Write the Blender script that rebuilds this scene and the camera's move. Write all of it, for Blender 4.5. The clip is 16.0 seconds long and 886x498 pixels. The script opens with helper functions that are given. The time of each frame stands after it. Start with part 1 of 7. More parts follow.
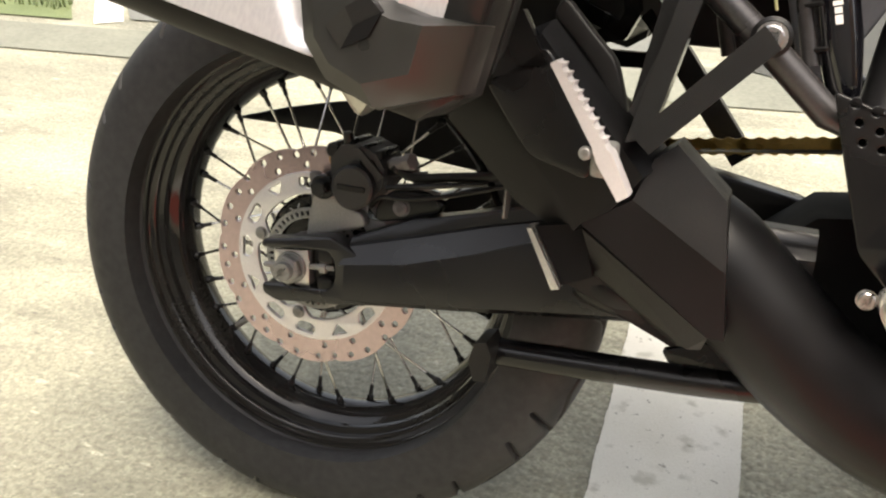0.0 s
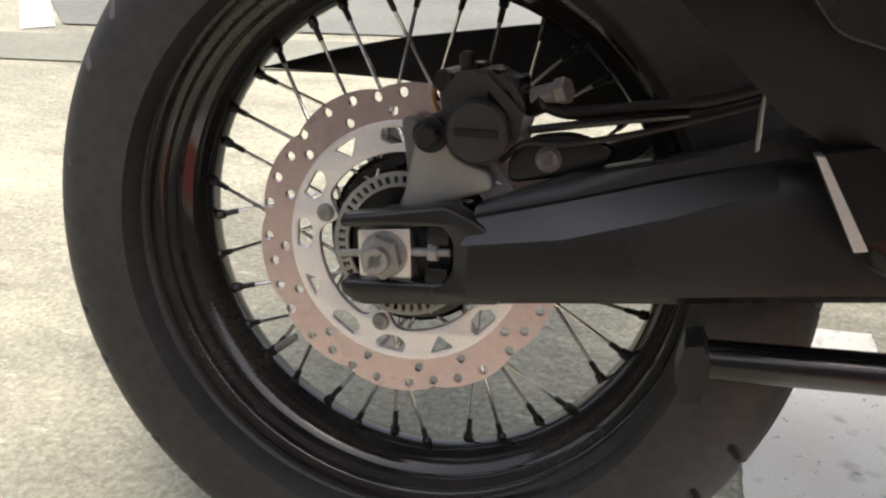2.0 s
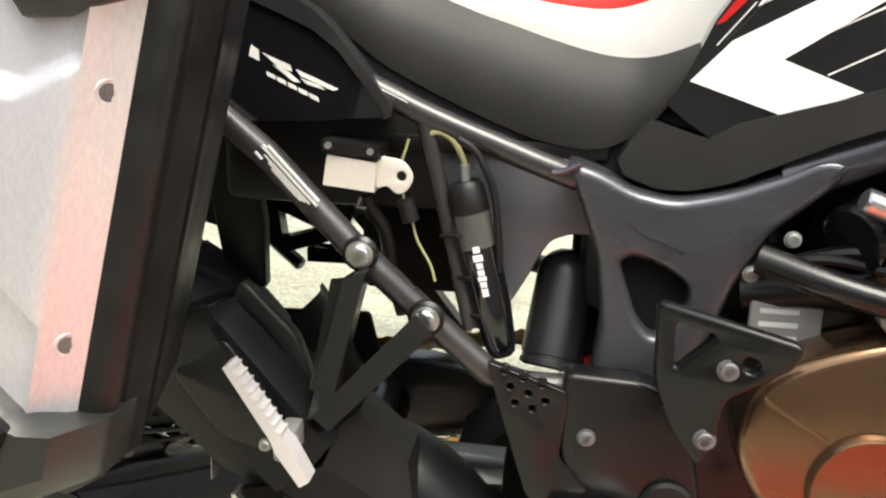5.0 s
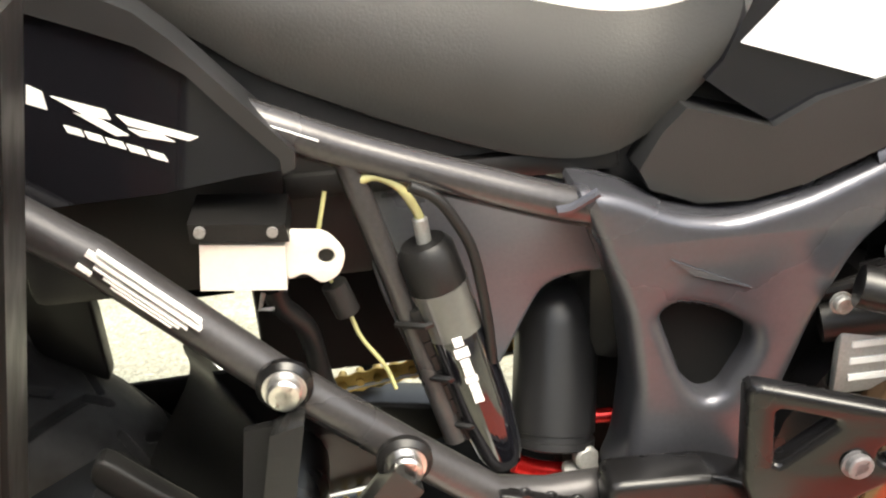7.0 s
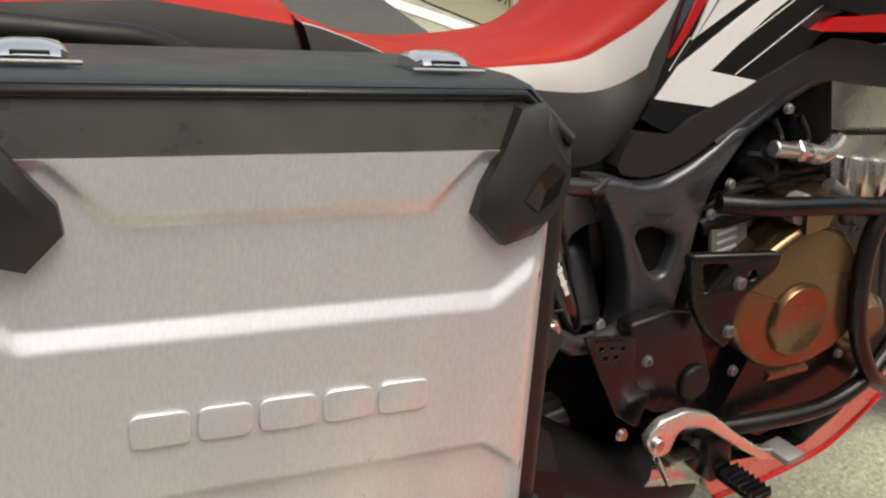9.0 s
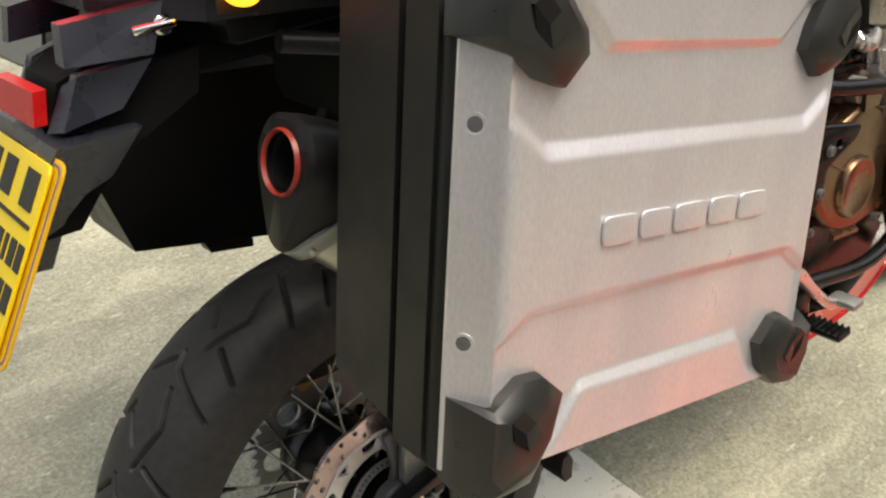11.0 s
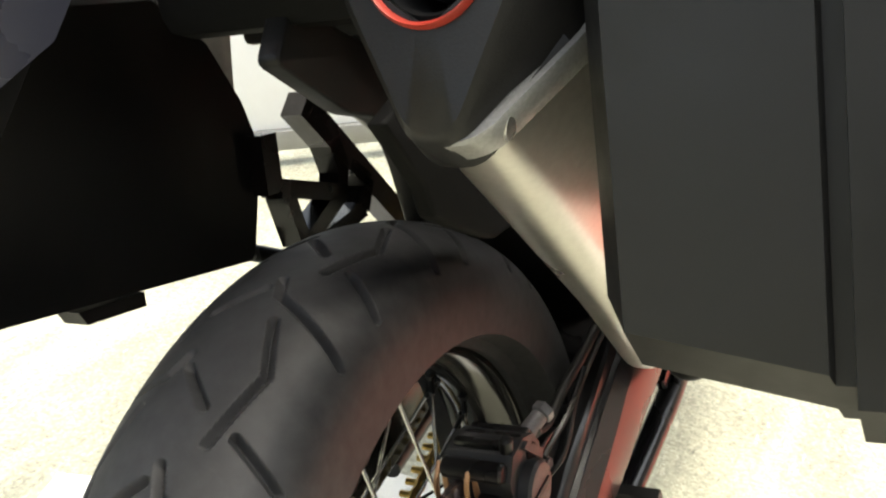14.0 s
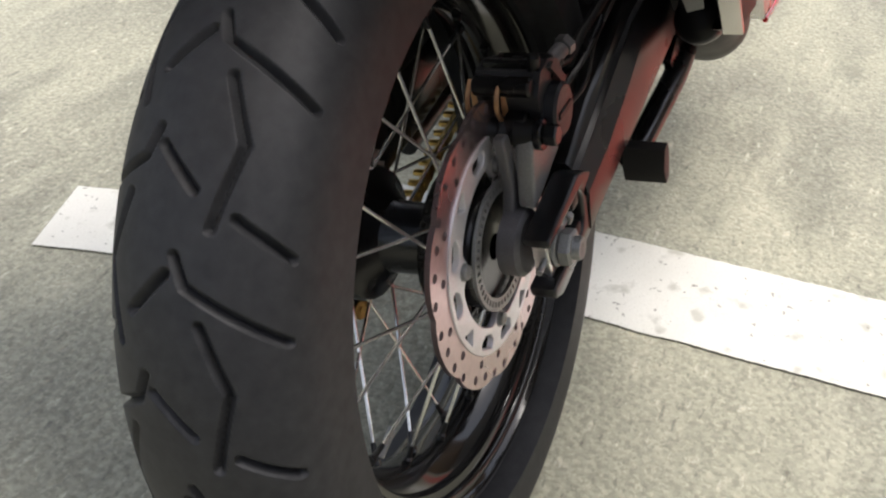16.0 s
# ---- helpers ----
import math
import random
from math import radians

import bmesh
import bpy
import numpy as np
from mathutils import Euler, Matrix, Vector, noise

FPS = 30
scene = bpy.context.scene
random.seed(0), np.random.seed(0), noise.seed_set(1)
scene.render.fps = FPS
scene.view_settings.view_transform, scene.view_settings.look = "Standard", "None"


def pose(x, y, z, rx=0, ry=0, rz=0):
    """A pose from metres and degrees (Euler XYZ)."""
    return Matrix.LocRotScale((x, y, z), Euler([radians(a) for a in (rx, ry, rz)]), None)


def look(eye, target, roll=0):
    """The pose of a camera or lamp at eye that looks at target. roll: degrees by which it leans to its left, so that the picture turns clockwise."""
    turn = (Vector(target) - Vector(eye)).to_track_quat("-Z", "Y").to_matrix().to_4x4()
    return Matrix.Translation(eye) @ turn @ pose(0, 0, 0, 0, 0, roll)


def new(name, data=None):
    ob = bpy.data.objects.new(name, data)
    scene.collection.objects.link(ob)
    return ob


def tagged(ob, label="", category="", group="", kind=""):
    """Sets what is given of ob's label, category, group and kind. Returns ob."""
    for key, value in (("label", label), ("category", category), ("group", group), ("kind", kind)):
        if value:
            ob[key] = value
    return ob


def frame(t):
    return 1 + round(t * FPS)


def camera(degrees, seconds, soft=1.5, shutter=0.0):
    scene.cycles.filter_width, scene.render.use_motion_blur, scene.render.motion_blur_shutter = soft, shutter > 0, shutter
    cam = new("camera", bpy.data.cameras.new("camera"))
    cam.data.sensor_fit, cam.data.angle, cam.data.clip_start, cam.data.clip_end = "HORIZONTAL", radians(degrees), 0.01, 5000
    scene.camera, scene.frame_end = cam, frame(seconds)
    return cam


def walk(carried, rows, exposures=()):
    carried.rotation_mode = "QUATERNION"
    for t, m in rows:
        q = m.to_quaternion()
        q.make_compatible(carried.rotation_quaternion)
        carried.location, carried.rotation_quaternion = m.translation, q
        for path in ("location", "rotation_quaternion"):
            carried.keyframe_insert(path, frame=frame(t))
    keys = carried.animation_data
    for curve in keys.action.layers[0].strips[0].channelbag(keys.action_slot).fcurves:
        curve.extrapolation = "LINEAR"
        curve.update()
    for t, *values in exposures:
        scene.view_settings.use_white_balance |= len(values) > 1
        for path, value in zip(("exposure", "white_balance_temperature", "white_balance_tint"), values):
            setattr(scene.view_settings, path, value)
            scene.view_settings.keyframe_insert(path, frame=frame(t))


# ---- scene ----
cam = camera(50.5, 16.0, soft=2.2)
PATH = [
    (0, (0.461, -1.002, 0.659), (-0.145, 0.812, 0.074), 4.3),
    (0.5, (0.409, -0.948, 0.593), (-0.261, 0.854, 0.039), 3.7),
    (1, (0.345, -0.86, 0.517), (-0.268, 0.97, -0.008), 3.0),
    (1.5, (0.245, -0.811, 0.501), (-0.287, 1.043, -0.028), 2.9),
    (2, (0.208, -0.786, 0.519), (-0.261, 1.088, 0.001), 2.9),
    (2.5, (0.248, -0.817, 0.576), (-0.263, 1.056, 0.095), 3.1),
    (3, (0.403, -0.858, 0.655), (-0.261, 0.974, 0.204), 1.8),
    (3.5, (0.541, -0.927, 0.728), (-0.177, 0.888, 0.291), 2.0),
    (4, (0.611, -0.976, 0.802), (-0.09, 0.845, 0.361), 2.4),
    (4.5, (0.624, -1.001, 0.869), (0.101, 0.872, 0.402), 2.8),
    (4.7, (0.607, -0.998, 0.887), (0.192, 0.897, 0.4), 2.5),
    (6.8, (0.461, -0.636, 0.95), (0.561, 1.147, 0.05), -4.5),
    (7, (0.448, -0.643, 0.954), (0.596, 1.155, 0.092), -4.1),
    (7.5, (0.352, -0.665, 0.986), (0.806, 1.137, 0.247), -4.0),
    (8, (0.239, -0.736, 1.055), (0.924, 0.942, 0.209), -4.4),
    (8.5, (0.116, -0.894, 1.114), (0.919, 0.758, 0.323), -6.9),
    (9, (-0.026, -0.994, 1.15), (0.742, 0.652, 0.313), -6.7),
    (9.5, (-0.18, -0.992, 1.154), (0.654, 0.627, 0.327), -5.8),
    (10, (-0.332, -0.943, 1.153), (0.666, 0.551, 0.274), -6.1),
    (10.2, (-0.384, -0.955, 1.155), (0.635, 0.519, 0.267), -5.3),
    (12.3, (-0.502, -0.605, 1.08), (0.673, 0.685, 0.103), -11.1),
    (12.5, (-0.487, -0.555, 1.069), (0.729, 0.685, 0.077), -10.7),
    (13, (-0.467, -0.448, 1.036), (0.991, 0.577, 0.128), -10.5),
    (13.5, (-0.478, -0.393, 0.962), (1.091, 0.522, 0.126), -10.2),
    (14, (-0.491, -0.395, 0.89), (1.125, 0.516, 0.142), -10.4),
    (14.5, (-0.519, -0.396, 0.841), (1.076, 0.509, 0.043), -9.8),
    (15, (-0.552, -0.393, 0.799), (1.0, 0.498, -0.093), -10.2),
    (15.5, (-0.583, -0.385, 0.78), (0.919, 0.481, -0.218), -10.7),
    (16, (-0.618, -0.386, 0.78), (0.828, 0.459, -0.314), -11.1),
]
LEAN = Matrix.Rotation(radians(-11.5), 4, "X") @ Matrix.Translation((0, 0, 0.012))     # the machine leans on its side stand
walk(cam, [(t, LEAN @ look(eye, target, roll)) for t, eye, target, roll in PATH],
     exposures=[(0.0, 1.4, 7300, 10), (0.8, 1.2, 7000, 11), (1.5, 1.25, 6800, 14), (2.5, 1.2, 6800, 13), (4.5, 1.3, 6700, 4), (7.0, 2.15, 7100, 6), (7.6, 1.6, 7200, 3), (8.0, 1.15, 7000, 4), (8.5, 0.75, 7000, 8), (9.0, 0.55, 7100, 7), (10.2, 0.6, 7200, 7), (12.3, 1.1, 7200, 8), (12.6, 1.3, 7300, 6), (13.0, 1.95, 7900, 20), (13.5, 2.75, 7800, 20), (14.0, 2.0, 6900, 5), (14.2, 2.0, 6900, 7), (14.6, 1.8, 6900, 10), (15.1, 1.2, 6400, 12), (15.5, 0.95, 6400, 11), (16.0, 0.8, 6400, 12)])

# ---- light ----
SUN_DIR = Vector((0.2, -0.22, 0.95)).normalized()
world = bpy.data.worlds.new("sky")
scene.world = world
world.use_nodes = True
nt = world.node_tree
sky = nt.nodes.new("ShaderNodeTexSky")
sky.sky_type = "NISHITA"
sky.sun_disc = False
sky.sun_elevation = math.asin(SUN_DIR.z)
sky.sun_rotation = math.atan2(SUN_DIR.x, SUN_DIR.y)
sky.air_density, sky.dust_density, sky.ozone_density = 1.0, 4.0, 1.0
pale = nt.nodes.new("ShaderNodeHueSaturation")
pale.inputs["Saturation"].default_value = 0.5
nt.links.new(sky.outputs[0], pale.inputs["Color"])
nt.links.new(pale.outputs[0], nt.nodes["Background"].inputs[0])
nt.nodes["Background"].inputs[1].default_value = 0.15
sun_data = bpy.data.lights.new("sun", "SUN")
sun_data.energy, sun_data.angle, sun_data.color = 1.2, radians(35), (1.0, 0.95, 0.86)
sun = new("sun", sun_data)
sun.matrix_world = look(SUN_DIR * 20, (0, 0, 0))


# ---- materials ----
def material(name, colour, rough=0.5, metal=0.0, vary=0.12, grain=60.0, bump=0.1, stain=None, coat=0.0, spec=0.5,
             emit=0.0, stretch=(1, 1, 1), rough_vary=0.12, island=0.0):
    m = bpy.data.materials.new(name)
    m.use_nodes = True
    n, l = m.node_tree.nodes, m.node_tree.links
    b = n["Principled BSDF"]
    b.inputs["Roughness"].default_value = rough
    b.inputs["Metallic"].default_value = metal
    b.inputs["Coat Weight"].default_value = coat
    b.inputs["Coat Roughness"].default_value = 0.05
    b.inputs["Specular IOR Level"].default_value = spec
    co = n.new("ShaderNodeTexCoord")
    mp = n.new("ShaderNodeMapping")
    mp.inputs["Scale"].default_value = stretch
    l.new(co.outputs["Object"], mp.inputs["Vector"])
    fine = n.new("ShaderNodeTexNoise")
    fine.inputs["Scale"].default_value = grain * 10
    fine.inputs["Detail"].default_value = 3
    broad = n.new("ShaderNodeTexNoise")
    broad.inputs["Scale"].default_value = grain / 5
    broad.inputs["Detail"].default_value = 5
    l.new(mp.outputs[0], fine.inputs["Vector"])
    l.new(mp.outputs[0], broad.inputs["Vector"])
    mix = n.new("ShaderNodeMix")
    mix.data_type = "RGBA"
    c = Vector(colour)
    mix.inputs[6].default_value = (*(c * (1 - vary)), 1)
    other = Vector(stain) if stain else c * (1 + vary)
    mix.inputs[7].default_value = (*(min(v, 0.95) for v in other), 1)
    add = n.new("ShaderNodeMath")
    add.operation = "MULTIPLY_ADD"
    add.inputs[1].default_value = 0.35
    l.new(fine.outputs[0], add.inputs[0])
    sc = n.new("ShaderNodeMath")
    sc.operation = "MULTIPLY"
    sc.inputs[1].default_value = 0.65
    l.new(broad.outputs[0], sc.inputs[0])
    l.new(sc.outputs[0], add.inputs[2])
    ramp = n.new("ShaderNodeMapRange")
    ramp.inputs[1].default_value, ramp.inputs[2].default_value = 0.36, 0.64
    l.new(add.outputs[0], ramp.inputs[0])
    l.new(ramp.outputs[0], mix.inputs[0])
    l.new(mix.outputs[2], b.inputs["Base Color"])
    rr = n.new("ShaderNodeMapRange")
    rr.inputs[1].default_value, rr.inputs[2].default_value = 0.3, 0.7
    rr.inputs[3].default_value, rr.inputs[4].default_value = max(rough - rough_vary, 0.02), min(rough + rough_vary, 1)
    l.new(broad.outputs[0], rr.inputs[0])
    l.new(rr.outputs[0], b.inputs["Roughness"])
    if bump:
        bp = n.new("ShaderNodeBump")
        bp.inputs["Strength"].default_value = bump
        bp.inputs["Distance"].default_value = 0.0015
        l.new(fine.outputs[0], bp.inputs["Height"])
        l.new(bp.outputs[0], b.inputs["Normal"])
    if emit:
        b.inputs["Emission Color"].default_value = (*colour, 1)
        b.inputs["Emission Strength"].default_value = emit
    return m


RUBBER = material("tyre rubber", (0.0185, 0.0192, 0.0218), 0.56, vary=0.35, grain=9, bump=0.2, stain=(0.035, 0.0352, 0.037), spec=0.32)
PLASTIC = material("textured black plastic", (0.006, 0.006, 0.0065), 0.45, vary=0.2, grain=80, bump=0.12, stain=(0.011, 0.0105, 0.01), spec=0.32)
SATIN = material("satin black paint", (0.005, 0.005, 0.006), 0.27, vary=0.2, grain=40, bump=0.04, stain=(0.009, 0.0085, 0.0085), spec=0.4)
ARM = material("smooth black enamel", (0.007, 0.007, 0.008), 0.3, vary=0.2, grain=40, bump=0.02, spec=0.6, rough_vary=0.06)
GLOSS = material("gloss black paint", (0.006, 0.006, 0.008), 0.08, vary=0.2, grain=20, bump=0.0, coat=0.6, rough_vary=0.03)
RIM = material("black anodised rim", (0.005, 0.005, 0.006), 0.1, vary=0.3, grain=30, bump=0.04, rough_vary=0.06, stain=(0.02, 0.019, 0.017))
GREY = material("grey painted frame", (0.08, 0.081, 0.093), 0.3, metal=0.6, vary=0.12, grain=30, bump=0.08)
TUBE = material("dark grey painted tube", (0.06, 0.057, 0.058), 0.27, metal=0.5, vary=0.2, grain=30, bump=0.05)
STEEL = material("bright steel", (0.62, 0.61, 0.6), 0.28, metal=1.0, vary=0.15, grain=60, bump=0.06)
SPOKE = material("polished spoke steel", (0.66, 0.65, 0.63), 0.22, metal=1.0, vary=0.03, grain=5, bump=0.0, rough_vary=0.04)
ROTOR = material("brake rotor steel", (0.6, 0.47, 0.475), 0.32, metal=0.9, vary=0.14, grain=14, bump=0.06, stretch=(1, 1, 1))
CARRIER = material("cast alloy carrier", (0.8, 0.775, 0.79), 0.4, metal=0.6, vary=0.1, grain=50, bump=0.1)
ALLOY = material("cast aluminium", (0.74, 0.72, 0.7), 0.26, metal=0.9, vary=0.1, grain=50, bump=0.03)
DULL = material("dull grey alloy", (0.3, 0.3, 0.29), 0.5, metal=0.6, vary=0.2, grain=50, bump=0.2)
BRUSHED = material("brushed pannier aluminium", (0.88, 0.86, 0.865), 0.36, metal=0.62, vary=0.05, grain=34, bump=0.015,
                   stretch=(1.3, 1, 0.5), rough_vary=0.14, stain=(0.66, 0.64, 0.67))
BRONZE = material("bronze painted engine cover", (0.19, 0.115, 0.066), 0.24, metal=0.85, vary=0.12, grain=40, bump=0.05)
STRUT = material("glossy black strut paint", (0.012, 0.012, 0.012), 0.16, metal=0.0, vary=0.15, grain=40, bump=0.03, rough_vary=0.06)
PEG = material("bare bright aluminium", (0.74, 0.71, 0.71), 0.38, metal=0.55, vary=0.06, grain=50, bump=0.05)
RED_VINYL = material("red seat vinyl", (0.72, 0.045, 0.03), 0.5, vary=0.04, grain=60, bump=0.1)
WHITE_VINYL = material("white seat vinyl", (0.9, 0.9, 0.88), 0.5, vary=0.03, grain=60, bump=0.1)
BLACK_VINYL = material("charcoal seat vinyl", (0.055, 0.053, 0.05), 0.5, vary=0.06, grain=60, bump=0.12)
WHITE_PAINT = material("white gloss paint", (0.86, 0.86, 0.86), 0.15, vary=0.03, grain=10, bump=0.0, coat=0.5, rough_vary=0.04)
RED_PAINT = material("red gloss paint", (0.5, 0.012, 0.012), 0.15, vary=0.06, grain=10, bump=0.0, coat=0.5, rough_vary=0.04)
NYLON = material("milky white plastic", (0.6, 0.58, 0.52), 0.4, vary=0.05, grain=40, bump=0.05)
YELLOW = material("yellow plate plastic", (0.85, 0.62, 0.015), 0.3, vary=0.03, grain=20, bump=0.0)
# near-black; besides plastic it stands for shade in recesses and gaps
MATT = material("matt black for plastic and shaded gaps", (0.004, 0.004, 0.004), 0.75, vary=0.2, grain=40, bump=0.1, spec=0.15)
INK = material("black print", (0.012, 0.012, 0.012), 0.5, vary=0.1, grain=20, bump=0.0)
PALE_PRINT = material("white print", (0.75, 0.75, 0.73), 0.5, vary=0.05, grain=20, bump=0.0)
GOLD = material("gold chain plates", (0.6, 0.42, 0.14), 0.35, metal=0.9, vary=0.2, grain=60, bump=0.1)
COPPER = material("copper pad backing", (0.45, 0.26, 0.14), 0.4, metal=0.8, vary=0.15, grain=60, bump=0.1)
RED_LENS = material("red lamp lens", (0.6, 0.008, 0.01), 0.25, vary=0.15, grain=60, bump=0.1, coat=0.1, spec=0.3)
RED_GLOW = material("lit red lamp lens", (0.9, 0.03, 0.03), 0.15, vary=0.1, grain=60, bump=0.1, emit=2.0)
AMBER_GLOW = material("lit amber lamp lens", (1.0, 0.3, 0.02), 0.15, vary=0.1, grain=60, bump=0.1, emit=2.2)
RED_ANOD = material("red anodised metal", (0.55, 0.015, 0.015), 0.25, metal=0.5, vary=0.1, grain=40, bump=0.05)
HOSE = material("clear yellowed hose", (0.35, 0.34, 0.16), 0.2, vary=0.1, grain=40, bump=0.0, coat=0.4)
# the arm's own enamel, its bluer tone standing for the sky's sheen
ARM_EDGE = material("enamel bevel with sky sheen", (0.0085, 0.009, 0.0115), 0.3, spec=0.7, metal=0.0, vary=0.15, grain=40, bump=0.03)
PAINTED_GREY = material("grey swingarm top", (0.12, 0.125, 0.14), 0.32, metal=0.4, vary=0.1, grain=40, bump=0.05)
ORANGE_RED = material("orange red ring paint", (0.33, 0.034, 0.022), 0.35, vary=0.1, grain=60, bump=0.05)

# the ground
def asphalt():
    m = material("worn pale asphalt", (0.26, 0.254, 0.196), 0.75, vary=0.22, grain=11, bump=0.0, stain=(0.43, 0.42, 0.315))
    n, l = m.node_tree.nodes, m.node_tree.links
    b = n["Principled BSDF"]
    co = n.new("ShaderNodeTexCoord")
    vo = n.new("ShaderNodeTexVoronoi")
    vo.inputs["Scale"].default_value = 75
    vo.inputs["Randomness"].default_value = 1.0
    l.new(co.outputs["Object"], vo.inputs["Vector"])
    no = n.new("ShaderNodeTexNoise")
    no.inputs["Scale"].default_value = 30
    no.inputs["Detail"].default_value = 8
    no.inputs["Roughness"].default_value = 0.7
    l.new(co.outputs["Object"], no.inputs["Vector"])
    h = n.new("ShaderNodeMath")
    h.operation = "MULTIPLY_ADD"
    h.inputs[1].default_value = -0.8
    l.new(vo.outputs["Distance"], h.inputs[0])
    l.new(no.outputs[0], h.inputs[2])
    bp = n.new("ShaderNodeBump")
    bp.inputs["Strength"].default_value = 0.7
    bp.inputs["Distance"].default_value = 0.005
    l.new(h.outputs[0], bp.inputs["Height"])
    l.new(bp.outputs[0], b.inputs["Normal"])
    # worn patches, pale scuffs and dark grit over the base tone
    old = b.inputs["Base Color"].links[0].from_socket
    patch = n.new("ShaderNodeTexNoise")
    patch.inputs["Scale"].default_value, patch.inputs["Detail"].default_value, patch.inputs["Roughness"].default_value = 7, 7, 0.62
    mp = n.new("ShaderNodeMapping")
    mp.inputs["Scale"].default_value, mp.inputs["Rotation"].default_value = (0.45, 1.3, 1), (0, 0, 0.5)
    l.new(co.outputs["Object"], mp.inputs["Vector"])
    l.new(mp.outputs[0], patch.inputs["Vector"])
    for (lo, hi), tone, amount in (((0.53, 0.68), (0.52, 0.505, 0.38), 0.5), ((0.47, 0.34), (0.18, 0.18, 0.14), 0.5)):
        rg = n.new("ShaderNodeMapRange")
        rg.inputs[1].default_value, rg.inputs[2].default_value, rg.inputs[4].default_value = lo, hi, amount
        l.new(patch.outputs[0], rg.inputs[0])
        mx = n.new("ShaderNodeMix")
        mx.data_type = "RGBA"
        l.new(rg.outputs[0], mx.inputs[0])
        l.new(old, mx.inputs[6])
        mx.inputs[7].default_value = (*tone, 1)
        old = mx.outputs[2]
    # pale chips and dark pits of the worn surface
    for scale, lo, hi, tone, amount in ((48, 0.64, 0.69, (0.6, 0.585, 0.46), 0.5), (62, 0.36, 0.31, (0.13, 0.13, 0.105), 0.5)):
        ch = n.new("ShaderNodeTexNoise")
        ch.inputs["Scale"].default_value, ch.inputs["Detail"].default_value = scale, 4
        l.new(mp.outputs[0], ch.inputs["Vector"])
        rg = n.new("ShaderNodeMapRange")
        rg.inputs[1].default_value, rg.inputs[2].default_value, rg.inputs[4].default_value = lo, hi, amount
        l.new(ch.outputs[0], rg.inputs[0])
        mx = n.new("ShaderNodeMix")
        mx.data_type = "RGBA"
        l.new(rg.outputs[0], mx.inputs[0])
        l.new(old, mx.inputs[6])
        mx.inputs[7].default_value = (*tone, 1)
        old = mx.outputs[2]
    # single stones of the aggregate, each with its own tone
    stone = n.new("ShaderNodeTexVoronoi")
    stone.inputs["Scale"].default_value = 210
    l.new(co.outputs["Object"], stone.inputs["Vector"])
    grey = n.new("ShaderNodeRGBToBW")
    l.new(stone.outputs["Color"], grey.inputs[0])
    tone = n.new("ShaderNodeMapRange")
    tone.inputs[1].default_value, tone.inputs[2].default_value, tone.inputs[3].default_value, tone.inputs[4].default_value = 0.15, 0.85, 0.84, 1.2
    l.new(grey.outputs[0], tone.inputs[0])
    mul = n.new("ShaderNodeMix")
    mul.data_type, mul.blend_type = "RGBA", "MULTIPLY"
    mul.inputs[0].default_value = 1.0
    l.new(old, mul.inputs[6])
    l.new(tone.outputs[0], mul.inputs[7])
    l.new(mul.outputs[2], b.inputs["Base Color"])
    return m


ASPHALT = asphalt()
def road_paint():
    """White road paint with grit showing through and worn chips."""
    m = material("worn white road paint", (0.8, 0.79, 0.72), 0.7, vary=0.05, grain=30, bump=0.3, stain=(0.66, 0.65, 0.58))
    n, l = m.node_tree.nodes, m.node_tree.links
    b = n["Principled BSDF"]
    co = n.new("ShaderNodeTexCoord")
    old = b.inputs["Base Color"].links[0].from_socket
    for scale, lo, hi, tone, amount in ((95, 0.66, 0.72, (0.2, 0.19, 0.15), 0.75), (22, 0.60, 0.70, (0.36, 0.35, 0.28), 0.6), (260, 0.6, 0.75, (0.5, 0.48, 0.4), 0.6)):
        ch = n.new("ShaderNodeTexNoise")
        ch.inputs["Scale"].default_value, ch.inputs["Detail"].default_value = scale, 3
        l.new(co.outputs["Object"], ch.inputs["Vector"])
        rg = n.new("ShaderNodeMapRange")
        rg.inputs[1].default_value, rg.inputs[2].default_value, rg.inputs[4].default_value = lo, hi, amount
        l.new(ch.outputs[0], rg.inputs[0])
        mx = n.new("ShaderNodeMix")
        mx.data_type = "RGBA"
        l.new(rg.outputs[0], mx.inputs[0])
        l.new(old, mx.inputs[6])
        mx.inputs[7].default_value = (*tone, 1)
        old = mx.outputs[2]
    l.new(old, b.inputs["Base Color"])
    return m


LINE = road_paint()
STRIP = material("greenish grey tarmac strip", (0.2, 0.205, 0.165), 0.85, vary=0.18, grain=8, bump=0.4, stain=(0.28, 0.285, 0.23))
GRASS = material("grass blades", (0.06, 0.12, 0.025), 0.6, vary=0.3, grain=10, bump=0.0, stain=(0.14, 0.17, 0.05))
SOIL = material("dry verge soil", (0.2, 0.18, 0.12), 0.9, vary=0.25, grain=10, bump=0.5)
VAN = material("white van paint", (0.8, 0.81, 0.82), 0.25, vary=0.02, grain=4, bump=0.0, coat=0.4)


# ---- mesh helpers ----
def smooth(me, angle=38):
    me.shade_smooth()
    me.set_sharp_from_angle(angle=radians(angle))


def part(name, bm, mat, parent, label=""):
    """Links a bmesh (or mesh) as one mesh object under a thing or a part."""
    if isinstance(bm, bmesh.types.BMesh):
        bmesh.ops.recalc_face_normals(bm, faces=bm.faces)
        me = bpy.data.meshes.new(name)
        bm.to_mesh(me)
        bm.free()
        smooth(me)
    else:
        me = bm
    if not me.materials:
        me.materials.append(mat)
    ob = new(name, me)
    ob.parent = parent
    if label:
        ob["label"] = label
    return ob


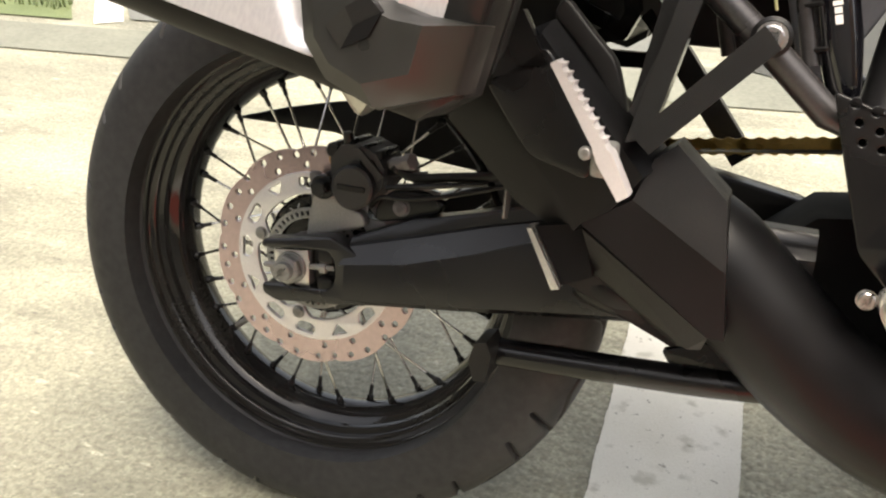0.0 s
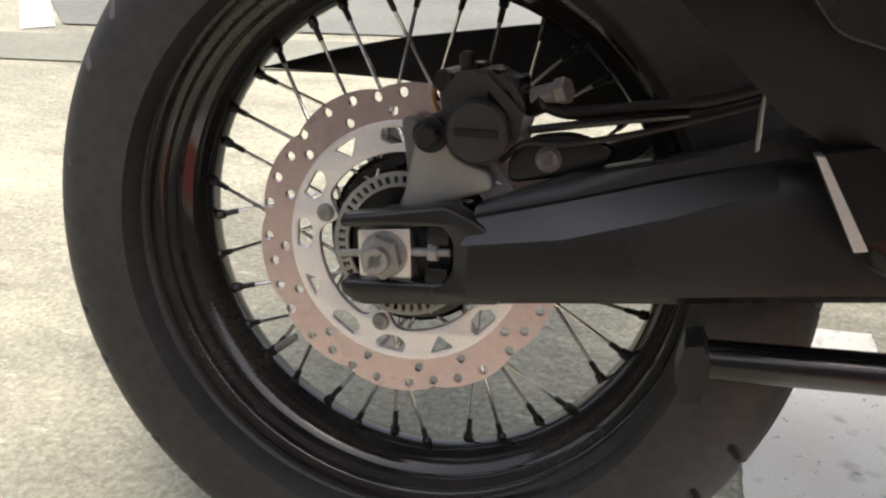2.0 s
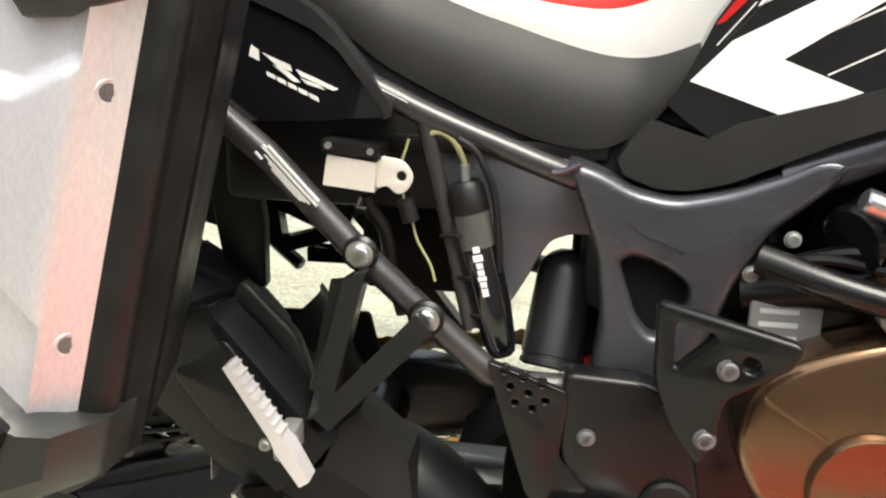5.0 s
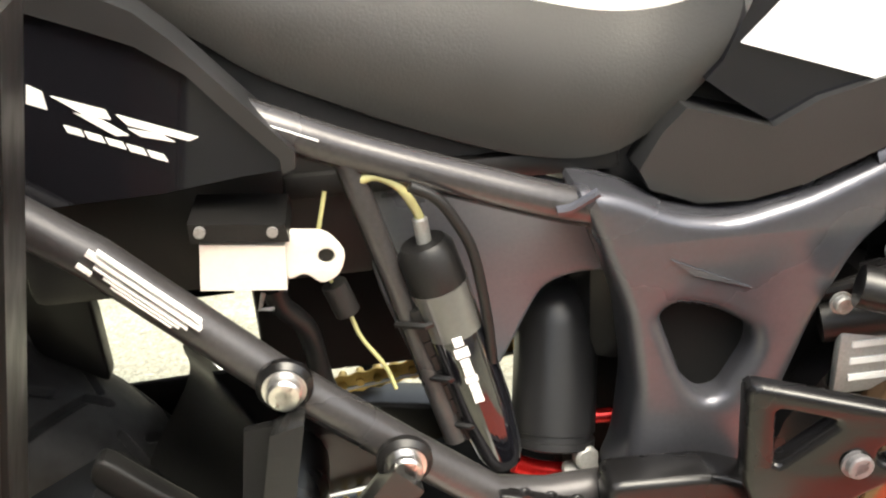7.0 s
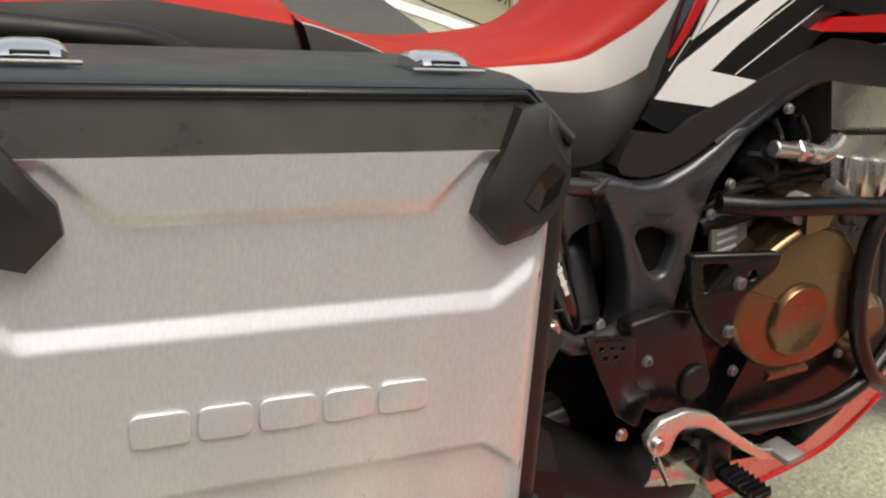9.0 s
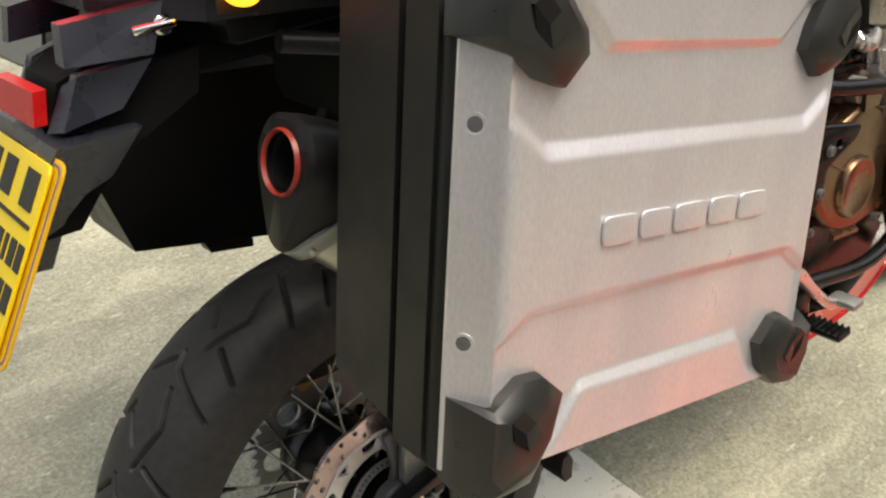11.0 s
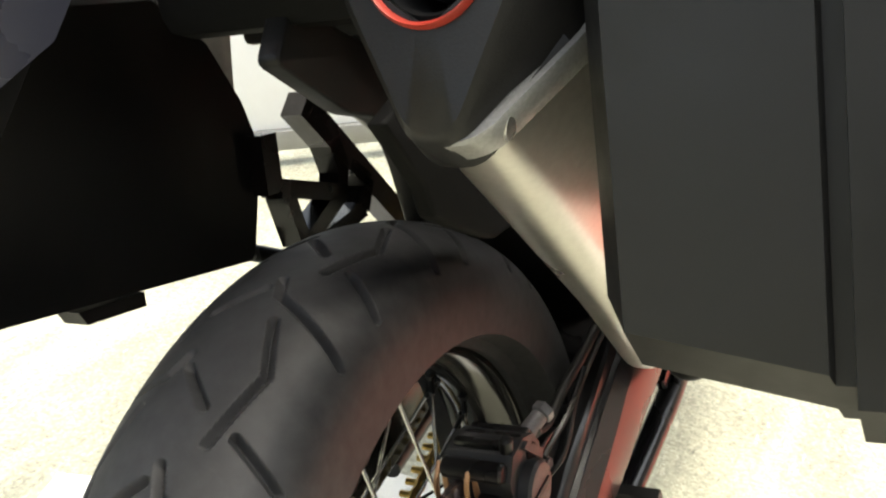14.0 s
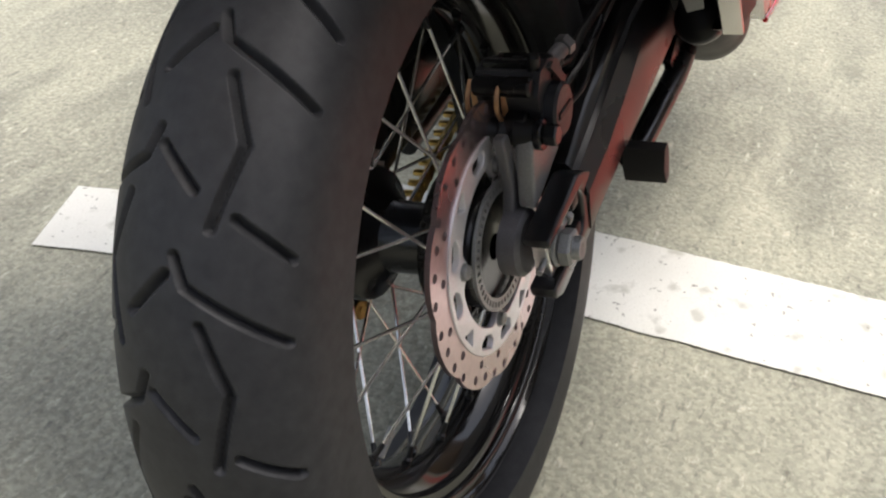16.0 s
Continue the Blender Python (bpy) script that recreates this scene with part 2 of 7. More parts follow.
def thing(name, label, category, m=None, group="", kind=""):
    ob = new(name)
    ob.empty_display_size = 0.05
    ob.matrix_world = m if m is not None else Matrix.Identity(4)
    return tagged(ob, label, category, group, kind)


def plate(outline, y0, y1, holes=(), bevel=0.0, res=2):
    """A flat piece: an outline in (x, z) with holes, from y0 to y1, its edges rounded by bevel."""
    cu = bpy.data.curves.new("shape", "CURVE")
    cu.dimensions, cu.fill_mode = "2D", "BOTH"
    for ring in (outline, *holes):
        sp = cu.splines.new("POLY")
        sp.points.add(len(ring) - 1)
        for p, (x, z) in zip(sp.points, ring):
            p.co = (x, z, 0, 1)
        sp.use_cyclic_u = True
    half = abs(y1 - y0) / 2
    cu.extrude = max(half - bevel, 0.0001)
    cu.bevel_depth, cu.bevel_resolution, cu.offset = bevel, res, -bevel
    ob = bpy.data.objects.new("shape", cu)
    scene.collection.objects.link(ob)
    dg = bpy.context.evaluated_depsgraph_get()
    me = bpy.data.meshes.new_from_object(ob.evaluated_get(dg))
    bm = bmesh.new()
    bm.from_mesh(me)
    bpy.data.objects.remove(ob)
    bpy.data.curves.remove(cu)
    bpy.data.meshes.remove(me)
    bm.transform(Matrix(((1, 0, 0, 0), (0, 0, 1, (y0 + y1) / 2), (0, 1, 0, 0), (0, 0, 0, 1))))
    bmesh.ops.remove_doubles(bm, verts=bm.verts, dist=1e-5)
    return bm


def frames(points):
    pts = [Vector(p) for p in points]
    out, up = [], None
    for i, p in enumerate(pts):
        d = (pts[min(i + 1, len(pts) - 1)] - pts[max(i - 1, 0)]).normalized()
        if up is None:
            up = d.orthogonal().normalized()
        up = (up - d * up.dot(d)).normalized()
        out.append((p, up, d.cross(up)))
    return out


def curve(points, steps=6):
    """Points on a smooth line through the given ones."""
    p = [Vector(q) for q in points]
    p = [p[0] * 2 - p[1], *p, p[-1] * 2 - p[-2]]
    out = []
    for a, b, c, d in zip(p, p[1:], p[2:], p[3:]):
        for k in range(steps):
            t = k / steps
            out.append(0.5 * (2 * b + (c - a) * t + (2 * a - 5 * b + 4 * c - d) * t * t + (3 * b - a - 3 * c + d) * t ** 3))
    return out + [p[-2]]


def tube(points, r, segs=12, bm=None, caps=True):
    bm = bm or bmesh.new()
    rr = r if isinstance(r, (list, tuple)) else [r] * len(points)
    rings = []
    for (p, u, v), rad in zip(frames(points), rr):
        rings.append([bm.verts.new(p + (u * math.cos(a) + v * math.sin(a)) * rad)
                      for a in (2 * math.pi * k / segs for k in range(segs))])
    for a, b in zip(rings, rings[1:]):
        for k in range(segs):
            bm.faces.new((a[k], a[(k + 1) % segs], b[(k + 1) % segs], b[k]))
    if caps:
        bm.faces.new(rings[0][::-1])
        bm.faces.new(rings[-1])
    return bm


def rod(a, b, r, segs=16, chamfer=0.0, bm=None):
    a, b = Vector(a), Vector(b)
    if not chamfer:
        return tube([a, b], r, segs, bm)
    d = (b - a).normalized() * chamfer
    return tube([a, a + d, b - d, b], [r - chamfer, r, r, r - chamfer], segs, bm)


def hexbolt(centre, axis, r, h, bm=None, washer=True, socket=True):
    """A bolt head that stands h high along axis from centre, with a socket in it."""
    bm = bm or bmesh.new()
    c, d = Vector(centre), Vector(axis).normalized()
    if washer:
        rod(c, c + d * h * 0.25, r * 1.25, 20, bm=bm)
    if socket:
        e = c + d * h
        tube([c, c + d * h * 0.85, e, e, e - d * h * 0.5], [r, r, r * 0.85, r * 0.5, r * 0.5], 18, bm)
    else:
        tube([c, c + d * h * 0.9, c + d * h], [r, r, r * 0.85], 6, bm)
    return bm


def box(x0, x1, y0, y1, z0, z1, bevel=0.003, segs=2, bm=None):
    nb = bmesh.new()
    bmesh.ops.create_cube(nb, size=1)
    bmesh.ops.scale(nb, vec=(x1 - x0, y1 - y0, z1 - z0), verts=nb.verts)
    bmesh.ops.translate(nb, vec=((x0 + x1) / 2, (y0 + y1) / 2, (z0 + z1) / 2), verts=nb.verts)
    if bevel:
        bmesh.ops.bevel(nb, geom=nb.edges[:], offset=bevel, segments=segs, profile=0.5, affect="EDGES")
    if bm is None:
        return nb
    return join(bm, nb)


def join(bm, *others):
    for o in others:
        me = bpy.data.meshes.new("join")
        o.to_mesh(me)
        bm.from_mesh(me)
        bpy.data.meshes.remove(me)
        o.free()
    return bm


def loft(rings, closed=True, caps=True, bm=None):
    """A skin over rings that have the same number of points."""
    bm = bm or bmesh.new()
    rows = [[bm.verts.new(p) for p in ring] for ring in rings]
    n = len(rows[0])
    for a, b in zip(rows, rows[1:]):
        for k in range(n if closed else n - 1):
            bm.faces.new((a[k], a[(k + 1) % n], b[(k + 1) % n], b[k]))
    if caps and closed:
        bm.faces.new(rows[0][::-1])
        bm.faces.new(rows[-1])
    return bm


def bevelled(bm, offset, segs=2, angle=25):
    edges = [e for e in bm.edges if len(e.link_faces) == 2 and e.calc_face_angle(0) > radians(angle)]
    bmesh.ops.bevel(bm, geom=edges, offset=offset, segments=segs, profile=0.5, affect="EDGES", clamp_overlap=True)
    return bm


def prism(front, back, bevel=0.004, segs=2):
    """A solid between two outlines of (x, y, z) points."""
    return bevelled(loft([front, back]), bevel, segs)


def lathe(profile, segs=96, centre=(0, 0, 0)):
    """A closed profile of (radius, y) turned about the y axis through centre."""
    c = Vector(centre)
    return loft([[c + Vector((r * math.cos(a), y, r * math.sin(a))) for r, y in profile]
                 for a in (2 * math.pi * k / segs for k in range(segs + 1))], closed=True, caps=False)


def circle(cx, cz, r, n=24, phase=0.0):
    return [(cx + r * math.cos(phase + 2 * math.pi * k / n), cz + r * math.sin(phase + 2 * math.pi * k / n)) for k in range(n)]


def at_y(pts, y):
    return [(x, y, z) for x, z in pts]


def rounded(pts, r=0.006, n=3):
    """The outline with its corners cut round."""
    out = []
    m = len(pts)
    for i in range(m):
        p, a, b = Vector(pts[i]), Vector(pts[i - 1]), Vector(pts[(i + 1) % m])
        da, db = (a - p), (b - p)
        k = min(r, da.length * 0.45, db.length * 0.45)
        s, e = p + da.normalized() * k, p + db.normalized() * k
        for j in range(n + 1):
            t = j / n
            q = s * (1 - t) ** 2 + p * 2 * t * (1 - t) + e * t * t
            out.append((q.x, q.y))
    return out


# ---- the ground ----
def sheet(name, pts, z, mat, label, category="", kind="structure", thick=0.0):
    bm = bmesh.new()
    lo = [bm.verts.new((x, y, z)) for x, y in pts]
    if thick:
        hi = [bm.verts.new((x, y, z + thick)) for x, y in pts]
        for k in range(len(pts)):
            bm.faces.new((lo[k], lo[(k + 1) % len(pts)], hi[(k + 1) % len(pts)], hi[k]))
        bm.faces.new(hi)
        bm.faces.new(lo[::-1])
    else:
        bm.faces.new(lo)
    ob = part(name, bm, mat, None)
    return tagged(ob, label, category or name, kind=kind)


def ground():
    bm = bmesh.new()
    edges = [-400, -60, -12, *np.linspace(-4, 4, 41).tolist(), 12, 60, 400]
    grid = [[bm.verts.new((x, y, 0.0012 * noise.noise((x * 0.7, y * 0.7, 0)) if abs(x) < 4 and abs(y) < 4 else 0)) for y in edges] for x in edges]
    for i in range(len(edges) - 1):
        for j in range(len(edges) - 1):
            bm.faces.new((grid[i][j], grid[i + 1][j], grid[i + 1][j + 1], grid[i][j + 1]))
    tagged(part("ground", bm, ASPHALT, None), "worn pale grey asphalt of a parking area", "asphalt", kind="structure")


def painted_line(a, b, width, label):
    """A painted line with a ragged edge, laid on the asphalt."""
    a, b = Vector((*a, 0)), Vector((*b, 0))
    d = (b - a).normalized()
    s = Vector((-d.y, d.x, 0))
    n = max(int((b - a).length / 0.006), 8)
    bm = bmesh.new()
    rows = []
    for k in range(n + 1):
        p = a + (b - a) * k / n
        off = [width / 2 + 0.0025 * noise.noise((p.x * 14, p.y * 14, 5 * e)) + 0.0016 * random.random() for e in (1, 2)]
        rows.append([bm.verts.new((*(p + s * w).to_2d(), 0.0035)) for w in (-off[0], -width / 5, width / 5, off[1])])
    for u, v in zip(rows, rows[1:]):
        for k in range(3):
            bm.faces.new((u[k], u[k + 1], v[k + 1], v[k]))
    tagged(part("painted_line", bm, LINE, None), label, "road marking", kind="structure")


ground()
# far part is a real red surface; unseen near part added for red reflections
RED_GROUND = material("red surface paint", (0.5, 0.075, 0.045), 0.7, vary=0.15, grain=10, bump=0.3)
sheet("pavement", [(0.5, -0.64), (0.72, -0.44), (0.8, -0.405), (1.1, -0.39), (1.6, -0.37), (1.9, -0.33), (1.86, 0.12), (7, 1.0), (7, -0.36), (1.9, -0.6), (1.75, -1.95), (0.5, -1.95)], 0.006, RED_GROUND, "red painted surface, its unseen near part added for red reflections", "pavement")
painted_line((0.457, -1.0), (0.392, 0.55), 0.19, "worn white painted bay line on the asphalt")
painted_line((0.245, 0.60), (0.20, 0.76), 0.15, "short worn patch of white road paint")
painted_line((1.48, 2.6), (2.6, -0.9), 0.07, "thin white painted edge line on the asphalt")

# ---- the motorcycle: built upright with its rear axle at x = 0, z = 0.33, and leaned as a whole ----
BIKE = thing("motorcycle", "black, white and red adventure motorcycle leaning on its side stand", "motorcycle", LEAN)
AX = 0.33
RIGHT = (0, -1, 0)


def wheel():
    R, W, YC = 0.338, 0.076, -0.010
    HUB = (-0.002, 0, 0.323)
    # rim
    side = [(0.2545, 0.0575), (0.2555, 0.061), (0.2535, 0.0635), (0.2505, 0.0625), (0.249, 0.059), (0.2475, 0.0565), (0.2425, 0.0555), (0.2405, 0.053), (0.2395, 0.048),
            (0.2365, 0.0465), (0.233, 0.0455), (0.2315, 0.0425), (0.231, 0.036), (0.2275, 0.0335), (0.2225, 0.028), (0.2155, 0.018), (0.212, 0.008)]
    prof = [(r, -y) for r, y in side] + [(r, y) for r, y in side[::-1]] + [(0.247, 0.05), (0.24, 0.04), (0.226, 0.018), (0.226, -0.018), (0.24, -0.04), (0.247, -0.05)]
    prof = [(r * 0.965, y * 0.86 - 0.008) for r, y in prof]
    rim = part("rear_rim", lathe(prof, 144, HUB), RIM, BIKE, "glossy black spoked rim")
    # tyre, with its tread cut into the crown
    BASE = 0.262
    cross = []
    for k in range(201):
        a = math.pi * (k / 200 - 0.5) * 1.2
        c = math.cos(a)
        cross.append((BASE + (R - BASE) * abs(c) ** 0.64 * (1 if c > 0 else -1), W * math.sin(a)))
    cross = [(0.244, -0.052), (0.2445, -0.058)] + [q for q in cross if q[0] > 0.2465] + [(0.2445, 0.042), (0.244, 0.036), (0.236, 0.03), (0.236, -0.046)]
    arc = [0.0]
    for (r0, y0), (r1, y1) in zip(cross, cross[1:]):
        arc.append(arc[-1] + math.hypot(r1 - r0, y1 - y0))
    top = max(range(len(cross)), key=lambda k: cross[k][0])
    mid = arc[top]
    crown = [k for k in range(len(cross)) if abs(k - top) < 77]
    N, STEPS = 14, 2240
    P = 2 * math.pi * R / N

    def lies(y):
        """How far along the section from the crown a place y beside the middle lies."""
        return float(np.interp(y, [cross[k][1] for k in crown], [arc[k] - mid for k in crown]))
    cuts = []
    for shift, side in ((0.0, 1), (0.5 * P, -1)):
        for line in (((0.3, -0.012), (3.3, -0.020), (8.8, -0.074)), ((7.2, -0.030), (14.3, -0.047), (23.0, -0.034)),
                     ((21.8, -0.048), (25.3, -0.074)), ((15.0, 0.006), (19.3, -0.021))):
            for (d0, y0), (d1, y1) in zip(line, line[1:]):
                cuts.append((radians(d0) * R + shift, lies(0.006 + y0 * side), radians(d1) * R + shift, lies(0.006 + y1 * side), 0.0021))
    ang = np.arange(STEPS) / STEPS * 2 * math.pi
    along = ((radians(59.3) - ang) * R) % P
    s = np.array(arc) - mid
    depth = np.zeros((STEPS, len(cross)))
    for a0, s0, a1, s1, w in cuts:
        da, ds = a1 - a0, s1 - s0
        for wrap in (-P, 0, P):
            pa, ps = along[:, None] - a0 - wrap, s[None, :] - s0
            t = np.clip((pa * da + ps * ds) / (da * da + ds * ds), 0, 1)
            d = np.hypot(pa - t * da, ps - t * ds)
            depth = np.maximum(depth, 0.006 * np.clip((w + 0.0022 - d) / 0.0042, 0, 1))
    verts, faces, n = [], [], len(cross)
    rr, yy = np.array([c[0] for c in cross]), np.array([c[1] for c in cross])
    shrink = 1 - depth / 0.072
    rad = BASE + (rr[None, :] - BASE) * shrink
    lat = yy[None, :] * shrink
    xs, zs = HUB[0] - 0.006 - rad * np.cos(ang)[:, None], HUB[2] - 0.004 + rad * np.sin(ang)[:, None]
    co = np.stack([xs, np.broadcast_to(lat + YC, xs.shape), zs], -1).reshape(-1, 3)
    idx = np.arange(STEPS * n).reshape(STEPS, n)
    a, b = idx, np.roll(idx, -1, 0)
    quads = np.stack([a, np.roll(a, -1, 1), np.roll(b, -1, 1), b], -1).reshape(-1, 4)
    me = bpy.data.meshes.new("tyre")
    me.from_pydata(co.tolist(), [], quads.tolist())
    me.update()
    smooth(me, 30)
    part("tyre", me, RUBBER, rim, "dusty black road tyre with angled tread grooves")
    # hub
    hub = [(0.012, -0.078), (0.052, -0.078), (0.055, -0.074), (0.055, -0.064), (0.036, -0.055), (0.032, -0.03), (0.034, 0.02), (0.05, 0.036),
           (0.062, 0.04), (0.064, 0.046), (0.064, 0.075), (0.056, 0.082), (0.012, 0.082)]
    part("hub", lathe(hub, 64, HUB), SATIN, rim)
    # spokes, laced in pairs, each with its nipple
    sp = bmesh.new()
    rod((0, 0, 0), (0, 0, 1), 0.0017, 8, bm=sp)
    spoke_me = bpy.data.meshes.new("spoke")
    sp.to_mesh(spoke_me), sp.free()
    spoke_me.materials.append(SPOKE)
    nb = bmesh.new()
    tube([(0, 0, -0.019), (0, 0, -0.0175), (0, 0, -0.007), (0, 0, -0.005), (0, 0, 0.004)], [0.0022, 0.0026, 0.0028, 0.0044, 0.0048], 8, nb)
    nip_me = bpy.data.meshes.new("nipple")
    nb.to_mesh(nip_me), nb.free()
    nip_me.materials.append(SATIN)
    for k in range(36):
        side = -1 if k % 2 else 1
        th = 2 * math.pi * k / 36 + 0.06
        lead = 0.62 if (k // 2) % 2 else -0.62
        hub_r, hub_y = (0.05, -0.066) if side < 0 else (0.058, 0.043)
        p = Vector((HUB[0] + hub_r * math.cos(th - lead), hub_y, HUB[2] + hub_r * math.sin(th - lead)))
        q = Vector((HUB[0] + 0.2045 * math.cos(th), YC + 0.006 * side, HUB[2] + 0.2045 * math.sin(th)))
        turn = (q - p).to_track_quat("Z", "Y").to_matrix().to_4x4()
        o = part("spoke", spoke_me, STEEL, rim)
        o.matrix_local = Matrix.Translation(p) @ turn @ Matrix.Diagonal((1, 1, (q - p).length, 1))
        o = part("nipple", nip_me, SATIN, rim)
        o.matrix_local = Matrix.Translation(q) @ turn
    part("valve", rod((-0.146, -0.006, 0.186), (-0.124, -0.012, 0.204), 0.004, 10, 0.001), DULL, rim)
    return rim


wheel()


CALIPER = material("rough black caliper paint", (0.022, 0.022, 0.0235), 0.42, vary=0.25, grain=70, bump=0.25)
CASTING = material("dark grey casting", (0.16, 0.155, 0.16), 0.5, metal=0.5, vary=0.2, grain=60, bump=0.2)
RESERVOIR = material("black reservoir paint", (0.012, 0.012, 0.013), 0.3, vary=0.2, grain=30, bump=0.03)


def brake():
    D, AX = -0.076, 0.325
    # wave rotor with drilled holes
    n = 240
    out = []
    for k in range(n):
        a = 2 * math.pi * k / n
        out.append((0.1235 + 0.0055 * abs(math.sin(5 * a + 0.4)) ** 0.55, a))
    outer = [(r * math.cos(a), AX + r * math.sin(a)) for r, a in out]
    inner = circle(0, AX, 0.0985, 96)
    holes = [inner]
    for k in range(8):
        for j, (rr, da) in enumerate(((0.121, 0.06), (0.119, 0.24), (0.121, 0.42), (0.107, 0.14), (0.106, 0.5), (0.122, 0.61))):
            a = 2 * math.pi * k / 8 + da
            holes.append(circle(rr * math.cos(a), AX + rr * math.sin(a), 0.0041, 12))
    disc = part("brake_disc", plate(outer, D - 0.0025, D + 0.0025, holes), ROTOR, BIKE, "drilled steel brake disc with a wavy edge")
    # alloy carrier with slots
    wav = []
    for k in range(160):
        a = 2 * math.pi * k / 160
        lobe = max(0.0, math.cos(4 * (a - radians(165)))) ** 6
        wav.append(((0.0745 - 0.014 * lobe) * math.cos(a), AX + (0.0745 - 0.014 * lobe) * math.sin(a)))
    slots = [wav]
    for k in range(13):
        a0 = 2 * math.pi * k / 13 + radians(7)
        ring = [(0.0945, 0.01), (0.0945, 0.25), (0.086, 0.28), (0.0805, 0.2), (0.0815, 0.05), (0.089, -0.02)]
        if k % 3 == 1:
            ring = [(0.0945, 0.02), (0.0945, 0.25), (0.081, 0.15)]
        slots.append(rounded([(r * math.cos(a0 + d), AX + r * math.sin(a0 + d)) for r, d in ring], 0.002, 2))
    car = part("disc_carrier", plate(circle(0, AX, 0.0995, 120), D - 0.0045, D + 0.0015, slots, 0.0008), CARRIER, disc, "bright cast alloy disc carrier")
    for k in range(4):
        a = radians(165 + 90 * k)
        c = (0.0715 * math.cos(a), D - 0.004, AX + 0.0715 * math.sin(a))
        part("disc_bolt", hexbolt(c, RIGHT, 0.0062, 0.005), DULL, disc)
    part("hub_flange", rod((0, -0.062, AX), (0, -0.036, AX), 0.0725, 48, 0.004), RIM, disc, "black hub flange behind the sensor ring")
    # toothed sensor ring
    teeth = []
    for k in range(48):
        a = 2 * math.pi * k / 48
        teeth.append([(r * math.cos(a + d), AX + r * math.sin(a + d)) for r, d in ((0.0505, 0), (0.056, 0), (0.056, 0.065), (0.0505, 0.065))])
    part("sensor_ring", plate(circle(0, AX, 0.0595, 96), D - 0.009, D - 0.006, [circle(0, AX, 0.0475, 64), *teeth]), DULL, disc, "slotted wheel speed ring")
    # caliper over the disc, its bracket and hose
    cal = part("brake_caliper", bevelled(loft([at_y([(0.036, 0.43), (0.05, 0.412), (0.078, 0.408), (0.094, 0.428), (0.096, 0.448), (0.086, 0.463), (0.066, 0.471), (0.046, 0.468), (0.034, 0.452)], y) for y in (-0.120, -0.062)]), 0.007, 3), CALIPER, BIKE, "black single-piston brake caliper")
    part("piston_cap", rod((0.064, -0.114, 0.426), (0.064, -0.131, 0.426), 0.0238, 40, 0.0025), CALIPER, cal, "round black piston cap with a raised name bar")
    part("relief_bar", box(0.048, 0.08, -0.1325, -0.130, 0.423, 0.429, 0.0008, 1), PLASTIC, cal)
    for k in range(3):
        x = 0.05 + 0.016 * k
        part("casting_rib", box(x, x + 0.009, -0.117, -0.066, 0.456, 0.474 - 0.004 * k, 0.003), SATIN, cal)
    part("hose_union", join(rod((0.094, -0.1, 0.446), (0.112, -0.112, 0.452), 0.009, 16, 0.002)), SATIN, cal)
    part("slide_pin", join(rod((0.028, -0.118, 0.421), (0.028, -0.125, 0.421), 0.0135, 20, 0.001), rod((0.028, -0.125, 0.421), (0.028, -0.137, 0.421), 0.0095, 6, 0.0015)), RESERVOIR, cal, "black hexagon slide pin head")
    part("slide_boot", tube([(0.028, y, 0.421) for y in (-0.06, -0.075, -0.078, -0.086, -0.089, -0.098, -0.101, -0.112, -0.118)], [0.010, 0.010, 0.0135, 0.010, 0.0135, 0.010, 0.0135, 0.012, 0.010], 20), PLASTIC, cal, "ribbed rubber boot")
    part("pin_lug", plate(rounded([(0.016, 0.425), (0.03, 0.408), (0.05, 0.41), (0.05, 0.44), (0.026, 0.436)], 0.006), -0.11, -0.09, [], 0.003), SATIN, cal)
    part("top_pin", join(rod((0.034, -0.064, 0.460), (0.034, -0.116, 0.460), 0.0085, 18, 0.002)), SATIN, cal)
    # flat near-black plate paints the shade of a hollow on the casting
    part("caliper_shade", plate(rounded([(0.070, 0.458), (0.084, 0.457), (0.090, 0.446), (0.080, 0.440), (0.068, 0.451)], 0.003), -0.1215, -0.119), MATT, cal, "near-black plate painting a shaded hollow in the casting")
    part("casting_web", prism([(0.06, -0.1235, 0.466), (0.068, -0.1235, 0.468), (0.096, -0.1235, 0.442), (0.090, -0.1235, 0.436)], [(0.06, -0.112, 0.466), (0.068, -0.112, 0.468), (0.096, -0.112, 0.442), (0.090, -0.112, 0.436)], 0.002), CALIPER, cal)
    part("bleed_cap", rod((0.052, -0.112, 0.466), (0.05, -0.114, 0.482), 0.0055, 14, 0.002), PLASTIC, cal)
    part("union_bolt", join(rod((0.1, -0.108, 0.452), (0.118, -0.114, 0.458), 0.0075, 16, 0.001), rod((0.118, -0.114, 0.458), (0.126, -0.117, 0.4605), 0.0098, 6, 0.001)), CASTING, cal)
    for y in (-0.089, -0.063):
        part("brake_pad", box(0.034, 0.075, y - 0.003, y + 0.003, 0.432, 0.462, 0.001, 1), COPPER, cal, "copper-coloured pad backing plate")
        part("pad_spring", tube(curve([(0.026, y, 0.432), (0.02, y, 0.444), (0.022, y, 0.456), (0.032, y, 0.466)]), 0.0022, 8), COPPER, cal)
    bracket = part("caliper_bracket", plate(rounded([(0.006, 0.358), (0.04, 0.37), (0.078, 0.383), (0.072, 0.397), (0.045, 0.405), (0.04, 0.42), (0.018, 0.425), (0.012, 0.40)], 0.008), -0.118, -0.102, [], 0.003), DULL, BIKE, "dark grey cast alloy caliper bracket")
